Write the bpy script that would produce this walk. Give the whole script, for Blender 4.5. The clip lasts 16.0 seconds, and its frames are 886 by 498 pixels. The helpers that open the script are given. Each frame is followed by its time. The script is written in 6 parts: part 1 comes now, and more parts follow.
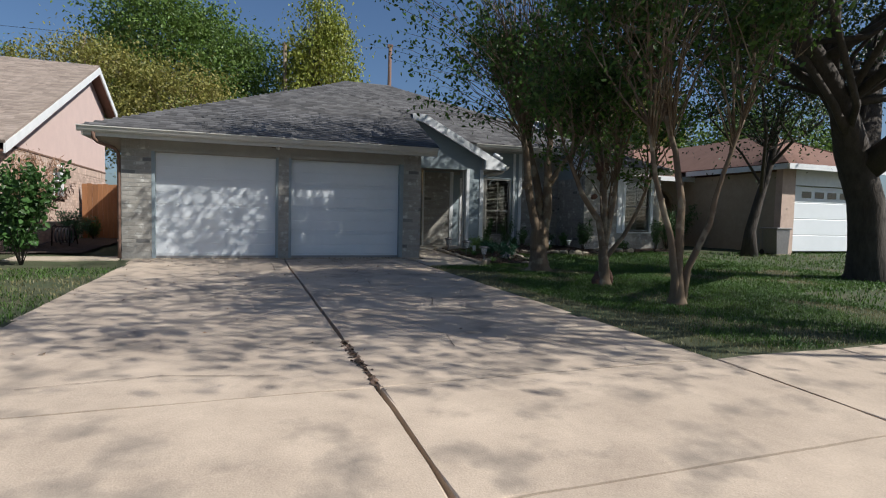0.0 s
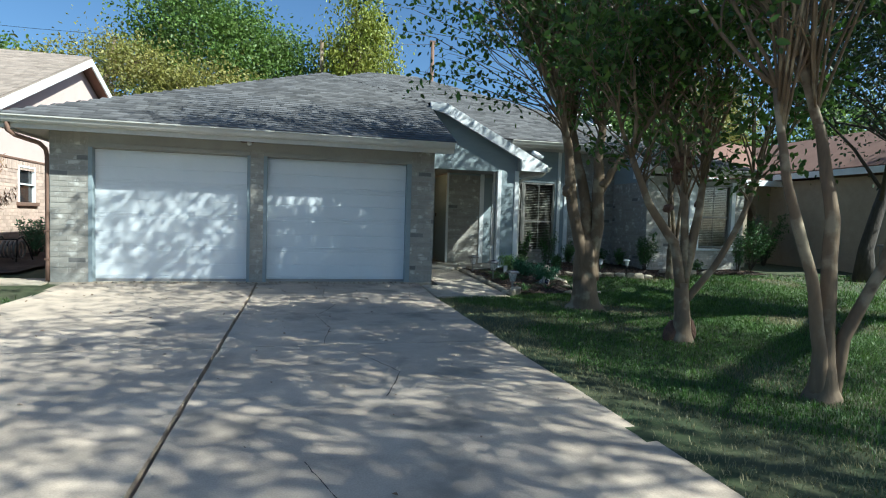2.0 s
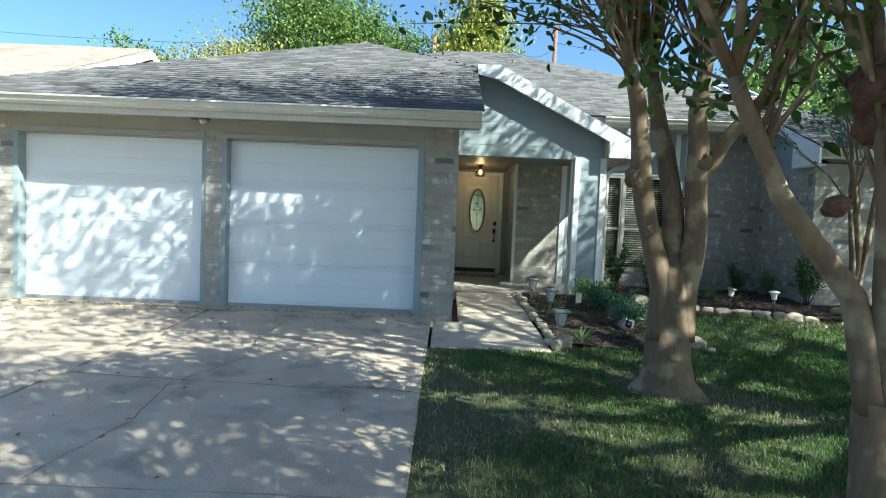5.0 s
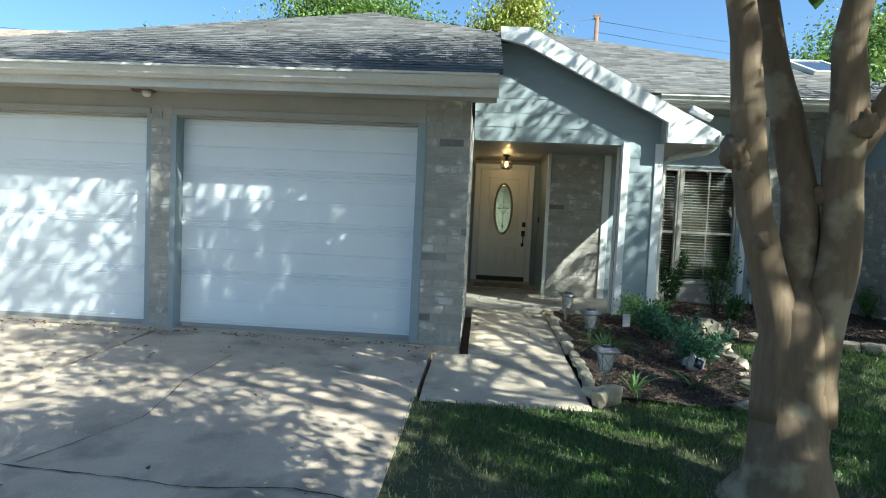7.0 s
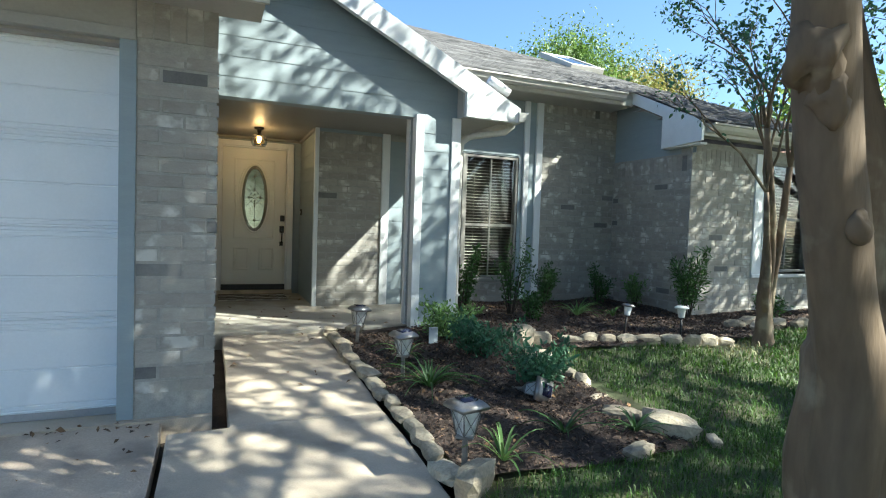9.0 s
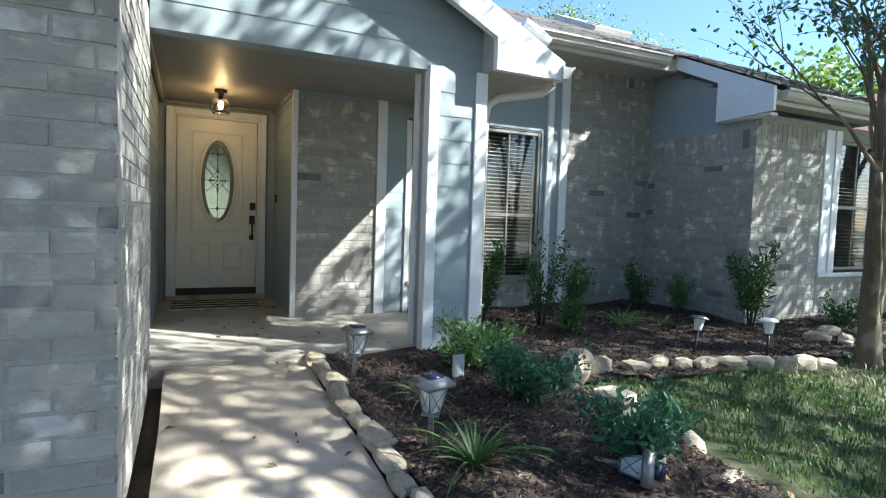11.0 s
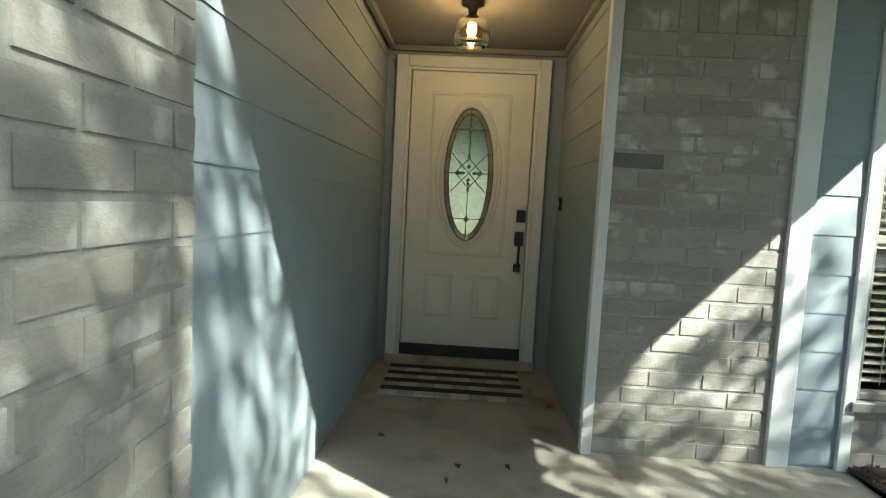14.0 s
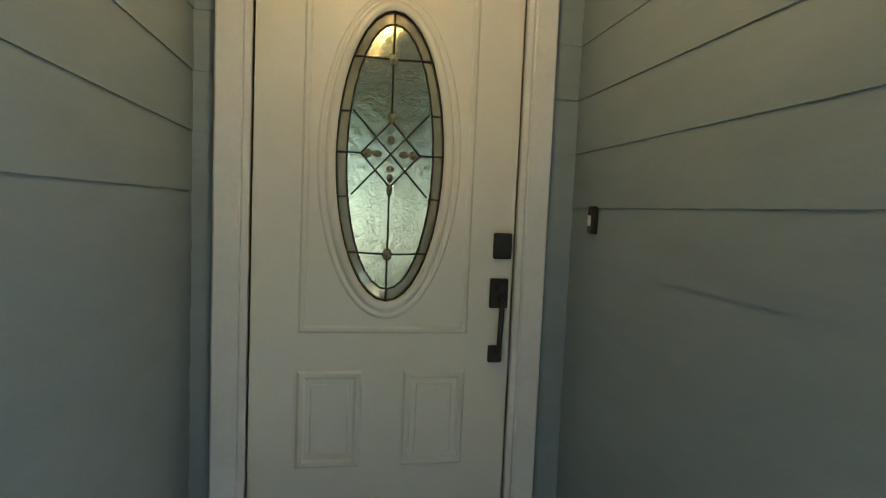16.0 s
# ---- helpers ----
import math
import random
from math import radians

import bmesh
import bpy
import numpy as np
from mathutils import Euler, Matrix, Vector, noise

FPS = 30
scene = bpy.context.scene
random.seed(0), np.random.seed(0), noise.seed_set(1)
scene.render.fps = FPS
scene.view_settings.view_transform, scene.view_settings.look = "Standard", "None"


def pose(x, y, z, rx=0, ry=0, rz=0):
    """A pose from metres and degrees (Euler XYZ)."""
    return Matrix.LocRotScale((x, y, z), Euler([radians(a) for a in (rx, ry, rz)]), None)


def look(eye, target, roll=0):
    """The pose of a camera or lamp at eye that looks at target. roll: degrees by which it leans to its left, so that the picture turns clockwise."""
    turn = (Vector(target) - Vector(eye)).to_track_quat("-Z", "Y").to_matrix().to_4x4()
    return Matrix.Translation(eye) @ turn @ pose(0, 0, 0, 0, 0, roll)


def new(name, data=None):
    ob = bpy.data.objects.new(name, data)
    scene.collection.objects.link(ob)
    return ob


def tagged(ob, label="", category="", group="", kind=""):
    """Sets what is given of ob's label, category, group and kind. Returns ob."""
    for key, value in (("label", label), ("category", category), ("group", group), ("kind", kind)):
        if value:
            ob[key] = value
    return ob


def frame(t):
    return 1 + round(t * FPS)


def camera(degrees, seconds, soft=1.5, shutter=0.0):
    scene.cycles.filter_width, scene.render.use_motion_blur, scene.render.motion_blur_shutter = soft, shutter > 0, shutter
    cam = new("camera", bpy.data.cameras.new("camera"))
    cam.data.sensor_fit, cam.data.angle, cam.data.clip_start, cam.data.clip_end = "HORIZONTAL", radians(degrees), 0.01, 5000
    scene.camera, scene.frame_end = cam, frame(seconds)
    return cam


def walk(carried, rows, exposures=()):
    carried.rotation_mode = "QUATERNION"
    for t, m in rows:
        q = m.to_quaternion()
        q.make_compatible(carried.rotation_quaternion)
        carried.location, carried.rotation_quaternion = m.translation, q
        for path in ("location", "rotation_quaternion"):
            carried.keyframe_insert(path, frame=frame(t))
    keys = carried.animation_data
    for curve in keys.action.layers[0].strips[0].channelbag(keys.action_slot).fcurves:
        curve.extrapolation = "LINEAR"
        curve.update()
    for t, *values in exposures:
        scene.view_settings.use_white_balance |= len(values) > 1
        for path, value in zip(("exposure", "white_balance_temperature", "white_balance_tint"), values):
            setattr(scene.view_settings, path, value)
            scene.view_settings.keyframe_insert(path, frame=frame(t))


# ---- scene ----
cam = camera(77.3, 16.0, soft=1.1)
METRES, EYE, TILT, LEAN, TURN = 17.5, 0.95, 0.0, 0.0, -19.8
ROWS = [
    (0.0, 0.0, 0.0, 0.0, 0.07, -3.26, -1.3),
    (0.5, 0.0063, 0.0467, 0.0037, 1.86, -3.25, -1.36),
    (1.0, 0.0113, 0.0929, 0.0082, 3.04, -3.15, -1.5),
    (1.5, 0.023, 0.1339, 0.011, 3.97, -3.01, -1.62),
    (2.0, 0.0364, 0.1712, 0.0111, 5.52, -2.9, -1.68),
    (2.5, 0.0548, 0.2048, 0.012, 7.37, -2.81, -1.74),
    (3.0, 0.0688, 0.2397, 0.0126, 10.35, -2.72, -1.92),
    (3.5, 0.0826, 0.2752, 0.0137, 12.19, -2.67, -2.07),
    (4.0, 0.0939, 0.3121, 0.0153, 14.64, -2.75, -2.12),
    (4.5, 0.0994, 0.3473, 0.0158, 17.59, -2.89, -2.21),
    (7.0, 0.0842, 0.4763, 0.017, 23.78, -3.12, -2.69),
    (7.5, 0.0725, 0.5024, 0.0171, 15.21, -2.84, -2.52),
    (8.0, 0.0578, 0.5274, 0.0159, 8.71, -2.67, -2.25),
    (8.5, 0.0456, 0.5506, 0.0148, 2.5, -2.51, -2.15),
    (9.0, 0.0383, 0.5744, 0.0133, -2.75, -2.44, -1.95),
    (11.5, 0.0195, 0.687, 0.0125, -4.9, -3.6, -1.99),
    (12.0, 0.0155, 0.7172, 0.0133, 1.2, -3.88, -2.2),
    (12.5, 0.0078, 0.744, 0.0148, 6.75, -4.14, -2.36),
    (13.0, -0.0006, 0.7745, 0.0165, 11.65, -4.46, -2.44),
    (13.5, -0.0084, 0.804, 0.018, 18.32, -4.64, -2.7),
    (14.0, -0.0192, 0.835, 0.0192, 22.6, -4.93, -2.96),
    (14.5, -0.0309, 0.8637, 0.0216, 23.62, -4.96, -2.85),
    (15.0, -0.0453, 0.8945, 0.0226, 21.14, -4.82, -2.76),
    (15.5, -0.0585, 0.9248, 0.0225, 15.38, -4.47, -2.76),
    (16.0, -0.0709, 0.9518, 0.0212, 10.13, -3.99, -2.43),
]
EXPOSURES = [(0.0, 0.3, 5650, 10), (1.5, 0.8, 5250, 0), (3.0, 1.6, 5200, -3), (4.5, 1.85, 5450, -4), (7.0, 1.85, 5450, -4), (9.0, 2.15, 5600, 0), (11.5, 2.33, 5350, 5), (12.5, 2.38, 5350, 1), (14.0, 2.35, 5650, -3), (16.0, 2.95, 5400, -1)]
walk(cam, [(t, pose(1.75, -13.1, EYE, TILT, LEAN, TURN) @ pose(METRES * x, METRES * y, METRES * z, 90 + pitch, roll, yaw)) for t, x, y, z, yaw, pitch, roll in ROWS], EXPOSURES)

# ---- light ----
SUN_DIR = Vector((0.95, -0.68, 1.0)).normalized()
world = bpy.data.worlds.new("world")
scene.world = world
world.use_nodes = True
sky = world.node_tree.nodes.new("ShaderNodeTexSky")
sky.sky_type, sky.sun_disc = "NISHITA", False
sky.sun_elevation, sky.sun_rotation = math.asin(SUN_DIR.z), math.atan2(SUN_DIR.x, SUN_DIR.y)
sky.air_density, sky.dust_density, sky.ozone_density, sky.altitude = 1.0, 1.5, 3.0, 0
background = world.node_tree.nodes["Background"]
background.inputs["Strength"].default_value = 0.062
world.node_tree.links.new(sky.outputs[0], background.inputs[0])
sun = new("sun", bpy.data.lights.new("sun", "SUN"))
sun.data.energy, sun.data.angle, sun.data.color = 5.0, radians(0.53), (1.0, 0.90, 0.74)
sun.matrix_world = look((0, 0, 30), Vector((0, 0, 30)) - SUN_DIR)


# ---- materials ----
def material(name, c1, c2=None, rough=0.8, scale=8.0, fine=60.0, bump=0.2, metal=0.0, spots=None, each=0.0, depth=0.004, stretch=(1, 1, 1), specular=0.5):
    """A painted or mineral surface: two colours mixed by a coarse and a fine noise, relief from the fine one."""
    m = bpy.data.materials.new(name)
    m.use_nodes = True
    n, l = m.node_tree.nodes, m.node_tree.links
    p = n["Principled BSDF"]
    p.inputs["Roughness"].default_value, p.inputs["Metallic"].default_value = rough, metal
    p.inputs["Specular IOR Level"].default_value = specular
    c2 = c2 or tuple(v * 0.8 for v in c1)
    geo = n.new("ShaderNodeNewGeometry")
    mp = n.new("ShaderNodeMapping")
    mp.inputs["Scale"].default_value = stretch
    l.new(geo.outputs["Position"], mp.inputs[0])
    a, b = n.new("ShaderNodeTexNoise"), n.new("ShaderNodeTexNoise")
    a.inputs["Scale"].default_value, a.inputs["Detail"].default_value, a.inputs["Roughness"].default_value = scale, 5, 0.65
    b.inputs["Scale"].default_value, b.inputs["Detail"].default_value = fine, 3
    l.new(mp.outputs[0], a.inputs[0]), l.new(mp.outputs[0], b.inputs[0])
    add = n.new("ShaderNodeMath")
    add.operation = "MULTIPLY_ADD"
    add.inputs[1].default_value = 0.45
    l.new(b.outputs[0], add.inputs[0]), l.new(a.outputs[0], add.inputs[2])
    ramp = n.new("ShaderNodeValToRGB")
    ramp.color_ramp.elements[0].position, ramp.color_ramp.elements[1].position = 0.5, 0.95
    ramp.color_ramp.elements[0].color, ramp.color_ramp.elements[1].color = (*c1, 1), (*c2, 1)
    l.new(add.outputs[0], ramp.inputs[0])
    out = ramp.outputs[0]
    if spots:
        colour, size, low, high = spots
        s = n.new("ShaderNodeTexNoise")
        s.inputs["Scale"].default_value, s.inputs["Detail"].default_value = size, 6
        l.new(geo.outputs["Position"], s.inputs[0])
        r = n.new("ShaderNodeMapRange")
        r.inputs[1].default_value, r.inputs[2].default_value = low, high
        l.new(s.outputs[0], r.inputs[0])
        mix = n.new("ShaderNodeMix")
        mix.data_type = "RGBA"
        mix.inputs[7].default_value = (*colour, 1)
        l.new(r.outputs[0], mix.inputs[0]), l.new(out, mix.inputs[6])
        out = mix.outputs[2]
    if each:
        info = n.new("ShaderNodeObjectInfo")
        tot = n.new("ShaderNodeMath")
        l.new(info.outputs["Random"], tot.inputs[0]), l.new(geo.outputs["Random Per Island"], tot.inputs[1])
        fr = n.new("ShaderNodeMath")
        fr.operation = "FRACT"
        l.new(tot.outputs[0], fr.inputs[0])
        r = n.new("ShaderNodeMapRange")
        r.inputs[3].default_value, r.inputs[4].default_value = 1 - each, 1 + each
        l.new(fr.outputs[0], r.inputs[0])
        h = n.new("ShaderNodeHueSaturation")
        l.new(r.outputs[0], h.inputs["Value"]), l.new(out, h.inputs["Color"])
        out = h.outputs[0]
    l.new(out, p.inputs["Base Color"])
    if bump:
        bp = n.new("ShaderNodeBump")
        bp.inputs["Strength"].default_value, bp.inputs["Distance"].default_value = bump, depth
        l.new(add.outputs[0], bp.inputs["Height"]), l.new(bp.outputs[0], p.inputs["Normal"])
    return m


def leaf_material(name, c1, c2, each=0.35, through_light=0.35):
    m = material(name, c1, c2, 0.5, 0.8, 9.0, 0.0, each=each)
    n, l = m.node_tree.nodes, m.node_tree.links
    p = n["Principled BSDF"]
    t, mix = n.new("ShaderNodeBsdfTranslucent"), n.new("ShaderNodeMixShader")
    mix.inputs[0].default_value = through_light
    l.new(p.inputs["Base Color"].links[0].from_socket, t.inputs[0])
    l.new(p.outputs[0], mix.inputs[1]), l.new(t.outputs[0], mix.inputs[2])
    l.new(mix.outputs[0], n["Material Output"].inputs[0])
    return m


CONCRETE = material("concrete", (0.58, 0.47, 0.36), (0.37, 0.295, 0.225), 0.9, 1.5, 95, 1.0, spots=((0.22, 0.185, 0.15), 2.3, 0.54, 0.74), depth=0.006)
WALKWAY = material("walkway_concrete", (0.56, 0.47, 0.36), (0.38, 0.32, 0.245), 0.9, 2.0, 130, 0.7, spots=((0.20, 0.17, 0.14), 3.5, 0.56, 0.8))
PORCH_CONCRETE = material("porch_concrete", (0.44, 0.405, 0.34), (0.31, 0.285, 0.24), 0.85, 2.5, 120, 0.6, spots=((0.20, 0.18, 0.15), 3.0, 0.55, 0.75))
ASPHALT = material("asphalt", (0.30, 0.28, 0.26), (0.22, 0.21, 0.2), 0.9, 2.0, 120, 0.5)
SOIL = material("soil", (0.035, 0.026, 0.02), (0.075, 0.055, 0.04), 1.0, 6, 60, 0.8, depth=0.01)
MULCH = material("mulch", (0.024, 0.017, 0.014), (0.075, 0.052, 0.04), 1.0, 9, 70, 1.0, depth=0.012)
CHIP = material("mulch_chip", (0.035, 0.024, 0.018), (0.15, 0.10, 0.072), 0.95, 14, 90, 0.4, each=0.85)
TURF = material("turf", (0.03, 0.055, 0.014), (0.085, 0.08, 0.04), 1.0, 1.6, 60, 0.8, depth=0.01)
GRASS = leaf_material("grass", (0.045, 0.115, 0.011), (0.085, 0.15, 0.018), 0.6, 0.3)
DRY_GRASS = leaf_material("dry_grass", (0.25, 0.21, 0.10), (0.17, 0.17, 0.06), 0.4, 0.2)
BRICK = material("painted_brick", (0.38, 0.355, 0.312), (0.285, 0.266, 0.234), 0.85, 7, 90, 0.9, each=0.13, spots=((0.56, 0.545, 0.50), 6, 0.55, 0.66), stretch=(1, 1, 2.2))
BRICK_DARK = material("dark_brick", (0.20, 0.195, 0.185), (0.14, 0.135, 0.13), 0.85, 9, 90, 0.5, each=0.15)
MORTAR = material("mortar", (0.40, 0.385, 0.345), (0.27, 0.26, 0.235), 0.95, 14, 120, 0.6)
SIDING = material("blue_grey_siding", (0.285, 0.335, 0.355), (0.25, 0.295, 0.315), 0.6, 3.0, 50, 0.12, stretch=(1, 1, 4))
TAUPE = material("taupe_paint", (0.36, 0.35, 0.315), (0.30, 0.29, 0.265), 0.6, 3.0, 60, 0.12)
TRIM = material("white_trim", (0.78, 0.79, 0.79), (0.68, 0.69, 0.69), 0.5, 3.5, 60, 0.08)
GUTTER = material("gutter_paint", (0.62, 0.60, 0.55), (0.52, 0.50, 0.45), 0.4, 2.5, 40, 0.06)
DOOR_WHITE = material("garage_door_paint", (0.76, 0.79, 0.81), (0.70, 0.73, 0.75), 0.42, 1.5, 70, 0.05)
DOOR_CREAM = material("entry_door_paint", (0.78, 0.77, 0.71), (0.72, 0.71, 0.655), 0.38, 2.0, 90, 0.06)
SHINGLE = material("shingle", (0.07, 0.069, 0.072), (0.12, 0.116, 0.116), 0.95, 3.0, 130, 0.8, each=0.4)
SHINGLE_BROWN = material("brown_shingle", (0.25, 0.20, 0.165), (0.33, 0.27, 0.225), 0.95, 2.0, 60, 0.5, each=0.18)
SOFFIT = material("soffit_paint", (0.46, 0.44, 0.40), (0.40, 0.385, 0.35), 0.7, 3, 60, 0.08)
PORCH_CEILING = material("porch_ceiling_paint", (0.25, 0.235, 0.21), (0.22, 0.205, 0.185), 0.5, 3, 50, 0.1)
BLACK = material("black_metal", (0.014, 0.013, 0.013), (0.022, 0.02, 0.02), 0.45, 20, 120, 0.1)
BARK = material("smooth_bark", (0.215, 0.15, 0.088), (0.105, 0.072, 0.045), 0.8, 4, 30, 0.7, stretch=(1, 1, 0.22), spots=((0.29, 0.235, 0.155), 4, 0.54, 0.64), depth=0.012)
BARK_DARK = material("rough_bark", (0.045, 0.037, 0.03), (0.085, 0.07, 0.058), 0.95, 9, 40, 1.0, stretch=(1, 1, 0.25), depth=0.02)
LEAF = leaf_material("myrtle_leaf", (0.05, 0.115, 0.022), (0.105, 0.165, 0.03), 0.55, 0.5)
LEAF_OAK = leaf_material("oak_leaf", (0.02, 0.045, 0.012), (0.045, 0.075, 0.018), 0.45, 0.2)
LEAF_FAR = leaf_material("far_leaf", (0.09, 0.17, 0.03), (0.16, 0.22, 0.045), 0.4, 0.4)
LEAF_YELLOW = leaf_material("autumn_leaf", (0.23, 0.25, 0.05), (0.30, 0.25, 0.07), 0.4, 0.4)
LEAF_CYPRESS = leaf_material("cypress_leaf", (0.22, 0.28, 0.035), (0.30, 0.29, 0.05), 0.35, 0.4)
LEAF_SHRUB = leaf_material("shrub_leaf", (0.04, 0.10, 0.02), (0.07, 0.14, 0.035), 0.45, 0.3)
LEAF_LIGHT = leaf_material("bright_leaf", (0.13, 0.24, 0.06), (0.18, 0.28, 0.09), 0.35, 0.3)
LEAF_BLUE = leaf_material("blue_leaf", (0.05, 0.135, 0.065), (0.08, 0.18, 0.09), 0.35, 0.25)
PINK_STUCCO = material("pink_stucco", (0.60, 0.46, 0.41), (0.54, 0.41, 0.37), 0.9, 2, 60, 0.3)
PALE_BRICK = material("pale_brick", (0.55, 0.42, 0.34), (0.44, 0.33, 0.27), 0.9, 5, 50, 0.4, each=0.18)
FENCE_WOOD = material("cedar_fence", (0.30, 0.14, 0.055), (0.20, 0.09, 0.04), 0.85, 4, 40, 0.4, stretch=(6, 6, 0.6), each=0.2)
GLASS_DARK = material("window_glass", (0.02, 0.022, 0.024), (0.025, 0.027, 0.03), 0.05, 2, 5, 0.0)
# dark wall colour holds the dimness of the rooms behind the glass
ROOM_DIM = material("dim_room_wall", (0.09, 0.08, 0.07), (0.07, 0.065, 0.055), 0.9, 3, 40, 0.1)
WINDOW_METAL = material("window_metal", (0.27, 0.26, 0.235), (0.22, 0.21, 0.19), 0.45, 4, 50, 0.05)
BLIND = material("blind_slat", (0.27, 0.25, 0.205), (0.22, 0.205, 0.17), 0.6, 4, 50, 0.05)
GLASS = material("window_pane", (0.9, 0.93, 0.92), (0.9, 0.93, 0.92), 0.0, 1, 1, 0.0)
GLASS.node_tree.nodes["Principled BSDF"].inputs["Transmission Weight"].default_value = 1.0
LEADED = material("leaded_glass", (0.74, 0.78, 0.62), (0.55, 0.58, 0.44), 0.03, 30, 55, 0.3, depth=0.004)
LEADED.node_tree.nodes["Principled BSDF"].inputs["Metallic"].default_value = 0.9
BEVEL_GLASS = material("bevelled_glass", (0.55, 0.54, 0.42), (0.45, 0.44, 0.34), 0.03, 20, 30, 0.05)
BEVEL_GLASS.node_tree.nodes["Principled BSDF"].inputs["Metallic"].default_value = 0.6
LEAD = material("lead_came", (0.05, 0.048, 0.042), (0.09, 0.085, 0.075), 0.35, 20, 60, 0.1, metal=0.8)
AMBER = material("amber_globe", (1.0, 0.82, 0.55), (1.0, 0.80, 0.5), 0.02, 1, 1, 0.0)
AMBER.node_tree.nodes["Principled BSDF"].inputs["Transmission Weight"].default_value = 1.0
MAT_WHITE = material("mat_white", (0.55, 0.53, 0.50), (0.45, 0.43, 0.41), 1.0, 30, 220, 0.7)
MAT_GREY = material("mat_grey", (0.36, 0.35, 0.34), (0.30, 0.29, 0.285), 1.0, 30, 220, 0.7)
MAT_BLACK = material("mat_black", (0.02, 0.02, 0.022), (0.03, 0.03, 0.032), 1.0, 30, 220, 0.7)
PEWTER = material("pewter", (0.22, 0.21, 0.21), (0.30, 0.29, 0.28), 0.4, 20, 80, 0.1, metal=0.7)
SOLAR = material("solar_cell", (0.01, 0.012, 0.03), (0.015, 0.017, 0.04), 0.15, 30, 60, 0.0)
RIPPLE = material("rippled_glass", (0.75, 0.76, 0.74), (0.6, 0.61, 0.6), 0.15, 40, 60, 0.4)
POLE_WOOD = material("pole_wood", (0.20, 0.12, 0.085), (0.14, 0.085, 0.06), 0.9, 6, 40, 0.3)
DEAD_LEAF = material("dead_leaf", (0.22, 0.13, 0.06), (0.10, 0.06, 0.035), 0.9, 12, 50, 0.1, each=0.6)
BURL = material("burl_bark", (0.16, 0.085, 0.055), (0.08, 0.045, 0.03), 0.95, 10, 40, 1.0, depth=0.02)
VINE = leaf_material("dry_vine", (0.34, 0.19, 0.12), (0.42, 0.28, 0.17), 0.35, 0.3)
RED_ROOF = material("red_brown_shingle", (0.17, 0.09, 0.065), (0.22, 0.125, 0.09), 0.95, 2, 60, 0.5)
BEIGE_BRICK = material("beige_brick", (0.40, 0.33, 0.24), (0.32, 0.26, 0.19), 0.9, 5, 50, 0.4)
LAMP_GLOW = bpy.data.materials.new("lamp_filament")
LAMP_GLOW.use_nodes = True
LAMP_GLOW.node_tree.nodes["Principled BSDF"].inputs["Emission Color"].default_value = (1.0, 0.62, 0.25, 1)
LAMP_GLOW.node_tree.nodes["Principled BSDF"].inputs["Emission Strength"].default_value = 14.0
RED_PETAL = material("red_petal", (0.55, 0.04, 0.03), (0.4, 0.03, 0.025), 0.6, 30, 80, 0.1)
STONE = material("limestone", (0.50, 0.43, 0.31), (0.24, 0.20, 0.15), 0.95, 8, 60, 0.9, each=0.3, depth=0.012)


# ---- mesh helpers ----
def link_mesh(name, bm, mat, parent=None, label="", smooth=False):
    me = bpy.data.meshes.new(name)
    bm.to_mesh(me)
    bm.free()
    if smooth:
        me.shade_smooth()
    for m in mat if isinstance(mat, (list, tuple)) else [mat]:
        me.materials.append(m)
    ob = new(name, me)
    ob.parent = parent
    if label:
        ob["label"] = label
    return ob


def part(name, bm, mat, parent, label="", smooth=False):
    return link_mesh(name, bm, mat, parent, label, smooth)


def thing(name, label, category, group="", kind="", at=(0, 0, 0), rz=0):
    ob = new(name)
    ob.empty_display_size = 0.1
    ob.matrix_world = pose(*at, 0, 0, rz)
    return tagged(ob, label, category, group, kind)


def box(bm, x0, x1, y0, y1, z0, z1, bevel=0.0, mat=0, segments=1):
    vs = [bm.verts.new((x, y, z)) for x in (x0, x1) for y in (y0, y1) for z in (z0, z1)]
    fs = [bm.faces.new([vs[i] for i in f]) for f in ((0, 1, 3, 2), (4, 6, 7, 5), (0, 4, 5, 1), (2, 3, 7, 6), (0, 2, 6, 4), (1, 5, 7, 3))]
    for f in fs:
        f.material_index = mat
    if bevel:
        es = list({e for f in fs for e in f.edges})
        bmesh.ops.bevel(bm, geom=es, offset=bevel, segments=segments, affect="EDGES", profile=0.5)
    return vs


def boxes(*specs):
    bm = bmesh.new()
    for s in specs:
        box(bm, *s)
    return bm


def prism(bm, poly, axis, a, b, mat=0):
    """Extrude a polygon of (u, v) along an axis from a to b."""
    def place(u, v, w):
        return {"x": (w, u, v), "y": (u, w, v), "z": (u, v, w)}[axis]
    lo, hi = [bm.verts.new(place(u, v, a)) for u, v in poly], [bm.verts.new(place(u, v, b)) for u, v in poly]
    faces = [bm.faces.new(lo[::-1]), bm.faces.new(hi)]
    k = len(poly)
    for i in range(k):
        faces.append(bm.faces.new((lo[i], lo[(i + 1) % k], hi[(i + 1) % k], hi[i])))
    for f in faces:
        f.material_index = mat
    bmesh.ops.recalc_face_normals(bm, faces=faces)


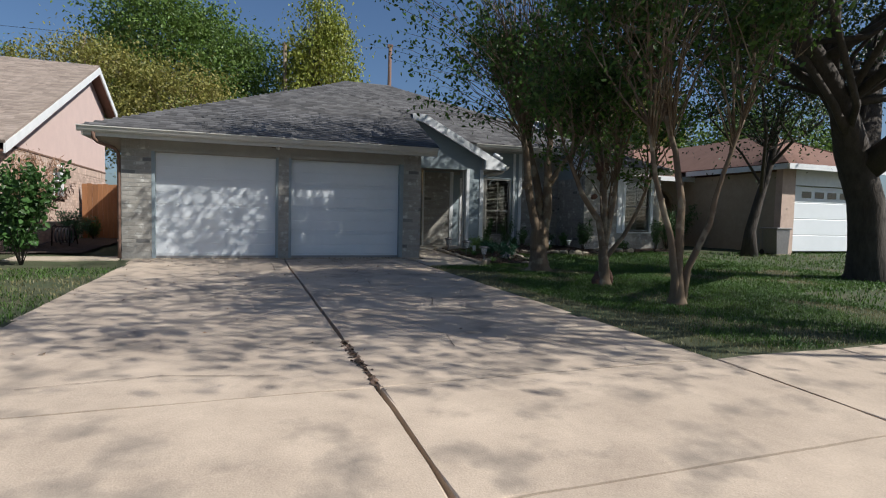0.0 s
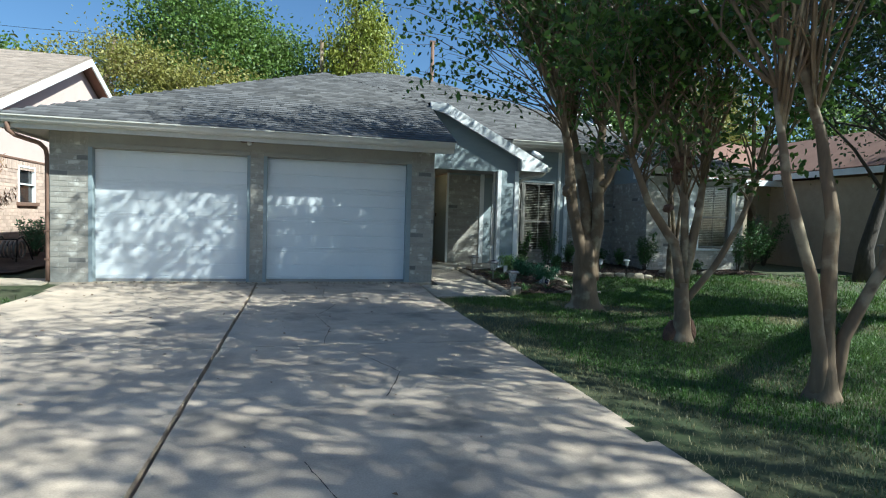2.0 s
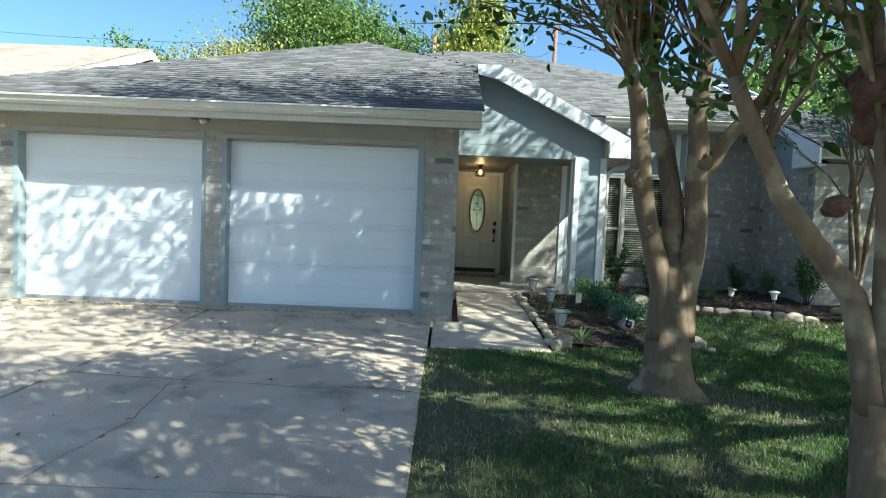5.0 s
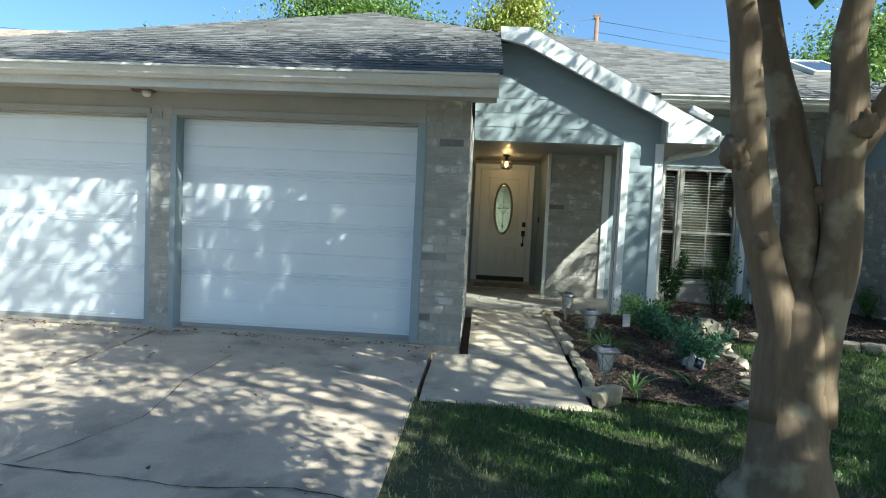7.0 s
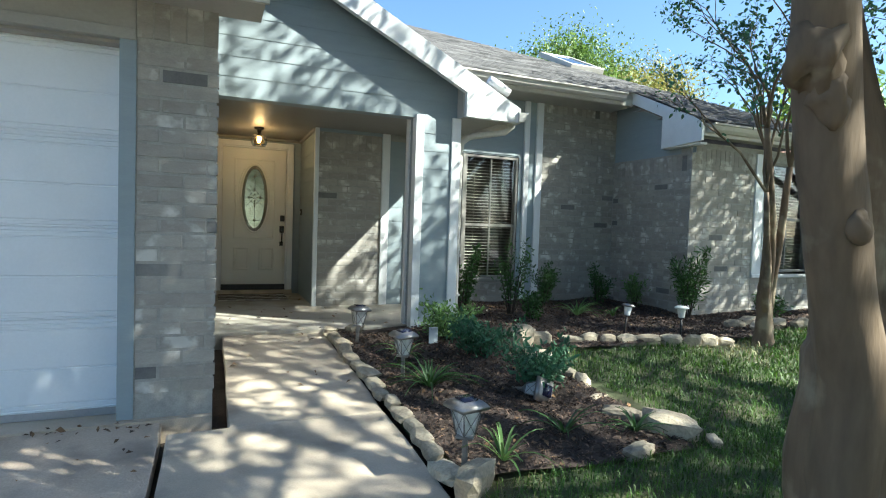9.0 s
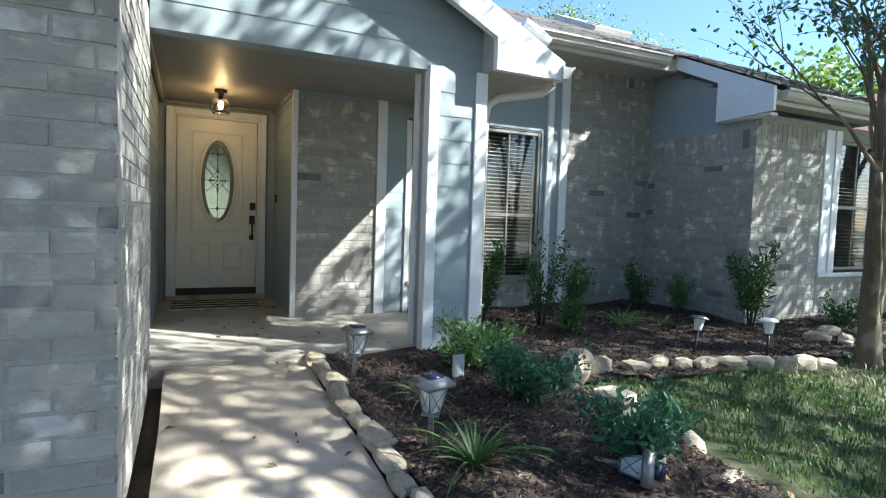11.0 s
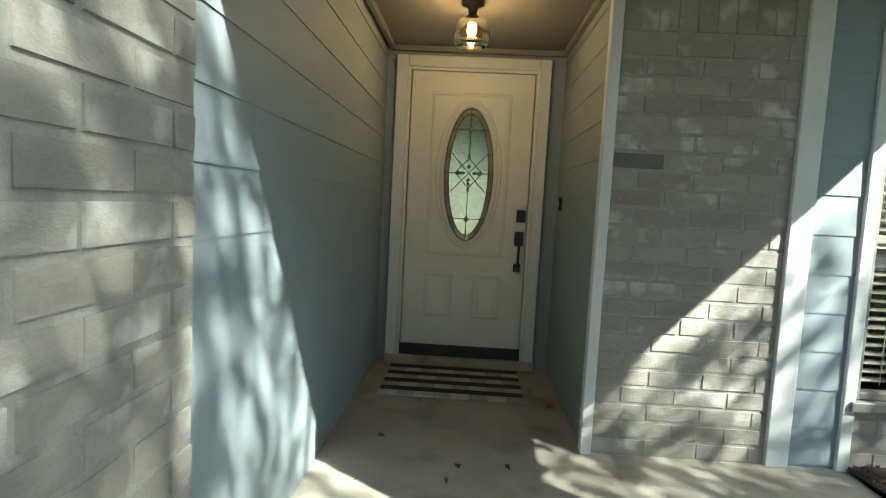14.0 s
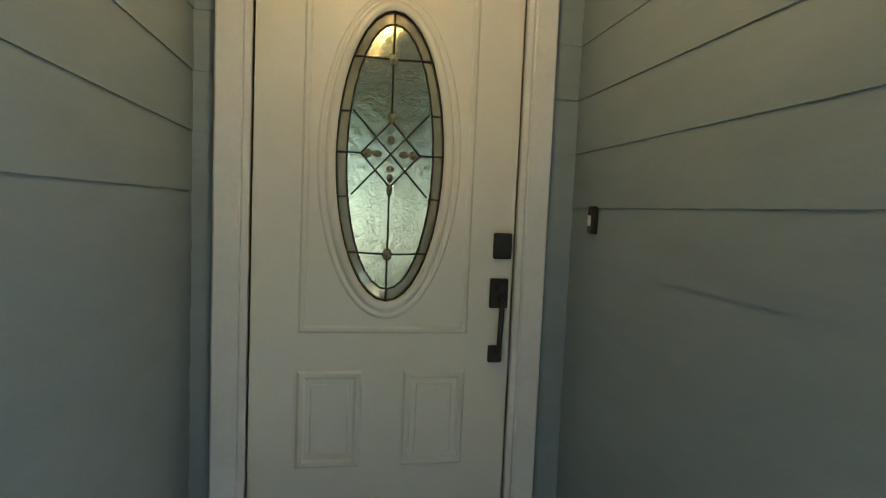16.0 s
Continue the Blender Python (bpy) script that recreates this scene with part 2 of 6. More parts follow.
def tube(bm, pts, radii, sides=8, wobble=0.0, seed=0, mat=0, flute=0.0):
    """A tapered tube along a line of points."""
    pts = [Vector(p) for p in pts]
    rings, ref = [], None
    for i, p in enumerate(pts):
        d = (pts[min(i + 1, len(pts) - 1)] - pts[max(i - 1, 0)]).normalized()
        if ref is None:
            ref = d.orthogonal().normalized()
        ref = (ref - d * ref.dot(d)).normalized()
        side = d.cross(ref)
        ring = []
        for k in range(sides):
            a = 2 * math.pi * k / sides
            r = radii[i]
            if wobble:
                q = Vector((math.cos(a) * 1.5, math.sin(a) * 1.5, p.z * 3 + seed * 7))
                r *= 1 + wobble * noise.noise(q) + flute * math.cos(3 * a + seed)
            ring.append(bm.verts.new(p + (ref * math.cos(a) + side * math.sin(a)) * r))
        rings.append(ring)
    for a, b in zip(rings, rings[1:]):
        for k in range(sides):
            f = bm.faces.new((a[k], a[(k + 1) % sides], b[(k + 1) % sides], b[k]))
            f.smooth, f.material_index = True, mat
    for ring in (rings[0][::-1], rings[-1]):
        f = bm.faces.new(ring)
        f.material_index = mat


def lathe(bm, profile, sides=16, at=(0, 0, 0), mat=0):
    rings = [[bm.verts.new((at[0] + r * math.cos(2 * math.pi * k / sides), at[1] + r * math.sin(2 * math.pi * k / sides), at[2] + z)) for k in range(sides)] for r, z in profile]
    for a, b in zip(rings, rings[1:]):
        for k in range(sides):
            f = bm.faces.new((a[k], a[(k + 1) % sides], b[(k + 1) % sides], b[k]))
            f.smooth, f.material_index = True, mat


def raw_mesh(name, verts, faces, mats, parent=None, label=""):
    """A mesh from arrays: verts (n, 3), faces (m, 3 or 4)."""
    me = bpy.data.meshes.new(name)
    verts, faces = np.asarray(verts, np.float32), np.asarray(faces, np.int32)
    k = faces.shape[1]
    me.vertices.add(len(verts))
    me.vertices.foreach_set("co", verts.ravel())
    me.loops.add(faces.size)
    me.loops.foreach_set("vertex_index", faces.ravel())
    me.polygons.add(len(faces))
    me.polygons.foreach_set("loop_start", np.arange(0, faces.size, k, dtype=np.int32))
    me.polygons.foreach_set("loop_total", np.full(len(faces), k, np.int32))
    me.update(calc_edges=True)
    for m in mats if isinstance(mats, (list, tuple)) else [mats]:
        me.materials.append(m)
    ob = new(name, me)
    ob.parent = parent
    if label:
        ob["label"] = label
    return ob


def leaf_cloud(name, centres, size, mat, parent, rng, droop=0.3, width=0.5, label=""):
    """Folded pointed leaves, one at each centre: two quads that share the midrib."""
    n = len(centres)
    d = rng.normal(size=(n, 3))
    d[:, 2] -= droop
    d /= np.linalg.norm(d, axis=1)[:, None]
    s = np.cross(d, rng.normal(size=(n, 3)))
    s /= np.linalg.norm(s, axis=1)[:, None]
    up = np.cross(d, s)
    length = (size * rng.uniform(0.6, 1.3, n))[:, None]
    w = length * width * 0.5
    base, tip = centres, centres + d * length
    mid1, mid2 = centres + d * length * 0.3, centres + d * length * 0.7
    l1, r1 = mid1 + s * w + up * w * 0.35, mid1 - s * w + up * w * 0.35
    l2, r2 = mid2 + s * w * 0.8 + up * w * 0.3, mid2 - s * w * 0.8 + up * w * 0.3
    verts = np.stack([base, l1, l2, tip, r2, r1], 1).reshape(-1, 3)
    quad = np.array([[0, 1, 2, 3], [0, 3, 4, 5]])
    faces = (np.arange(n)[:, None, None] * 6 + quad[None]).reshape(-1, 4)
    return raw_mesh(name, verts, faces, mat, parent, label)


# ---- ground ----
GROUND = ((-60, -0.44), (-14.6, -0.44), (-12.5, -0.32), (-9.6, -0.2), (-5, -0.145), (-1.5, -0.11), (0, -0.05), (2.2, 0.03), (60, 0.05))


def gz(y):
    return float(np.interp(y, [g[0] for g in GROUND], [g[1] for g in GROUND]))


def ground_sheet(name, x0, x1, y0, y1, step, lift, mat, rough=0.0, seed=0):
    nx, ny = max(1, int((x1 - x0) / step)), max(1, int((y1 - y0) / step))
    xs, ys = np.linspace(x0, x1, nx + 1), np.linspace(y0, y1, ny + 1)
    verts = [(x, y, gz(y) + lift + (rough * noise.noise((x * 1.7, y * 1.7, seed)) if rough else 0)) for y in ys for x in xs]
    faces = [(j * (nx + 1) + i, j * (nx + 1) + i + 1, (j + 1) * (nx + 1) + i + 1, (j + 1) * (nx + 1) + i) for j in range(ny) for i in range(nx)]
    return raw_mesh(name, verts, faces, mat)


far = bmesh.new()
for x0, x1, y0, y1 in ((-900, 900, 30, 900), (-900, 900, -900, -40), (-900, -40, -40, 30), (60, 900, -40, 30)):
    far.faces.new([far.verts.new((x, y, -0.12)) for x, y in ((x0, y0), (x1, y0), (x1, y1), (x0, y1))])
tagged(link_mesh("ground_far", far, TURF), "distant green and brown ground", "ground", kind="structure")
tagged(ground_sheet("ground", -40, 60, -40, 30, 1.0, -0.13, SOIL), "dark bare soil under the slabs and lawn", "ground", kind="structure")
tagged(ground_sheet("road", -40, 60, -24, -14.7, 1.0, 0.0, ASPHALT), "pale worn concrete street", "road", kind="structure")


def slab(name, x0, x1, y0, y1, mat, parent, lift=0.0, step=0.35, chip=0.012, seed=0):
    """A cast concrete slab that follows the fall of the ground, with crumbled edges."""
    bm = bmesh.new()
    nx, ny = max(2, int((x1 - x0) / step)), max(2, int((y1 - y0) / step))
    g = []
    for j in range(ny + 1):
        row = []
        for i in range(nx + 1):
            x, y = x0 + (x1 - x0) * i / nx, y0 + (y1 - y0) * j / ny
            e = noise.noise((x * 6 + seed, y * 6, 3.1)) * chip
            dx = e if i in (0, nx) else 0
            dy = e if j in (0, ny) else 0
            row.append(bm.verts.new((x + dx, y + dy, gz(y) + lift + 0.004 * noise.noise((x, y, 9.0)))))
        g.append(row)
    top = []
    for j in range(ny):
        for i in range(nx):
            top.append(bm.faces.new((g[j][i], g[j][i + 1], g[j + 1][i + 1], g[j + 1][i])))
    rim = [e for e in bm.edges if e.is_boundary]
    ex = bmesh.ops.extrude_edge_only(bm, edges=rim)
    low = [v for v in ex["geom"] if isinstance(v, bmesh.types.BMVert)]
    for v in low:
        v.co.z -= 0.1
    bmesh.ops.bevel(bm, geom=rim, offset=0.012, segments=1, affect="EDGES")
    return part(name, bm, mat, parent)


driveway = thing("driveway", "sunlit tan concrete driveway with a wide cracked centre joint", "driveway", kind="structure")
for ix, (x0, x1) in enumerate(((-0.42, 2.585), (2.62, 5.52))):
    for iy, (y0, y1) in enumerate(((-4.83, -0.12), (-9.5, -4.845), (-11.0, -9.515), (-14.7, -11.02))):
        if iy == 3:
            x0b, x1b = (x0 - 0.9, x1) if ix == 0 else (x0, x1 + 1.1)
        else:
            x0b, x1b = x0, x1
        slab("slab", x0b, x1b, y0, y1, CONCRETE, driveway, seed=ix * 9 + iy)
pavement = thing("pavement", "tan concrete pavement of square slabs along the lawn", "pavement", kind="structure")
for k in range(-8, 9):
    x0 = -0.45 - 1.5 * (-k - 1) if k < 0 else 5.545 + 1.5 * k
    slab("slab", x0 - 1.48 if k < 0 else x0, x0 if k < 0 else x0 + 1.485, -11.0, -9.5, CONCRETE, pavement, seed=k + 40)
walkway = thing("walkway", "grey concrete walkway in two slabs from driveway to porch", "walkway", kind="structure")
slab("slab", 5.56, 6.86, -1.68, -0.385, WALKWAY, walkway, seed=61)
slab("slab", 5.895, 6.86, -0.37, 2.02, WALKWAY, walkway, seed=62)
porch_floor = thing("porch_floor", "grey cast concrete porch floor with dead leaves", "floor", kind="structure")
bm = boxes((5.7, 8.32, 1.93, 3.6, -0.15, 0.06, 0.012), (5.7, 7.05, 3.5, 5.1, -0.15, 0.058))
part("slab", bm, PORCH_CONCRETE, porch_floor)

tagged(ground_sheet("lawn", 6.9, 40, -1.62, 14, 0.4, -0.012, TURF, 0.03), "shaded green lawn along the flower bed", "lawn", kind="structure")
tagged(ground_sheet("lawn", 5.44, 40, -9.55, -1.62, 0.4, -0.012, TURF, 0.03), "shaded green lawn with dry patches", "lawn", kind="structure")
tagged(ground_sheet("lawn", -30, -0.36, -9.55, 14, 0.4, -0.012, TURF, 0.03), "narrow green lawn beside the driveway", "lawn", kind="structure")
tagged(ground_sheet("lawn", -30, 60, -14.6, -11.0, 0.6, -0.02, TURF, 0.02), "grass verge along the street", "lawn", kind="structure")
tagged(ground_sheet("lawn", -40, 60, -39, -24, 1.0, 0.02, TURF, 0.03), "green lawn across the street", "lawn", kind="structure")

# ---- walls ----
BW, BH, JOINT = 0.262, 0.089, 0.011


def brick_mesh(w, h, mat, seed):
    bm = bmesh.new()
    box(bm, -w / 2, w / 2, -0.0035, 0.02, -h / 2, h / 2)
    front = [v for v in bm.verts if v.co.y < 0]
    rng = random.Random(seed)
    for v in front:
        v.co.x -= math.copysign(0.004, v.co.x)
        v.co.z -= math.copysign(0.004, v.co.z)
        v.co.y += rng.uniform(-0.0015, 0.0015)
    me = bpy.data.meshes.new("brick")
    bm.to_mesh(me)
    bm.free()
    me.materials.append(mat)
    return me


BRICKS = {}
for w in (BW, BW / 2, BH, 0.2):
    BRICKS[w] = [brick_mesh(w - JOINT, (BH if w != 0.2 else 0.23) - JOINT, BRICK_DARK if s == 5 else BRICK, s) for s in range(6)]


def brick_wall(parent, start, along, out, length, z0, z1, soldier=True, limit=300, rng=None, near=True):
    """Courses of bricks in running bond on a wall's face, with a soldier course on top."""
    rng = rng or random.Random(int(length * 100))
    start, along, out = Vector(start), Vector(along), Vector(out)
    turn = Matrix((along, -out, Vector((0, 0, 1)))).transposed().to_4x4()
    top = z1 - 0.235 if soldier else z1
    made, rest = 0, bmesh.new()

    def lay(u, z, w, h):
        nonlocal made
        base = next((k for k in (BW, BW / 2, BH, 0.2) if abs(k - w) < 0.004 and k != 0.2), BW)
        if h > 0.15:
            base = 0.2
        kind = rng.choice(BRICKS[base][:5]) if rng.random() > 0.04 else BRICKS[base][5]
        p = start + along * u + out * rng.uniform(0, 0.002)
        sx = w / base if base != 0.2 else w / 0.2
        m = Matrix.Translation((p.x, p.y, z)) @ turn @ Matrix.Diagonal((sx, 1, 1, 1))
        if made < limit:
            ob = new("brick", kind)
            ob.parent, ob.matrix_world = parent, m
            made += 1
        else:
            k = len(rest.faces)
            rest.from_mesh(kind)
            rest.verts.ensure_lookup_table()
            bmesh.ops.transform(rest, matrix=m, verts=rest.verts[-8:])
            if kind.materials[0] == BRICK_DARK:
                rest.faces.ensure_lookup_table()
                for f in rest.faces[k:]:
                    f.material_index = 1
    z, row = z0 + BH / 2, 0
    while z + BH / 2 <= top + 0.03:
        u = 0.0
        first = BW / 2 if row % 2 else BW
        while u < length - 0.02:
            w = min(first, length - u)
            first = BW
            if w > 0.03:
                lay(u + w / 2, z, w, BH)
            u += w
        z += BH
        row += 1
    if soldier:
        u = 0.0
        while u < length - 0.03:
            w = min(BH, length - u)
            lay(u + w / 2, top + 0.12, w, 0.23)
            u += w
    if rest.faces:
        ob = part("bricks", rest, [BRICK, BRICK_DARK], parent)
        ob["kind"] = "stuff"
    else:
        rest.free()


def lap_boards(parent, start, along, out, length, z0, z1, exposure, mat, top_line=None):
    """Horizontal lap siding: each board a wedge that leans out at its foot. top_line(u) cuts it under a roof."""
    start, along, out = Vector(start), Vector(along), Vector(out)
    z = z0
    while z < z1 - 0.01:
        h = min(exposure, z1 - z)
        bm = bmesh.new()
        u0, u1 = 0.0, length
        if top_line:
            us = [length * k / 60 for k in range(61) if top_line(length * k / 60) > z + 0.01]
            if not us:
                break
            u0, u1 = us[0], us[-1]
        n = max(1, int((u1 - u0) / 0.25))
        lo, hi, lob, hib = [], [], [], []
        for k in range(n + 1):
            u = u0 + (u1 - u0) * k / n
            t = min(z + h + 0.012, top_line(u)) if top_line else z + h + 0.012
            t = max(t, z + 0.004)
            b = start + along * u
            wave = 0.0012 * noise.noise((u * 2, z * 5, 1.0))
            lo.append(bm.verts.new((b + out * (0.0095 + wave)).to_tuple()[:2] + (z,)))
            hi.append(bm.verts.new((b + out * 0.004).to_tuple()[:2] + (t,)))
            lob.append(bm.verts.new(b.to_tuple()[:2] + (z,)))
            hib.append(bm.verts.new((b - out * 0.002).to_tuple()[:2] + (t,)))
        for k in range(n):
            bm.faces.new((lo[k], lo[k + 1], hi[k + 1], hi[k]))
            bm.faces.new((lob[k + 1], lob[k], hib[k], hib[k + 1]))
            bm.faces.new((lob[k], lob[k + 1], lo[k + 1], lo[k]))
            bm.faces.new((hi[k], hi[k + 1], hib[k + 1], hib[k]))
        for k in (0, n):
            bm.faces.new((lo[k], hi[k], hib[k], lob[k]))
        bmesh.ops.recalc_face_normals(bm, faces=bm.faces)
        part("board", bm, mat, parent)
        z += h


def structure(name, bm, mat, label, category="wall"):
    return tagged(link_mesh(name, bm, mat), label, category, kind="structure")


FACE = -0.15          # front of the garage's brickwork
CORE = 0.006          # mortar lies this far behind the brick faces

# garage front: three piers and the header above the doors
for x0, x1, top in ((-0.62, -0.06, 2.52), (2.475, 2.70, 2.30), (5.36, 5.80, 2.52)):
    pier = structure("wall_garage_pier", boxes((x0, x1, FACE + CORE, 0.12, -0.12, top)), MORTAR, "grey painted brick pier of the garage front")
    brick_wall(pier, (x0, FACE + CORE, 0), (1, 0, 0), (0, -1, 0), x1 - x0 + (0.012 if x1 > 5 else 0), 0.10, 2.44 if top > 2.4 else 2.26, soldier=top > 2.4)
wall_header = structure("wall_garage_header", boxes((-0.06, 5.36, FACE + 0.01, 0.10, 2.26, 2.52, 0.004)), TAUPE, "taupe painted board above the garage doors")
part("moulding", boxes((-0.06, 2.475, FACE - 0.012, FACE + 0.05, 2.195, 2.26, 0.004), (2.70, 5.36, FACE - 0.012, FACE + 0.05, 2.195, 2.26, 0.004)), TAUPE, wall_header, "narrow painted head moulding")
jambs = structure("trim_garage_jambs", boxes((-0.06, 0.0, FACE - 0.004, 0.06, -0.04, 2.20), (2.42, 2.478, FACE + 0.02, 0.06, -0.04, 2.20), (2.698, 2.755, FACE - 0.004, 0.06, -0.04, 2.20), (5.275, 5.362, FACE - 0.004, 0.06, -0.04, 2.20)), SIDING, "blue-grey painted wooden garage door jambs", "trim")
structure("trim_garage_heads", boxes((0.0, 2.42, FACE + 0.05, 0.05, 2.178, 2.198), (2.755, 5.275, FACE + 0.05, 0.05, 2.178, 2.198)), TAUPE, "taupe painted head stops above the garage doors", "trim")
wall_garage_left = structure("wall_garage_left", boxes((-0.62, -0.5, 0.12, 7.5, -0.12, 2.5)), BRICK, "grey painted brick side wall of the garage")
# garage side wall towards the walkway: brick, then siding beside the porch
wall_walkway = structure("wall_walkway", boxes((5.62, 5.80 - CORE, 0.12, 1.92, -0.12, 2.45)), MORTAR, "grey painted brick wall beside the walkway")
brick_wall(wall_walkway, (5.80 - CORE, FACE + 0.02, 0), (0, 1, 0), (1, 0, 0), 2.05, 0.02, 2.42)
wall_entry_left = structure("wall_entry_left", boxes((5.58, 5.72, 1.92, 5.0, -0.05, 2.46)), SIDING, "grey lap siding wall beside the entry")
lap_boards(wall_entry_left, (5.72, 1.92, 0), (0, 1, 0), (1, 0, 0), 2.98, 0.02, 2.44, 0.19, SIDING)
wall_entry_right = structure("wall_entry_right", boxes((7.03, 7.2, 3.52, 5.0, -0.05, 2.46)), SIDING, "grey lap siding wall beside the entry door")
lap_boards(wall_entry_right, (7.03, 5.0, 0), (0, -1, 0), (-1, 0, 0), 1.5, 0.02, 2.44, 0.19, SIDING)
wall_entry_back = structure("wall_entry_back", boxes((5.7, 5.83, 4.9, 5.05, 0, 2.46), (6.9, 7.1, 4.9, 5.05, 0, 2.46), (5.83, 6.9, 4.9, 5.05, 2.32, 2.46)), SIDING, "grey siding around the entry door frame")
lap_boards(wall_entry_back, (5.72, 4.9, 0), (1, 0, 0), (0, -1, 0), 0.09, 0.02, 2.44, 0.19, SIDING)
lap_boards(wall_entry_back, (6.91, 4.9, 0), (1, 0, 0), (0, -1, 0), 0.12, 0.02, 2.44, 0.19, SIDING)
wall_porch = structure("wall_porch", boxes((7.06, 8.27, 3.5 + CORE, 3.68, -0.1, 3.2)), MORTAR, "grey painted brick wall on the porch")
wall_below = structure("wall_below_window", boxes((8.27, 10.06, 3.5 + CORE, 3.68, -0.1, 0.42)), MORTAR, "grey painted brick below the front window")
wall_above = structure("wall_above_window", boxes((8.27, 10.06, 3.53, 3.68, 2.25, 3.3)), SIDING, "blue-grey wall above the front window")
wall_front = structure("wall_front", boxes((10.06, 11.9, 3.5 + CORE, 3.68, -0.1, 3.4)), MORTAR, "grey painted brick front wall of the house")
brick_wall(wall_porch, (7.05, 3.5 + CORE, 0), (1, 0, 0), (0, -1, 0), 0.86, 0.06, 2.36)
brick_wall(wall_below, (8.3, 3.5 + CORE, 0), (1, 0, 0), (0, -1, 0), 1.75, -0.02, 0.40, soldier=False)
brick_wall(wall_front, (10.45, 3.5 + CORE, 0), (1, 0, 0), (0, -1, 0), 1.40, -0.02, 3.2)
trim_porch = structure("trim_porch_wall", boxes((7.0, 7.055, 3.47, 3.53, 0.06, 2.40, 0.004), (7.91, 8.02, 3.478, 3.53, 0.06, 2.40, 0.004), (8.25, 8.31, 3.478, 3.53, 0.06, 2.22, 0.004),
                                                (10.13, 10.215, 3.47, 3.53, 0.1, 3.2, 0.004), (10.335, 10.45, 3.47, 3.53, 0.1, 3.2, 0.004)), TRIM, "white painted vertical trim boards", "trim")
wall_bay = structure("wall_window_siding", boxes((8.02, 8.25, 3.505, 3.515, 0.06, 2.3), (8.25, 10.06, 3.505, 3.53, 2.25, 3.2), (10.06, 10.46, 3.505, 3.515, 0.1, 3.2), (7.05, 7.91, 3.475, 3.515, 2.36, 2.40)), SIDING, "blue-grey lap siding around the front window")
lap_boards(wall_bay, (8.02, 3.505, 0), (1, 0, 0), (0, -1, 0), 0.23, 0.08, 2.3, 0.19, SIDING)
lap_boards(wall_bay, (8.31, 3.505, 0), (1, 0, 0), (0, -1, 0), 1.75, 2.27, 3.2, 0.19, SIDING)
lap_boards(wall_bay, (10.215, 3.505, 0), (1, 0, 0), (0, -1, 0), 0.12, 0.1, 3.2, 0.19, SIDING)
wall_wing_side = structure("wall_wing_side", boxes((11.85 + CORE, 12.0, 2.1, 3.55, -0.12, 2.30)), MORTAR, "grey painted brick side wall of the front wing")
brick_wall(wall_wing_side, (11.85 + CORE, 3.5, 0), (0, -1, 0), (-1, 0, 0), 1.6 - CORE, -0.06, 2.28)
wall_wing_gable = structure("wall_wing_gable", boxes((11.87, 12.0, 3.3, 3.6, 2.3, 3.25)), SIDING, "blue lap siding under the wing's sloping roof edge")
lap_boards(wall_wing_gable, (11.87, 3.5, 0), (0, -1, 0), (-1, 0, 0), 1.65, 2.30, 3.3, 0.19, SIDING, lambda u: 3.32 - 0.455 * u)
wall_wing_front = structure("wall_wing_front", boxes((11.85 + CORE, 13.1, 1.9 + CORE, 2.1, -0.12, 2.45), (13.1, 14.5, 1.9 + CORE, 2.1, -0.12, 0.62), (14.5, 14.8, 1.9 + CORE, 2.1, -0.12, 2.45), (13.1, 14.5, 1.92, 2.1, 2.28, 2.45)), MORTAR, "tan-grey painted brick front wall of the wing")
brick_wall(wall_wing_front, (11.85, 1.9 + CORE, 0), (1, 0, 0), (0, -1, 0), 1.25, -0.06, 2.38)
brick_wall(wall_wing_front, (13.1, 1.9 + CORE, 0), (1, 0, 0), (0, -1, 0), 1.4, -0.06, 0.6, soldier=False)
brick_wall(wall_wing_front, (14.5, 1.9 + CORE, 0), (1, 0, 0), (0, -1, 0), 0.3, -0.06, 2.38)
structure("wall_back", boxes((-0.62, 14.8, 13.5, 13.7, -0.1, 2.5), (14.62, 14.8, 2.1, 13.5, -0.12, 2.5), (-0.62, -0.5, 7.5, 13.5, -0.12, 2.5)), BRICK, "grey painted brick outer walls of the house")
structure("wall_partition", boxes((5.56, 5.58, 0.12, 13.5, -0.1, 2.45), (7.06, 7.2, 5.05, 13.5, 0, 2.45)), TAUPE, "plain inner partition wall")

# porch column: a siding-clad post with white corner boards
column = structure("wall_porch_column", boxes((7.80, 8.28, 1.78, 2.06, 0.0, 2.36)), SIDING, "blue lap-sided porch column with white corner boards", "column")
lap_boards(column, (7.86, 1.78, 0), (1, 0, 0), (0, -1, 0), 0.34, 0.08, 2.36, 0.19, SIDING)
lap_boards(column, (7.80, 2.04, 0), (0, -1, 0), (-1, 0, 0), 0.2, 0.08, 2.36, 0.19, SIDING)
for b in ((7.775, 7.865, 1.752, 1.80), (8.195, 8.30, 1.752, 1.80), (7.772, 7.81, 1.80, 1.86), (7.772, 7.81, 1.99, 2.075), (8.272, 8.302, 1.80, 2.075)):
    part("corner_board", boxes((*b, 0.06, 2.36, 0.003)), TRIM, column, "white painted corner board")

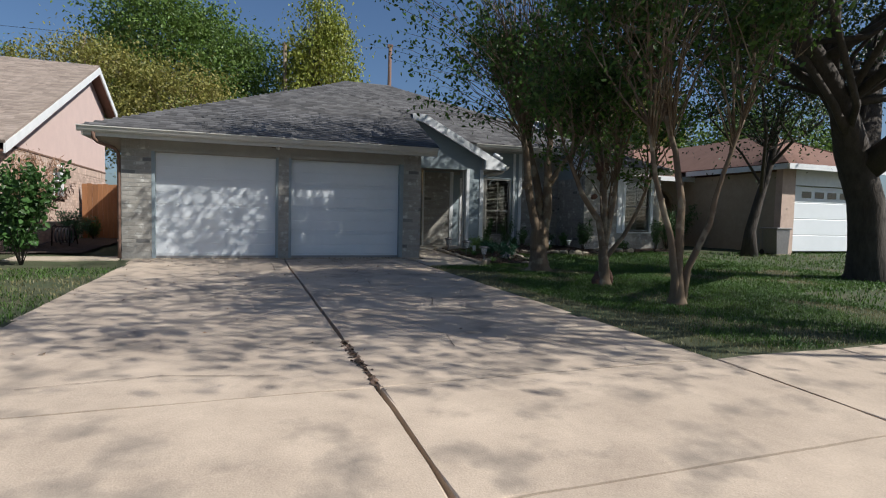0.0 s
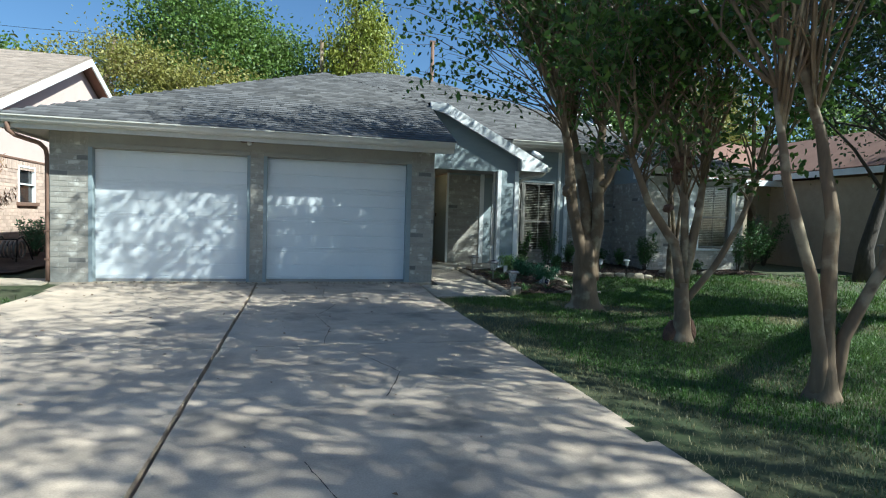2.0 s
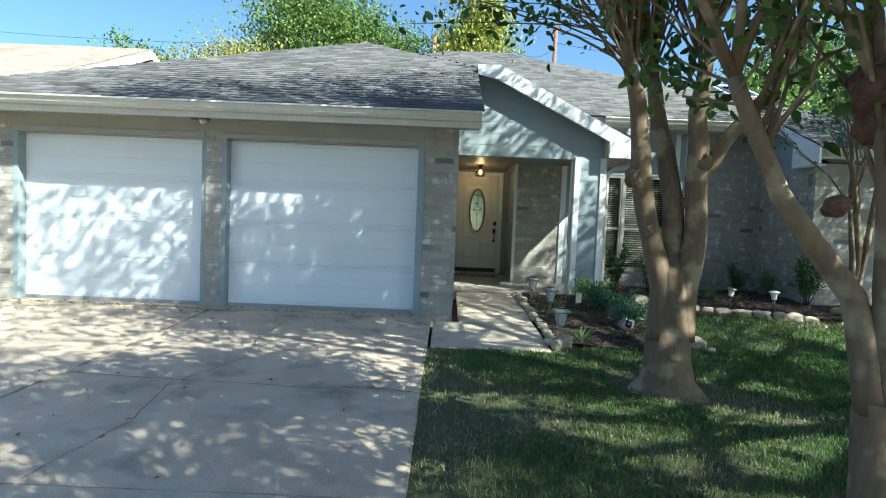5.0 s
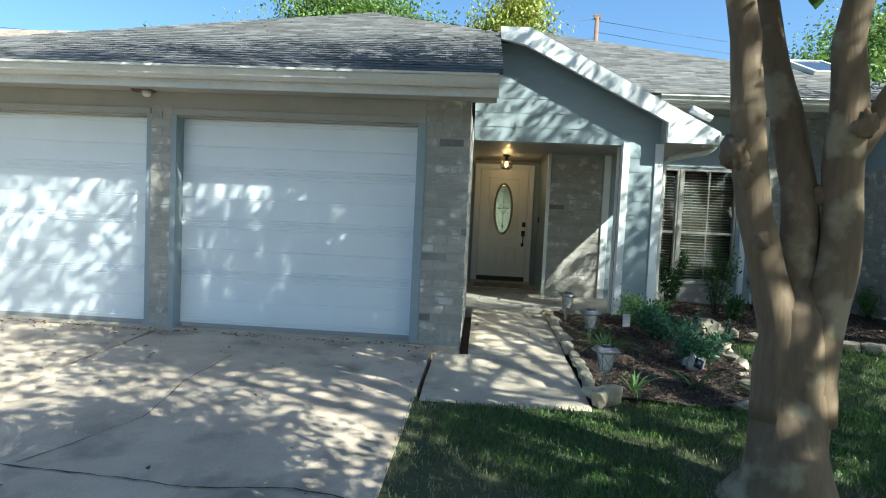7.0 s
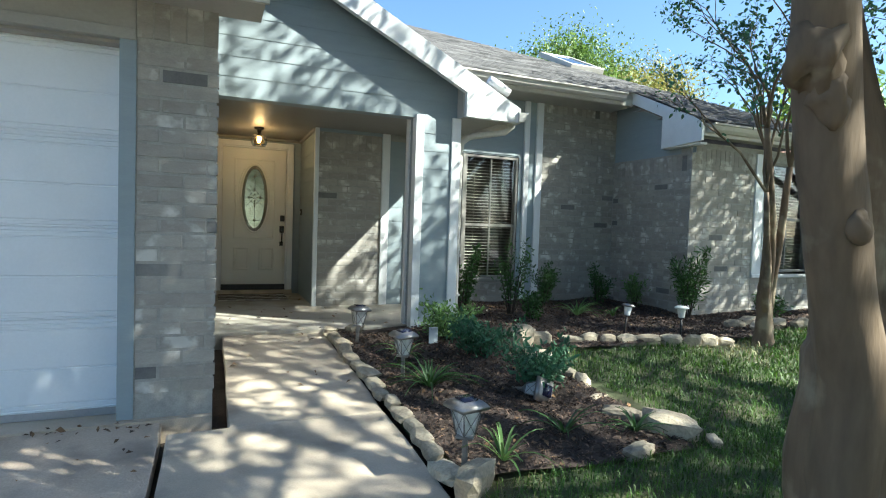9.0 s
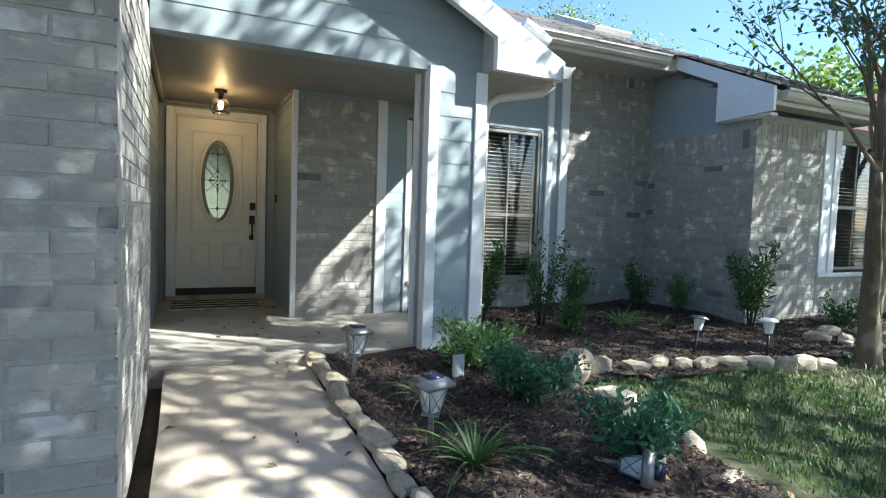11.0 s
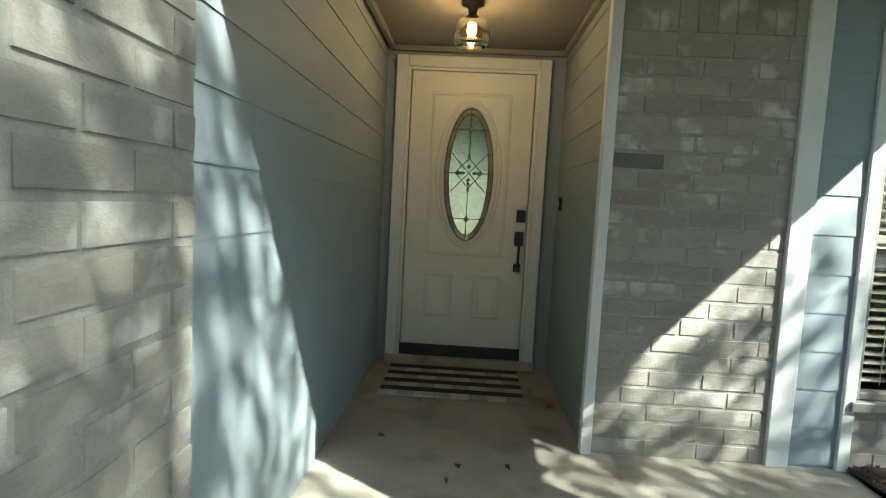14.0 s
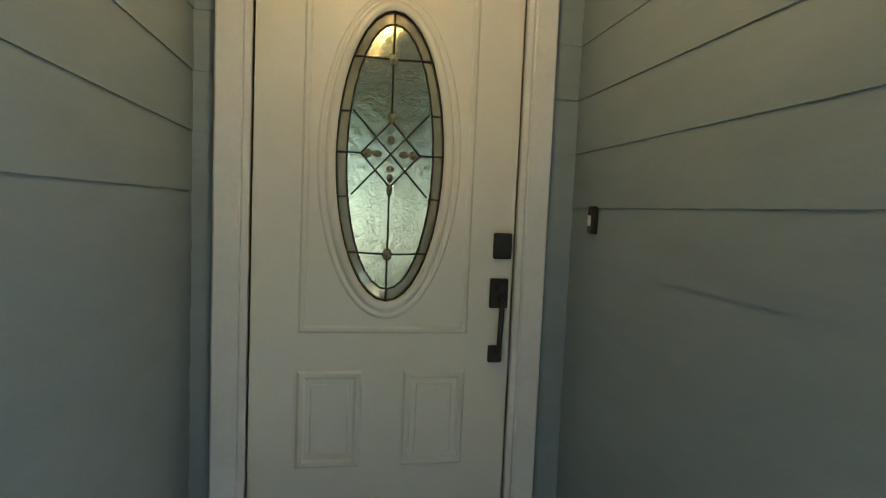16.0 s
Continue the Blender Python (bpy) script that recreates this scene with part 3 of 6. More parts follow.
# porch gable front
gable = structure("wall_porch_gable", boxes((5.80, 8.30, 1.80, 1.95, 2.33, 2.42)), SIDING, "blue lap siding on the porch gable")
prism_bm = bmesh.new()
prism(prism_bm, [(5.80, 2.4), (8.30, 2.4), (8.30, 2.78), (6.45, 3.62), (5.80, 3.62)], "y", 1.80, 1.95)
part("backing", prism_bm, SIDING, gable)
lap_boards(gable, (5.80, 1.80, 0), (1, 0, 0), (0, -1, 0), 2.48, 2.33, 3.7, 0.19, SIDING, lambda u: min(3.62, 3.62 - 0.458 * (u - 0.62)))
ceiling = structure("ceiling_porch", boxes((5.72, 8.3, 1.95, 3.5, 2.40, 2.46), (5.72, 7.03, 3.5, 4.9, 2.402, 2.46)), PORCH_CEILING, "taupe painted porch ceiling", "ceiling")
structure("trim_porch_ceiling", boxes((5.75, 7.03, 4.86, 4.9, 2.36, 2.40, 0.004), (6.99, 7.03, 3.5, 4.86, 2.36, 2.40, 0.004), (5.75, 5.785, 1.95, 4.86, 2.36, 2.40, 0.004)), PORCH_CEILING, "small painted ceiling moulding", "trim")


# ---- roofs ----
def shingled(parent, corner, along, up, polygon, course=0.142, tab=0.3, thick=0.009, seed=1, mat=None, single=None):
    """Overlapping shingle tabs on a roof plane, kept where their middle lies inside the polygon (given in u along the eave, v up the slope)."""
    rng = random.Random(seed)
    corner, along, up = Vector(corner), Vector(along).normalized(), Vector(up).normalized()
    out = along.cross(up).normalized()
    if out.z < 0:
        out = -out

    def inside(u, v):
        odd = False
        for (x0, y0), (x1, y1) in zip(polygon, polygon[1:] + polygon[:1]):
            if (y0 > v) != (y1 > v) and u < (x1 - x0) * (v - y0) / (y1 - y0) + x0:
                odd = not odd
        return odd
    verts, faces, shapes, made = [], [], {}, 0
    turn = Matrix((along, up, out)).transposed().to_4x4()
    us, vs = [p[0] for p in polygon], [p[1] for p in polygon]
    v, row = min(vs), 0
    while v < max(vs):
        hits = [(x1 - x0) * (v + course / 2 - y0) / (y1 - y0) + x0 for (x0, y0), (x1, y1) in zip(polygon, polygon[1:] + polygon[:1]) if (y0 > v + course / 2) != (y1 > v + course / 2)]
        lo, hi = (min(hits), max(hits)) if hits else (0, 0)
        u = min(us) - rng.uniform(0, tab)
        while u < max(us):
            w = tab * rng.choice((0.5, 0.75, 1.0, 1.0))
            a, b = u, u + w - 0.006
            u += w
            a, b = max(a, lo), min(b, hi)
            if b - a < 0.02 or not inside((a + b) / 2, v + course / 2):
                continue
            lift = thick * rng.uniform(0.9, 1.7)
            drop = rng.choice((0, 0, 0.012))
            if single and made < 300 and single[0] < (a + b) / 2 < single[1]:
                key = (round(b - a, 3), drop)
                if key not in shapes:
                    w2 = key[0]
                    me = bpy.data.meshes.new("shingle")
                    me.from_pydata([(0, -drop, thick * 1.3), (w2, -drop, thick * 1.3), (w2, course, 0.003), (0, course, 0.003), (0, -drop, 0), (w2, -drop, 0)], [], [(0, 1, 2, 3), (4, 5, 1, 0)])
                    me.materials.append(mat or SHINGLE)
                    shapes[key] = me
                ob = new("shingle", shapes[key])
                ob.parent = parent
                ob.matrix_world = Matrix.Translation(corner + along * a + up * v) @ turn
                made += 1
                continue
            k = len(verts)
            for (uu, vv, oo) in ((a, v - drop, lift), (b, v - drop, lift), (b, v + course, 0.003), (a, v + course, 0.003), (a, v - drop, 0.0), (b, v - drop, 0.0)):
                verts.append(tuple(corner + along * uu + up * vv + out * oo))
            faces += [(k, k + 1, k + 2, k + 3), (k + 4, k + 5, k + 1, k)]
        v += course
        row += 1
    ob = raw_mesh("shingles", verts, faces, mat or SHINGLE, parent)
    ob["kind"] = "stuff"
    return ob


S = 0.469             # pitch of the garage's hip roof
SL = math.hypot(1, S)
APEX = Vector((3.9, 4.2, 4.84))
EY, EX0, EX1, EZ = -0.62, -1.22, 8.93, 2.58
roof = bmesh.new()


def face(bm, *pts):
    return bm.faces.new([bm.verts.new(p) for p in pts])


def hip_z(x):
    return APEX.z - S * (x - APEX.x)


cut = 6.09
back = 12.0
cut_y = 1.62
ridge_y = APEX.y - (cut - APEX.x)     # where the front slope meets the right slope at the cut line
face(roof, (EX0, EY, EZ), (cut, EY, EZ), (cut, ridge_y, hip_z(cut)), APEX)
face(roof, (EX0, EY, EZ), APEX, (APEX.x, back, APEX.z), (EX0, back, EZ))
face(roof, (cut, cut_y, hip_z(cut) - 0.1), (cut + 0.36, cut_y, hip_z(cut + 0.36)), (EX1, cut_y, hip_z(EX1)), (EX1, back, hip_z(EX1)), (APEX.x, back, APEX.z), APEX, (cut, ridge_y, hip_z(cut)))
bmesh.ops.solidify(roof, geom=roof.faces[:], thickness=0.03)
roof_garage = structure("roof_garage", roof, SHINGLE, "dark grey asphalt shingle hip roof over the garage", "roof")
shingled(roof_garage, (EX0, EY - 0.02, EZ + 0.006), (1, 0, 0), (0, 1, S), [(0, 0), (cut - EX0, 0), (cut - EX0, (ridge_y - EY) * SL), (APEX.x - EX0, (APEX.y - EY) * SL)], seed=3, single=(2.6, 7.4))
shingled(roof_garage, (EX1 + 0.02, cut_y, hip_z(EX1) + 0.006), (0, 1, 0), (-1, 0, S), [(0, 0), (7, 0), (7, (EX1 - APEX.x) * SL), (APEX.y - cut_y, (EX1 - APEX.x) * SL), (0, (EX1 - cut - 0.36) * SL)], seed=4)
# main hip roof: its front slope runs lower over the wing
MY, MZ, WY, WX0, WX1 = 2.95, 3.30, 1.62, 11.72, 15.0
MS = 0.466


def main_z(y):
    return MZ + MS * (y - MY)


TOP = Vector((7.2, 9.4, main_z(9.4)))
roof = bmesh.new()
face(roof, (6.6, MY, MZ), (WX0, MY, MZ), (WX0, WY, main_z(WY)), (WX1, WY, main_z(WY)), TOP, (5.6, 9.4, TOP.z), (2.0, 5.8, main_z(5.8)))
face(roof, (WX1, WY, main_z(WY)), (WX1, 14, main_z(WY)), (TOP.x, 14, TOP.z), TOP)
face(roof, TOP, (TOP.x, 14, TOP.z), (5.6, 14, TOP.z), (5.6, 9.4, TOP.z))
face(roof, (5.6, 9.4, TOP.z), (5.6, 14, TOP.z), (2.0, 14, main_z(5.8)), (2.0, 5.8, main_z(5.8)))
bmesh.ops.solidify(roof, geom=roof.faces[:], thickness=0.03)
roof_main = structure("roof_main", roof, SHINGLE, "grey asphalt shingle hip roof over the house", "roof")
ML = math.hypot(1, MS)
shingled(roof_main, (6.6, WY - 0.02, main_z(WY) + 0.006), (1, 0, 0), (0, 1, MS), [(0, (MY - WY) * ML), (WX0 - 6.6, (MY - WY) * ML), (WX0 - 6.6, 0), (WX1 - 6.6, 0), (TOP.x - 6.6, (9.4 - WY) * ML), (-1.0, (9.4 - WY) * ML), (-4.0, (6.2 - WY) * ML)], seed=5)


# fascia, gutters, rake boards
def gutter_profile(bm, axis, a, b, edge, z, sign):
    """An ogee gutter: edge is the fascia's face, sign the way it hangs out."""
    prof = [(0, 0), (0, -0.115), (sign * 0.06, -0.115), (sign * 0.085, -0.08), (sign * 0.10, -0.03), (sign * 0.122, -0.02), (sign * 0.122, 0.0), (sign * 0.112, 0.0), (sign * 0.107, -0.012), (sign * 0.012, -0.012)]
    prism(bm, [(edge + u, z + v) for u, v in prof], axis, a, b)


def gutter(name, axis, a, b, edge, z, sign):
    bm = bmesh.new()
    gutter_profile(bm, axis, a, b, edge, z, sign)
    return tagged(link_mesh(name, bm, GUTTER), "pale painted metal eave gutter under the shingles", "gutter", kind="structure")


gutter("gutter", "x", EX0 - 0.05, 6.05, EY + 0.03, EZ - 0.01, -1)
gutter("gutter", "x", 8.55, WX0 - 0.2, MY + 0.02, MZ - 0.03, -1)
gutter("gutter", "x", WX0 + 0.1, WX1, WY + 0.02, main_z(WY) - 0.03, -1)
gutter("gutter", "y", 1.55, 3.2, EX1 - 0.02, hip_z(EX1) - 0.005, 1)
fascia = boxes((EX0 + 0.03, 6.06, EY + 0.03, EY + 0.055, EZ - 0.2, EZ - 0.012), (8.3, WX0, MY + 0.022, MY + 0.045, MZ - 0.19, MZ - 0.03), (WX0 + 0.03, WX1, WY + 0.022, WY + 0.045, main_z(WY) - 0.19, main_z(WY) - 0.03),
               (EX1 - 0.045, EX1 - 0.02, 1.66, 3.4, hip_z(EX1) - 0.16, hip_z(EX1) - 0.02), (EX0 + 0.02, EX0 + 0.045, EY, 11, EZ - 0.19, EZ - 0.02))
structure("trim_fascia", fascia, GUTTER, "pale painted wooden fascia boards", "trim")
structure("trim_soffit", boxes((EX0 + 0.05, 6.05, EY + 0.05, FACE + 0.05, 2.43, 2.46), (EX0 + 0.05, -0.5, FACE + 0.05, 11, 2.43, 2.46), (8.32, WX0, MY + 0.045, 3.52, MZ - 0.2, MZ - 0.17), (WX0 + 0.05, WX1, WY + 0.045, 1.92, main_z(WY) - 0.17, main_z(WY) - 0.145),
                               (8.3, EX1 - 0.045, 1.68, 3.4, 2.40, 2.43)), SOFFIT, "taupe painted boxed soffit", "trim")
rake = bmesh.new()
prism(rake, [(6.09, 3.765), (6.46, 3.765), (EX1 + 0.012, hip_z(EX1) + 0.026), (EX1 + 0.012, hip_z(EX1) - 0.13), (8.28, 2.36), (8.28, hip_z(8.28) - 0.17), (6.42, hip_z(6.46) - 0.1), (6.09, 3.61)], "y", 1.578, 1.645)
structure("trim_rake_porch", rake, TRIM, "white rake board with a boxed eave return on the porch gable", "trim")
structure("trim_rake_return", boxes((8.28, EX1 - 0.02, 1.64, 1.82, 2.36, 2.39), (8.262, 8.284, 1.646, 1.80, 2.358, hip_z(8.284) - 0.03)), SOFFIT, "boxed underside of the porch eave return", "trim")
rake = bmesh.new()
prism(rake, [(WY, main_z(WY) + 0.0), (MY + 0.6, main_z(MY + 0.6)), (MY + 0.6, main_z(MY + 0.6) - 0.17), (2.33, main_z(2.33) - 0.17), (2.33, 2.38), (WY, 2.42)], "x", WX0 - 0.02, WX0 + 0.02)
structure("trim_rake_wing", rake, TRIM, "white rake board with a boxed end on the wing roof", "trim")
structure("trim_rake_wing_return", boxes((WX0 + 0.02, 11.86, WY + 0.05, 2.33, 2.38, 2.41), (WX0 + 0.02, 11.86, 2.30, 2.33, 2.4, 2.7)), TRIM, "white boxed eave return of the wing", "trim")


# ---- garage doors ----
def garage_door(x0, x1, label):
    door = thing("garage_door", label, "garage door", "garage doors", at=((x0 + x1) / 2, 0, 0))
    w = (x1 - x0) / 2
    h = 2.18 / 4
    for k in range(4):
        z0 = k * h
        prof = [(-0.001, z0 + 0.0006)]
        for g in (0.018, 0.048, 0.262, h - 0.05, h - 0.02):
            prof += [(-0.006, z0 + g - 0.006), (0.0, z0 + g - 0.002), (0.0, z0 + g + 0.002), (-0.006, z0 + g + 0.006)]
        prof += [(-0.001, z0 + h - 0.0006), (0.04, z0 + h - 0.0006), (0.04, z0 + 0.0006)]
        bm = bmesh.new()
        prism(bm, prof, "x", -w, w)
        part("section", bm, DOOR_WHITE, door)
    part("weather_strip", boxes((-w, w, -0.004, 0.035, -0.045, 0.003, 0.004)), MAT_GREY, door, "grey rubber weather strip")
    return door


garage_door(0.0, 2.42, "closed white sectional garage door with ribbed panels")
garage_door(2.755, 5.275, "closed white sectional garage door with ribbed panels")
structure("trim_garage_sill", boxes((-0.62, 5.8, -0.2, 0.3, -0.2, -0.045)), WALKWAY, "concrete sill under the garage doors", "trim")

# ---- trees ----
def tree(name, label, stems, leaf_mat, bark, seed, reach=2.2, leaf=0.06, per=14, levels=4, spread=0.55, up=0.25, stem_sides=12, wobble=0.15, split=3, droop=0.3, shrink=0.7, leaf_levels=2, crown=None):
    """Tapered stems (polylines with radii) that fork into limbs and twigs, with single leaves along the twigs."""
    rng, nrng = random.Random(seed), np.random.default_rng(seed)
    base = Vector(stems[0][0][0])
    root = thing(name, label, "tree", at=base)
    bm, spots = bmesh.new(), []
    first = bmesh.new()

    def grow(p, d, length, r, level):
        k = 4
        pts, rad = [p], [r]
        for i in range(k):
            d = (d + Vector((rng.gauss(0, 0.16), rng.gauss(0, 0.16), rng.gauss(0.02, 0.1)))).normalized()
            p = p + d * length / k
            pts.append(p)
            rad.append(r * (1 - 0.45 * (i + 1) / k))
        tube(bm, pts, rad, 6 if level > 1 else 4)
        if level <= leaf_levels - 1:
            for i in range(per if level == 0 else per // 2):
                f = rng.random() * k
                a = pts[int(f)].lerp(pts[min(int(f) + 1, k)], f - int(f))
                spots.append(a + Vector((rng.gauss(0, 0.05), rng.gauss(0, 0.05), rng.gauss(0, 0.05))) * (leaf / 0.06))
        if level == 0:
            return
        for c in range(split):
            f = 0.45 + 0.55 * (c + 1) / split
            at = pts[0].lerp(pts[-1], f) if f < 1 else pts[-1]
            i = min(k, max(1, round(f * k)))
            side = Vector((rng.gauss(0, 1), rng.gauss(0, 1), rng.gauss(0, 0.6)))
            side = (side - d * side.dot(d)).normalized()
            nd = (d + side * spread * rng.uniform(0.6, 1.5) + Vector((0, 0, up))).normalized()
            grow(pts[i], nd, length * shrink * rng.uniform(0.75, 1.2), rad[i] * 0.72, level - 1)

    for pts, radii, lv in stems:
        pts = [Vector(p) - base for p in pts]
        fine, fr = [], []
        for i in range(len(pts) - 1):
            for s in range(4):
                t = s / 4
                q = pts[i].lerp(pts[i + 1], t)
                fine.append(q + Vector((noise.noise(q * 2.3), noise.noise(q * 2.3 + Vector((5, 5, 5))), 0)) * radii[i] * (0.35 if 0 < i + s else 0))
                fr.append(radii[i] + (radii[i + 1] - radii[i]) * t)
        fine.append(pts[-1]), fr.append(radii[-1])
        stem = bmesh.new()
        tube(stem, fine, fr, stem_sides, wobble, seed, flute=0.05)
        part("trunk" if pts[0].z < 0.1 else "stem", stem, bark, root)
        if lv >= 0:
            d = (pts[-1] - pts[-2]).normalized()
            for c in range(split):
                side = Vector((rng.gauss(0, 1), rng.gauss(0, 1), 0)).normalized()
                grow(pts[-1], (d + side * spread * rng.uniform(0.3, 1.1) + Vector((0, 0, up))).normalized(), reach * rng.uniform(0.7, 1.1), radii[-1] * 0.75, lv)
    if crown:
        c, size, clumps, leaves, spread_r = crown
        c = Vector(c) - base
        ends = [(Vector(pts[-2]) - base, Vector(pts[-1]) - base) for pts, _, lv in stems if lv >= 0]
        for k in range(clumps):
            d = Vector((rng.gauss(0, 1), rng.gauss(0, 1), rng.gauss(0, 1))).normalized() * (0.35 + 0.65 * rng.random() ** 0.6)
            p = c + Vector((d.x * size[0], d.y * size[1], d.z * size[2]))
            i = min(range(len(ends)), key=lambda e: (ends[e][1] - p).length * rng.uniform(0.7, 1.4))
            a = ends[i][0].lerp(ends[i][1], rng.uniform(0.2, 1.0))
            reach_up = max(0.15, (p.z - a.z) * 0.6)
            m1 = a.lerp(p, 0.18) + Vector((rng.gauss(0, 0.08), rng.gauss(0, 0.08), reach_up * 0.35))
            mid = a.lerp(p, 0.5) + Vector((rng.gauss(0, 0.15), rng.gauss(0, 0.15), reach_up * 0.4))
            tube(bm, [a, m1, mid, mid.lerp(p, 0.6) + Vector((rng.gauss(0, 0.06), rng.gauss(0, 0.06), 0.05)), p], [0.013, 0.010, 0.007, 0.005, 0.0025], 5)
            for j in range(int(leaves * rng.uniform(0.5, 1.5))):
                f = rng.random()
                q = mid.lerp(p, 0.3 + 0.8 * f)
                spots.append(q + Vector((rng.gauss(0, 1), rng.gauss(0, 1), rng.gauss(0, 0.7))) * spread_r)
    first.free()
    part("twigs", bm, bark, root)["kind"] = "stuff"
    if spots:
        leaf_cloud("crown", np.array(spots), leaf, leaf_mat, root, nrng, droop)["kind"] = "stuff"
    return root


def gp(x, y, z):
    return (x, y, gz(y) + z)


# crape myrtles on the lawn
tree("crape_myrtle", "multi-stemmed crape myrtle with smooth tan bark on the lawn", [
    ([(7.580, -2.85, -0.18), (7.580, -2.85, -0.04), (7.580, -2.85, 0.2), (7.575, -2.85, 0.6), (7.570, -2.84, 0.85), (7.590, -2.83, 1.06)], [0.34, 0.22, 0.18, 0.168, 0.15, 0.03], -1),
    ([(7.495, -2.87, 0.3), (7.480, -2.87, 0.75), (7.400, -2.88, 1.06), (7.310, -2.88, 1.37), (7.255, -2.88, 1.73), (7.200, -2.9, 2.2), (7.030, -3.0, 2.8)], [0.11, 0.10, 0.082, 0.078, 0.078, 0.07, 0.045], 3),
    ([(7.590, -2.80, 0.3), (7.590, -2.80, 0.8), (7.575, -2.79, 1.2), (7.560, -2.78, 1.5), (7.490, -2.74, 1.9), (7.430, -2.65, 2.3), (7.410, -2.5, 2.9)], [0.12, 0.11, 0.085, 0.078, 0.075, 0.065, 0.042], 3),
    ([(7.670, -2.88, 0.3), (7.680, -2.88, 0.75), (7.720, -2.88, 1.1), (7.730, -2.88, 1.4), (7.700, -2.9, 1.75), (7.680, -2.92, 2.2), (7.710, -3.0, 2.8)], [0.11, 0.105, 0.09, 0.082, 0.085, 0.07, 0.045], 3),
    ([(7.720, -2.88, 1.6), (7.890, -2.92, 1.95), (8.210, -2.98, 2.35), (8.460, -3.0, 2.8)], [0.062, 0.055, 0.045, 0.03], 3)],
    LEAF, BARK, 11, reach=1.15, per=8, split=4, leaf=0.088, leaf_levels=3, stem_sides=18, crown=((6.6, -3.05, 5.4), (2.85, 2.6, 3.1), 175, 38, 0.125))
tree("crape_myrtle", "crape myrtle with a knotted dark trunk base on the lawn", [
    ([gp(7.56, -5.13, -0.05), gp(7.56, -5.13, 0.12), gp(7.55, -5.13, 0.4), gp(7.54, -5.12, 0.68)], [0.17, 0.10, 0.08, 0.075], -1),
    ([gp(7.53, -5.12, 0.62), gp(7.43, -5.10, 1.12), gp(7.11, -5.06, 1.55), gp(6.89, -5.03, 2.05)], [0.06, 0.05, 0.042, 0.032], 3),
    ([gp(7.56, -5.12, 0.62), gp(7.61, -5.16, 1.1), gp(7.67, -5.18, 1.5), gp(7.74, -5.18, 2.1)], [0.06, 0.05, 0.042, 0.03], 3),
    ([gp(7.58, -5.13, 0.45), gp(7.86, -5.23, 0.85), gp(8.11, -5.33, 1.4), gp(8.26, -5.38, 1.9)], [0.042, 0.035, 0.03, 0.022], 2),
    ([gp(7.56, -5.13, 0.75), gp(7.52, -5.15, 1.3), gp(7.46, -5.15, 1.95)], [0.045, 0.04, 0.034], 2)],
    LEAF, BARK, 12, reach=0.9, per=7, split=4, leaf=0.088, leaf_levels=3, crown=((7.5, -5.2, 2.9), (1.4, 1.3, 1.6), 52, 34, 0.13))
tree("crape_myrtle", "tall crape myrtle with several pale bare stems on the lawn", [
    ([gp(7.33, -7.10, -0.05), gp(7.33, -7.10, 0.1), gp(7.33, -7.10, 0.3), gp(7.35, -7.08, 0.8), gp(7.37, -7.05, 1.4), gp(7.32, -6.95, 2.1), gp(7.17, -6.85, 2.7)], [0.16, 0.10, 0.075, 0.06, 0.05, 0.04, 0.03], 3),
    ([gp(7.29, -7.10, 0.0), gp(7.27, -7.11, 0.4), gp(7.17, -7.07, 1.0), gp(6.97, -7.00, 1.7), gp(6.87, -6.95, 2.4)], [0.07, 0.05, 0.042, 0.035, 0.025], 3),
    ([gp(7.39, -7.11, 0.0), gp(7.45, -7.15, 0.5), gp(7.67, -7.25, 1.1), gp(7.77, -7.35, 1.8), gp(7.97, -7.45, 2.5)], [0.06, 0.045, 0.04, 0.03, 0.025], 3)],
    LEAF, BARK, 13, reach=1.15, per=7, split=4, leaf=0.088, leaf_levels=3, crown=((7.4, -7.1, 4.2), (2.2, 1.9, 2.0), 60, 32, 0.125))
tree("crape_myrtle", "small slender crape myrtle at the edge of the flower bed", [
    ([gp(11.56, 0.47, -0.05), gp(11.56, 0.47, 0.1), gp(11.54, 0.47, 0.5), gp(11.58, 0.45, 1.1), gp(11.46, 0.42, 1.8), gp(11.36, 0.42, 2.4)], [0.14, 0.10, 0.075, 0.055, 0.04, 0.03], 3),
    ([gp(11.60, 0.47, 0.4), gp(11.68, 0.44, 1.1), gp(11.76, 0.42, 2.0)], [0.06, 0.045, 0.03], 3),
    ([gp(11.53, 0.45, 0.3), gp(11.48, 0.42, 1.0), gp(11.38, 0.40, 1.7)], [0.055, 0.04, 0.025], 2),
    ([gp(11.59, 0.52, 0.35), gp(11.62, 0.54, 1.0), gp(11.60, 0.57, 1.9)], [0.05, 0.04, 0.025], 2)],
    LEAF_BLUE, BARK, 14, reach=0.95, per=11, split=3)


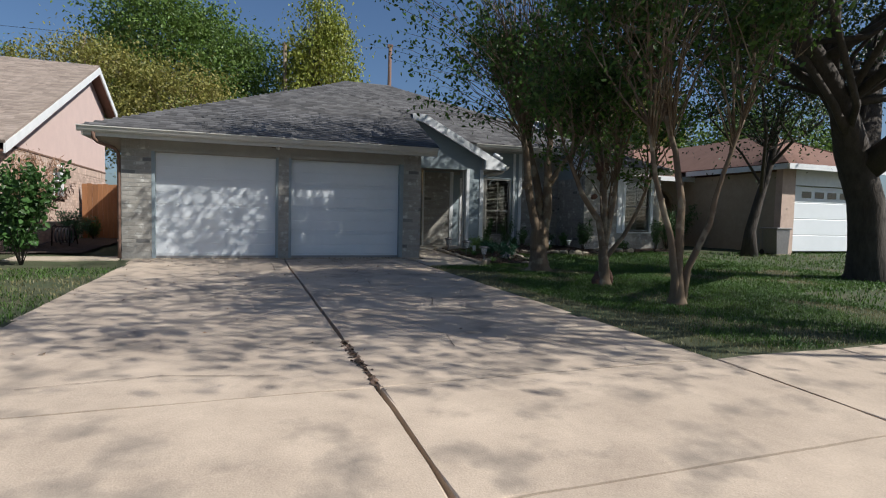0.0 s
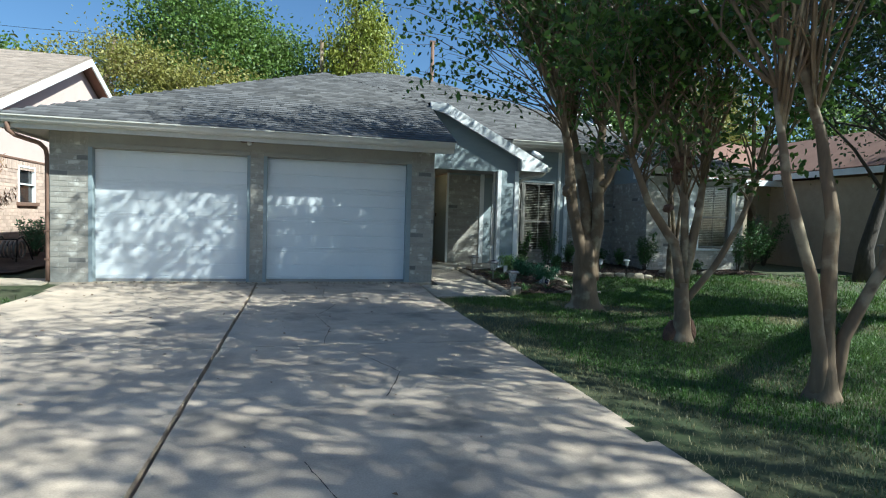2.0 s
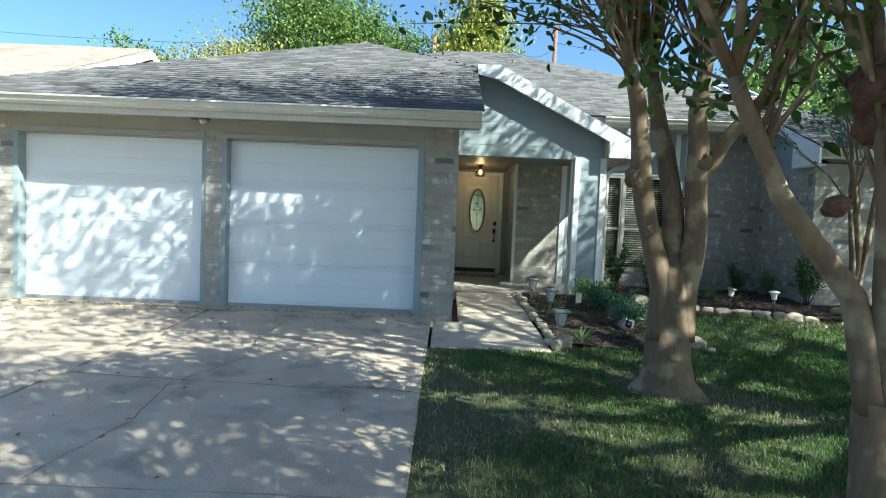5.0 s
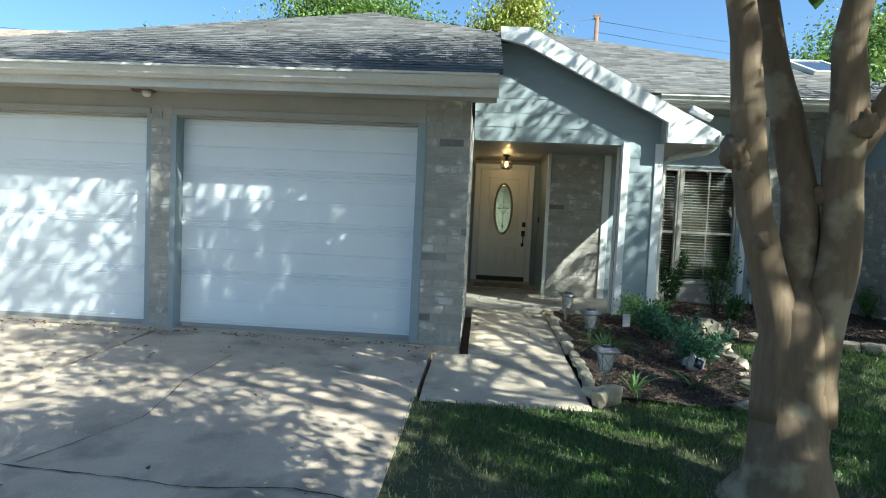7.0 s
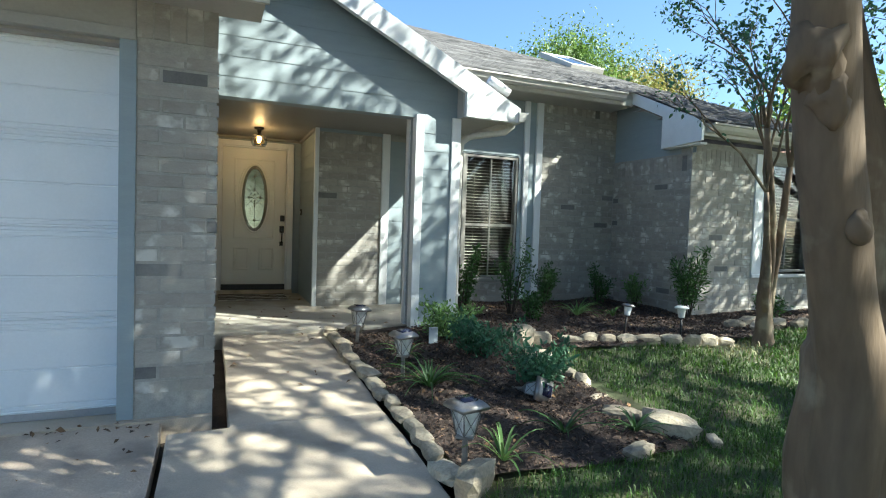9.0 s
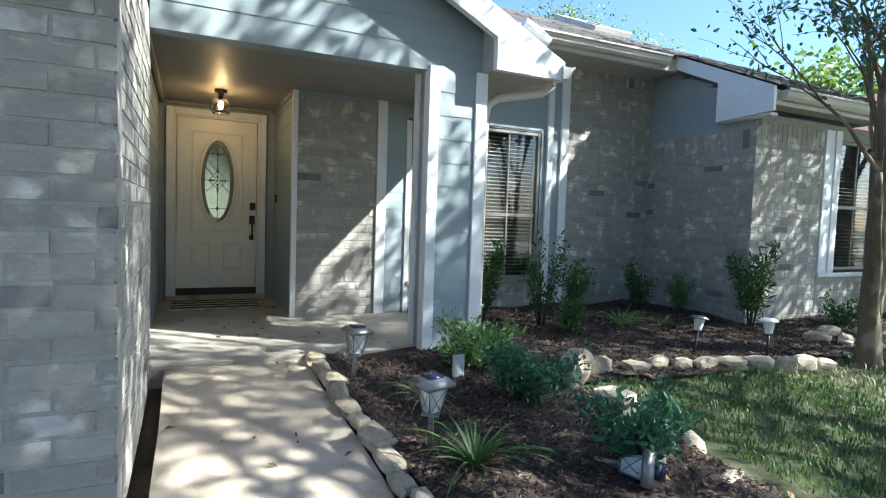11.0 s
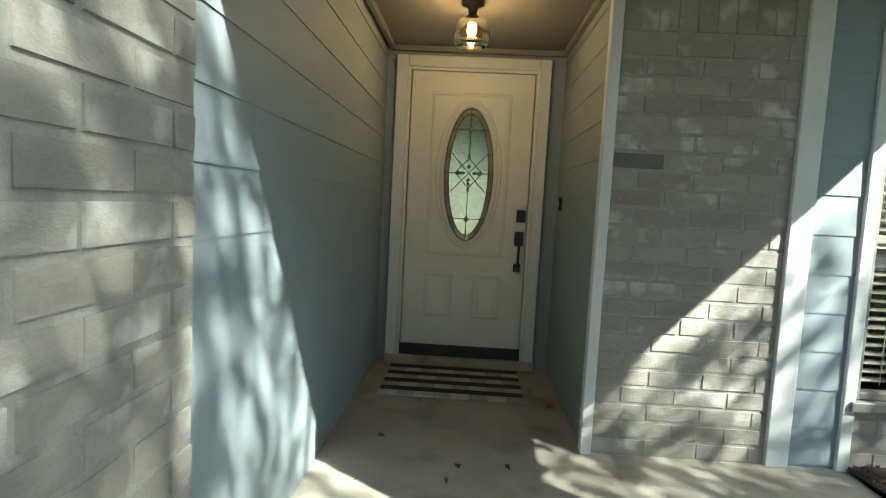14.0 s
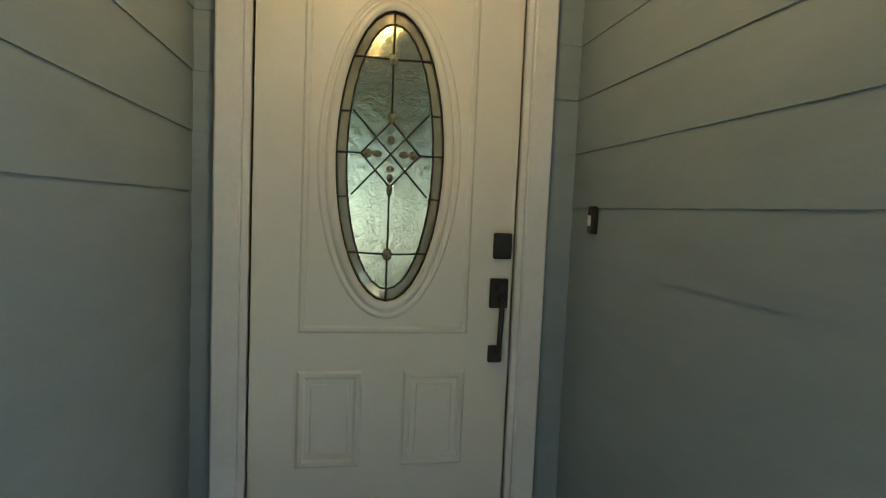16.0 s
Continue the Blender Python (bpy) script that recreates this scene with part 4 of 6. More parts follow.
def crown_tree(name, label, trunk, radii, centre, size, clumps, leaves, leaf, leaf_mat, bark, seed, clump=0.9, hollow=0.5, droop=0.4, category="tree", squash=0.75, pointed=0.0):
    """A trunk whose limbs reach out to many clumps of leaves set unevenly through a crown."""
    rng, nrng = random.Random(seed), np.random.default_rng(seed)
    base = Vector(trunk[0])
    root = thing(name, label, category, at=base)
    bm = bmesh.new()
    line = [Vector(p) - base for p in trunk]
    tube(bm, line, radii, 12, 0.2, seed, flute=0.05)
    c = Vector(centre) - base
    spots, limbs, forks = [], bmesh.new(), []
    for k in range(clumps):
        d = Vector((rng.gauss(0, 1), rng.gauss(0, 1), rng.gauss(0, 1))).normalized()
        r = hollow + (1 - hollow) * rng.random() ** 0.6
        p = Vector((d.x * size[0], d.y * size[1], d.z * size[2])) * r
        if pointed:
            f = 1 - pointed * max(0.0, (p.z / size[2] + 1) / 2)
            p.x, p.y = p.x * f, p.y * f
        p += c
        # limbs leave the trunk at its upper length; most clumps hang on a twig of the limb before
        if k % 6 == 0 or not forks:
            i = rng.randrange(max(1, len(line) // 2), len(line) - 1)
            f = rng.random()
            a = line[i].lerp(line[i + 1], f)
            r0 = min(0.09, radii[i + 1] * rng.uniform(0.35, 0.6))
        else:
            a, r0 = min(forks, key=lambda e: (e[0] - p).length)
        bend = (p - a).length * 0.12
        m1 = a.lerp(p, 0.3) + Vector((rng.gauss(0, bend), rng.gauss(0, bend), rng.gauss(0.05, bend * 0.7)))
        m2 = a.lerp(p, 0.65) + Vector((rng.gauss(0, bend), rng.gauss(0, bend), rng.gauss(0.05, bend * 0.7)))
        tube(limbs, [a, m1, m2, p], [r0, r0 * 0.8, r0 * 0.55, r0 * 0.15], 6)
        if r0 > 0.03:
            forks += [(m1, r0 * 0.5), (m2, r0 * 0.4)]
        n = int(leaves * rng.uniform(0.5, 1.5))
        s = clump * rng.uniform(0.6, 1.4)
        q = nrng.normal(size=(n, 3)) * (s, s, s * squash) * 0.5
        spots.append(q + np.array(p))
    part("trunk", bm, bark, root)
    part("limbs", limbs, bark, root)["kind"] = "stuff"
    leaf_cloud("crown", np.concatenate(spots), leaf, leaf_mat, root, nrng, droop)["kind"] = "stuff"
    return root


# big oak beyond the lawn
oak = crown_tree("oak_tree", "massive old oak with a leaning dark trunk on the lawn", [gp(14.0, -5.4, -0.1), gp(13.9, -5.4, 0.15), gp(13.75, -5.4, 0.7), gp(13.6, -5.4, 1.6), gp(13.1, -5.4, 2.6), gp(12.4, -5.6, 3.5), gp(11.4, -5.8, 4.2), gp(10.0, -6.2, 4.7)],
                 [0.72, 0.46, 0.36, 0.33, 0.29, 0.21, 0.15, 0.09], (12.7, -5.2, 6.9), (7.0, 6.1, 2.6), 245, 175, 0.10, LEAF_OAK, BARK_DARK, 15, clump=0.8, hollow=0.2)
limb = bmesh.new()
tube(limb, [(-0.7, 0, 2.2), (-0.1, 0.3, 3.2), (0.6, 0.7, 4.4), (1.4, 1.2, 6.0)], [0.33, 0.27, 0.2, 0.1], 12, 0.15, 4)
tube(limb, [(-0.6, 0, 2.3), (-0.8, -1.6, 3.4), (-1.4, -3.4, 4.6), (-2.4, -5.0, 5.4)], [0.28, 0.2, 0.15, 0.08], 10, 0.15, 5)
part("limb", limb, BARK_DARK, oak)
crown_tree("oak_tree", "spreading oak beside the street whose shade falls on the pavement", [gp(14.5, -12.6, -0.1), gp(14.4, -12.6, 1.0), gp(14.0, -12.6, 2.6), gp(13.0, -12.4, 4.2), gp(11.5, -12.3, 5.4)], [0.5, 0.36, 0.3, 0.22, 0.1], (10.8, -11.0, 6.9), (5.4, 3.1, 1.8), 90, 200, 0.11, LEAF_OAK, BARK_DARK, 16, clump=0.85, hollow=0.2)
crown_tree("shade_tree", "dark leaning tree on the neighbouring lawn", [gp(16.9, 0.2, -0.05), gp(16.9, 0.2, 0.8), gp(17.1, 0.1, 1.8), gp(17.4, 0.0, 3.0), gp(17.5, -0.2, 4.6)], [0.26, 0.17, 0.14, 0.11, 0.05], (16.8, -0.6, 5.7), (3.6, 3.2, 2.3), 90, 210, 0.10, LEAF_OAK, BARK_DARK, 17, clump=1.3, hollow=0.2)
# trees behind the houses
crown_tree("shade_tree", "tall green broadleaf tree behind the roofs", [(-4.5, 31, 0), (-4.5, 31, 5), (-4.3, 31, 9), (-4, 31, 14)], [0.45, 0.35, 0.25, 0.1], (-3.8, 31, 11.6), (4.6, 3.5, 5.4), 120, 260, 0.24, LEAF_FAR, BARK_DARK, 21, clump=1.9)
crown_tree("shade_tree", "green broadleaf tree behind the garage roof", [(1.0, 33, 0), (1.0, 33, 5), (1.1, 33, 11)], [0.4, 0.3, 0.1], (0.8, 33, 10.5), (3.0, 3.0, 4.2), 70, 260, 0.24, LEAF_FAR, BARK_DARK, 22, clump=1.7)
crown_tree("autumn_tree", "thin yellowing tree with bare twigs behind the houses", [(-8, 25, 0), (-8, 25, 4), (-7.6, 25, 8), (-7, 25, 11)], [0.3, 0.25, 0.15, 0.06], (-7.4, 25, 7.8), (4.6, 3.0, 4.0), 110, 170, 0.18, LEAF_YELLOW, BARK, 23, clump=1.5)
crown_tree("autumn_tree", "small yellow-green tree behind the garage roof", [(-2.0, 24, 0), (-2.0, 24, 4), (-1.8, 24, 7)], [0.25, 0.2, 0.08], (-2.0, 24, 6.6), (3.4, 2.5, 3.0), 80, 170, 0.18, LEAF_YELLOW, BARK, 24, clump=1.3)
crown_tree("autumn_tree", "distant sparse tree past the neighbouring roof", [(-18, 34, 0), (-18, 34, 6), (-17.5, 34, 12)], [0.3, 0.2, 0.06], (-17.6, 34, 9.0), (5.0, 3.0, 5.2), 70, 90, 0.3, LEAF_FAR, BARK, 25, clump=1.5)
crown_tree("bald_cypress", "golden green feathery cypress behind the roof ridge", [(6.9, 30, 0), (6.9, 30, 6), (6.9, 30, 12), (6.8, 30, 16)], [0.45, 0.35, 0.2, 0.05], (7.1, 30, 11.4), (3.8, 3.2, 5.6), 110, 170, 0.24, LEAF_CYPRESS, BARK, 26, clump=1.25, droop=1.4, squash=1.3, pointed=0.55)
crown_tree("shade_tree", "green tree behind the far end of the house", [(27, 27, 0), (27, 27, 6), (27, 27, 11)], [0.4, 0.3, 0.1], (27, 27, 9.6), (3.8, 3.5, 4.0), 130, 240, 0.2, LEAF_FAR, BARK_DARK, 27, clump=1.6)
crown_tree("autumn_tree", "yellow-green tree behind the far end of the house", [(33, 27, 0), (33, 27, 6), (33, 27, 10.5)], [0.4, 0.3, 0.1], (33, 27, 8.8), (4.5, 3.5, 3.6), 130, 230, 0.2, LEAF_YELLOW, BARK, 28, clump=1.6)
crown_tree("shade_tree", "dense green tree past the neighbouring garden fence", [(19, 17, 0), (19, 17, 4), (19.2, 17, 6)], [0.3, 0.25, 0.1], (19.6, 17, 4.8), (4.0, 3.5, 2.6), 90, 150, 0.24, LEAF_FAR, BARK_DARK, 29, clump=1.5)
crown_tree("shade_tree", "green tree beyond the neighbouring driveway", [(31, 12, 0), (31, 12, 4), (31, 12, 6)], [0.4, 0.3, 0.1], (31, 12, 4.6), (5.5, 4.0, 3.0), 90, 130, 0.28, LEAF_FAR, BARK_DARK, 30, clump=1.6)
# street trees behind the walker, seen in reflections and by their shade
crown_tree("street_tree", "spreading shade tree across the street", [(2, -30, -0.4), (2, -30, 3), (2, -30, 7)], [0.4, 0.3, 0.12], (2, -30, 7.0), (7, 4, 4), 70, 120, 0.3, LEAF_OAK, BARK_DARK, 31, clump=1.9)
crown_tree("street_tree", "spreading shade tree across the street", [(16, -31, -0.4), (16, -31, 3), (16, -31, 7)], [0.4, 0.3, 0.12], (16, -31, 7.0), (7, 4, 4), 70, 120, 0.3, LEAF_OAK, BARK_DARK, 32, clump=1.9)

# ---- front door ----
door_1 = thing("door_1", "closed cream panelled entry door with an oval leaded window", "door", kind="structure", at=(6.36, 4.88, 0))


def oval_ring(bm, cx, cz, a, b, y0, w, h, sides=56, mat=0):
    """A rounded moulding round an ellipse, on the face y0, proud by h."""
    rings = []
    for k in range(sides):
        t = 2 * math.pi * k / sides
        c, s = math.cos(t), math.sin(t)
        rings.append([bm.verts.new((cx + (a + o) * c, y0 - e, cz + (b + o) * s)) for o, e in ((0, 0), (w * 0.25, h), (w * 0.75, h), (w, 0))])
    for k in range(sides):
        p, q = rings[k], rings[(k + 1) % sides]
        for i in range(3):
            f = bm.faces.new((p[i], p[i + 1], q[i + 1], q[i]))
            f.smooth, f.material_index = True, mat
    bmesh.ops.recalc_face_normals(bm, faces=bm.faces)


def panel_frame(bm, x0, x1, z0, z1, y0, w, h):
    """A mitred rectangular moulding on the face y0."""
    for (ax, az), (bx, bz), (ix, iz) in (((x0, z0), (x1, z0), (0, 1)), ((x1, z0), (x1, z1), (-1, 0)), ((x1, z1), (x0, z1), (0, -1)), ((x0, z1), (x0, z0), (1, 0))):
        d = Vector((bx - ax, 0, bz - az)).normalized()
        inn = Vector((ix, 0, iz))
        a, b = Vector((ax, y0, az)), Vector((bx, y0, bz))
        va = [bm.verts.new(a + (inn + d) * o - Vector((0, e, 0))) for o, e in ((0, 0), (w * 0.3, h), (w * 0.7, h), (w, 0))]
        vb = [bm.verts.new(b + (inn - d) * o - Vector((0, e, 0))) for o, e in ((0, 0), (w * 0.3, h), (w * 0.7, h), (w, 0))]
        for i in range(3):
            bm.faces.new((va[i], vb[i], vb[i + 1], va[i + 1]))
    bmesh.ops.recalc_face_normals(bm, faces=bm.faces)


OA, OB, OZ = 0.182, 0.487, 1.487
bm = bmesh.new()
angles = sorted([2 * math.pi * k / 48 for k in range(48)] + [math.atan2(h, w) % (2 * math.pi) for w in (-0.448, 0.448) for h in (2.225 - OZ, 0.205 - OZ)])
n = len(angles)
edge = [(OA * math.cos(t), OZ + OB * math.sin(t)) for t in angles]
rect = []
for t in angles:
    c, s = math.cos(t), math.sin(t)
    f = 1 / max(abs(c) / 0.448, abs(s) / (2.225 - OZ if s > 0 else OZ - 0.205))
    rect.append((c * f, OZ + s * f))
for y, flip in ((0.0, 1), (0.045, 0)):
    inner, outer = [bm.verts.new((x, y, z)) for x, z in edge], [bm.verts.new((x, y, z)) for x, z in rect]
    for k in range(n):
        q = (inner[k], outer[k], outer[(k + 1) % n], inner[(k + 1) % n])
        bm.faces.new(q if flip else q[::-1])
bmesh.ops.recalc_face_normals(bm, faces=bm.faces)
leafdoor = part("door_leaf", bm, DOOR_CREAM, door_1)
bm = boxes((-0.448, -0.444, 0.0, 0.045, 0.205, 2.225), (0.444, 0.448, 0.0, 0.045, 0.205, 2.225), (-0.448, 0.448, 0.004, 0.045, 2.222, 2.226))
part("door_edge", bm, DOOR_CREAM, door_1)
bm = bmesh.new()
oval_ring(bm, 0, OZ, OA, OB, 0.0, 0.035, 0.012)
oval_ring(bm, 0, OZ, OA + 0.042, OB + 0.042, 0.0, 0.018, 0.006)
part("oval_moulding", bm, DOOR_CREAM, door_1, "cream oval moulding round the glass")
for x0, x1 in ((-0.29, -0.07), (0.07, 0.29)):
    bm = bmesh.new()
    panel_frame(bm, x0, x1, 0.42, 0.76, 0.0, 0.03, 0.007)
    box(bm, x0 + 0.045, x1 - 0.045, -0.005, 0.002, 0.465, 0.715, 0.004)
    part("lower_panel", bm, DOOR_CREAM, door_1)
bm = bmesh.new()
panel_frame(bm, -0.29, 0.29, 0.89, 2.08, 0.0, 0.026, 0.006)
part("upper_panel", bm, DOOR_CREAM, door_1)


def ellipse_plate(a, b, y, cz, sides=48, inner=None):
    bm = bmesh.new()
    vs = [bm.verts.new((a * math.cos(2 * math.pi * k / sides), y, cz + b * math.sin(2 * math.pi * k / sides))) for k in range(sides)]
    if inner is None:
        bm.faces.new(vs)
    else:
        ia, ib, iy = inner
        ws = [bm.verts.new((ia * math.cos(2 * math.pi * k / sides), iy, cz + ib * math.sin(2 * math.pi * k / sides))) for k in range(sides)]
        for k in range(sides):
            bm.faces.new((vs[k], vs[(k + 1) % sides], ws[(k + 1) % sides], ws[k]))
    bmesh.ops.recalc_face_normals(bm, faces=bm.faces)
    for f in bm.faces:
        if f.normal.y > 0:
            f.normal_flip()
    return bm


glass = part("oval_glass", ellipse_plate(0.146, 0.445, 0.012, OZ), LEADED, door_1, "rippled privacy glass")
part("glass_border", ellipse_plate(OA, OB, 0.016, OZ, inner=(0.146, 0.445, 0.010)), BEVEL_GLASS, door_1, "bevelled clear glass border")


def came(pts, r=0.0032):
    bm = bmesh.new()
    for a, b in zip(pts, pts[1:]):
        tube(bm, [(a[0], 0.009, a[1] + OZ), (b[0], 0.009, b[1] + OZ)], [r, r], 6)
    return bm


def on_oval(a, b, deg):
    return (a * math.cos(radians(deg)), b * math.sin(radians(deg)))


cames = [[on_oval(0.146, 0.445, d) for d in range(0, 361, 10)], [on_oval(OA - 0.002, OB - 0.002, d) for d in range(0, 361, 10)],
         [(0, OB), (0, 0.13)], [(0, -0.10), (0, -OB)],
         [on_oval(OA, OB, 43), (0.0, 0.33), on_oval(OA, OB, 137)], [on_oval(OA, OB, -41), (0.0, -0.325), on_oval(OA, OB, -139)],
         [(-0.128, 0.155), (0.128, -0.125)], [(0.128, 0.155), (-0.128, -0.125)],
         [(-0.10, 0.015), (0, 0.125), (0.10, 0.015), (0, -0.095), (-0.10, 0.015)], [(-OA, 0.015), (-0.10, 0.015)], [(OA, 0.015), (0.10, 0.015)],
         [on_oval(OA, OB, 18), on_oval(0.146, 0.445, 20)], [on_oval(OA, OB, 162), on_oval(0.146, 0.445, 160)], [on_oval(OA, OB, -16), on_oval(0.146, 0.445, -17)], [on_oval(OA, OB, 196), on_oval(0.146, 0.445, 197)]]
for pts in cames:
    part("lead_came", came(pts), LEAD, glass)


def jewel(x, z, a, b):
    bm = bmesh.new()
    c = bm.verts.new((x, -0.002, z + OZ))
    ring = [bm.verts.new((x + a * math.cos(t * math.pi / 4), 0.010, z + OZ + b * math.sin(t * math.pi / 4))) for t in range(8)]
    for k in range(8):
        bm.faces.new((c, ring[(k + 1) % 8], ring[k]))
    bmesh.ops.recalc_face_normals(bm, faces=bm.faces)
    return bm


for x, z, a, b in ((0, 0.33, 0.018, 0.022), (0, -0.325, 0.018, 0.022), (0, 0.135, 0.012, 0.024), (0, -0.035, 0.014, 0.012), (0, -0.065, 0.011, 0.016), (0, -0.105, 0.011, 0.024), (0.045, 0.015, 0.018, 0.012), (-0.045, 0.015, 0.018, 0.012), (0.078, 0.015, 0.016, 0.016), (-0.078, 0.015, 0.016, 0.016), (0, 0.062, 0.012, 0.016)):
    part("jewel", jewel(x, z, a, b), BEVEL_GLASS, glass)
part("deadbolt", boxes((0.37, 0.435, -0.02, 0.0, 1.16, 1.25, 0.004)), BLACK, door_1, "matte black square deadbolt plate")
handle = part("handle_set", boxes((0.365, 0.43, -0.014, 0.0, 0.985, 1.09, 0.003), (0.368, 0.418, -0.014, 0.0, 0.79, 0.85, 0.003)), BLACK, door_1, "matte black door handle set")
bm = bmesh.new()
tube(bm, [(0.40, -0.012, 1.02), (0.40, -0.05, 1.01), (0.398, -0.055, 0.98), (0.395, -0.055, 0.86), (0.394, -0.05, 0.83), (0.394, -0.012, 0.82)], [0.010, 0.010, 0.010, 0.010, 0.010, 0.010], 8)
part("grip", bm, BLACK, handle)
bm = bmesh.new()
tube(bm, [(0.40, -0.012, 1.06), (0.40, -0.035, 1.065)], [0.016, 0.014], 12)
part("thumb_latch", bm, BLACK, handle)
part("door_sweep", boxes((-0.455, 0.455, -0.02, 0.06, 0.12, 0.205, 0.004)), BLACK, door_1, "black rubber door sweep and threshold")
frame_door = structure("trim_entry_door", boxes((5.80, 5.885, 4.845, 4.90, 0.06, 2.33, 0.006), (6.835, 6.915, 4.845, 4.90, 0.06, 2.33, 0.006), (5.885, 6.835, 4.847, 4.90, 2.25, 2.33, 0.006),
                                               (5.885, 5.908, 4.862, 4.94, 0.12, 2.25, 0.003), (6.812, 6.835, 4.862, 4.94, 0.12, 2.25, 0.003), (5.908, 6.812, 4.864, 4.94, 2.229, 2.25, 0.003)), TRIM, "white painted entry door casing", "trim")
structure("door_step", boxes((5.80, 6.92, 4.82, 4.96, 0.04, 0.12, 0.006)), WALKWAY, "concrete step under the entry door", "step")
structure("wall_hall", boxes((5.72, 7.2, 6.2, 6.3, 0, 2.46), (5.72, 7.06, 4.98, 6.2, 2.42, 2.46), (5.72, 7.06, 4.98, 6.2, 0.0, 0.05)), TAUPE, "plain inner wall behind the entry door")

mat = thing("door_mat", "black and white striped woven door mat on the porch floor", "door mat", at=(6.33, 4.44, 0.06))
stripes = 8
for k in range(stripes):
    y0 = -0.32 + 0.64 * k / stripes
    if k % 2:
        part("stripe", boxes((-0.46, 0.46, y0, y0 + 0.0795, 0.001, 0.013, 0.002)), MAT_BLACK, mat, "black woven stripe")
    else:
        for j in range(8):
            x0 = -0.46 + 0.115 * j
            part("stripe", boxes((x0, x0 + 0.1145, y0, y0 + 0.0795, 0.001, 0.013, 0.002)), MAT_GREY if (j + k // 2) % 2 else MAT_WHITE, mat)

bell = thing("doorbell", "small black doorbell button on the siding", "doorbell", at=(7.015, 4.70, 1.31))
part("plate", boxes((-0.012, 0.012, -0.018, 0.018, -0.045, 0.045, 0.004)), BLACK, bell)
part("button", boxes((-0.016, -0.008, -0.009, 0.009, -0.02, 0.015, 0.002)), TRIM, bell, "pale push button")

# porch ceiling lamp
lamp = thing("porch_lamp", "lit flush ceiling lamp with an amber glass globe", "ceiling lamp", at=(6.34, 3.95, 2.40))
bm = bmesh.new()
lathe(bm, [(0.001, 0), (0.062, 0), (0.062, -0.022), (0.03, -0.03), (0.022, -0.075), (0.034, -0.08), (0.034, -0.1), (0.001, -0.1)], 24)
part("canopy", bm, BLACK, lamp, "black metal canopy and socket")
bm = bmesh.new()
lathe(bm, [(0.04, -0.085), (0.075, -0.105), (0.098, -0.145), (0.105, -0.18), (0.10, -0.215), (0.082, -0.245), (0.079, -0.243), (0.097, -0.213), (0.102, -0.18), (0.095, -0.147), (0.072, -0.108), (0.037, -0.088)], 28)
globe = part("globe", bm, AMBER, lamp, "amber glass globe")
globe.visible_shadow = False
bm = bmesh.new()
lathe(bm, [(0.001, -0.1), (0.016, -0.1), (0.024, -0.13), (0.026, -0.16), (0.018, -0.19), (0.001, -0.2)], 16)
bulb = part("bulb", bm, LAMP_GLOW, lamp, "glowing filament bulb")
bulb.visible_shadow = False
glow = new("porch_light", bpy.data.lights.new("porch_light", "POINT"))
glow.data.energy, glow.data.color, glow.data.shadow_soft_size = 0.13, (1.0, 0.55, 0.22), 0.03
glow.location = (6.34, 3.95, 2.24)

# garage flood lamp under the eave
flood = thing("eave_lamp", "small bronze eave lamp with a pale lens", "wall lamp", at=(2.43, -0.15, 2.44))
part("housing", boxes((-0.12, 0.10, -0.10, 0.0, -0.03, 0.02, 0.008)), POLE_WOOD, flood, "bronze housing")
bm = bmesh.new()
lathe(bm, [(0.001, -0.085), (0.03, -0.08), (0.045, -0.055), (0.045, -0.03), (0.001, -0.03)], 16, (0.03, -0.06, 0))
part("lens", bm, RIPPLE, flood, "frosted lens")


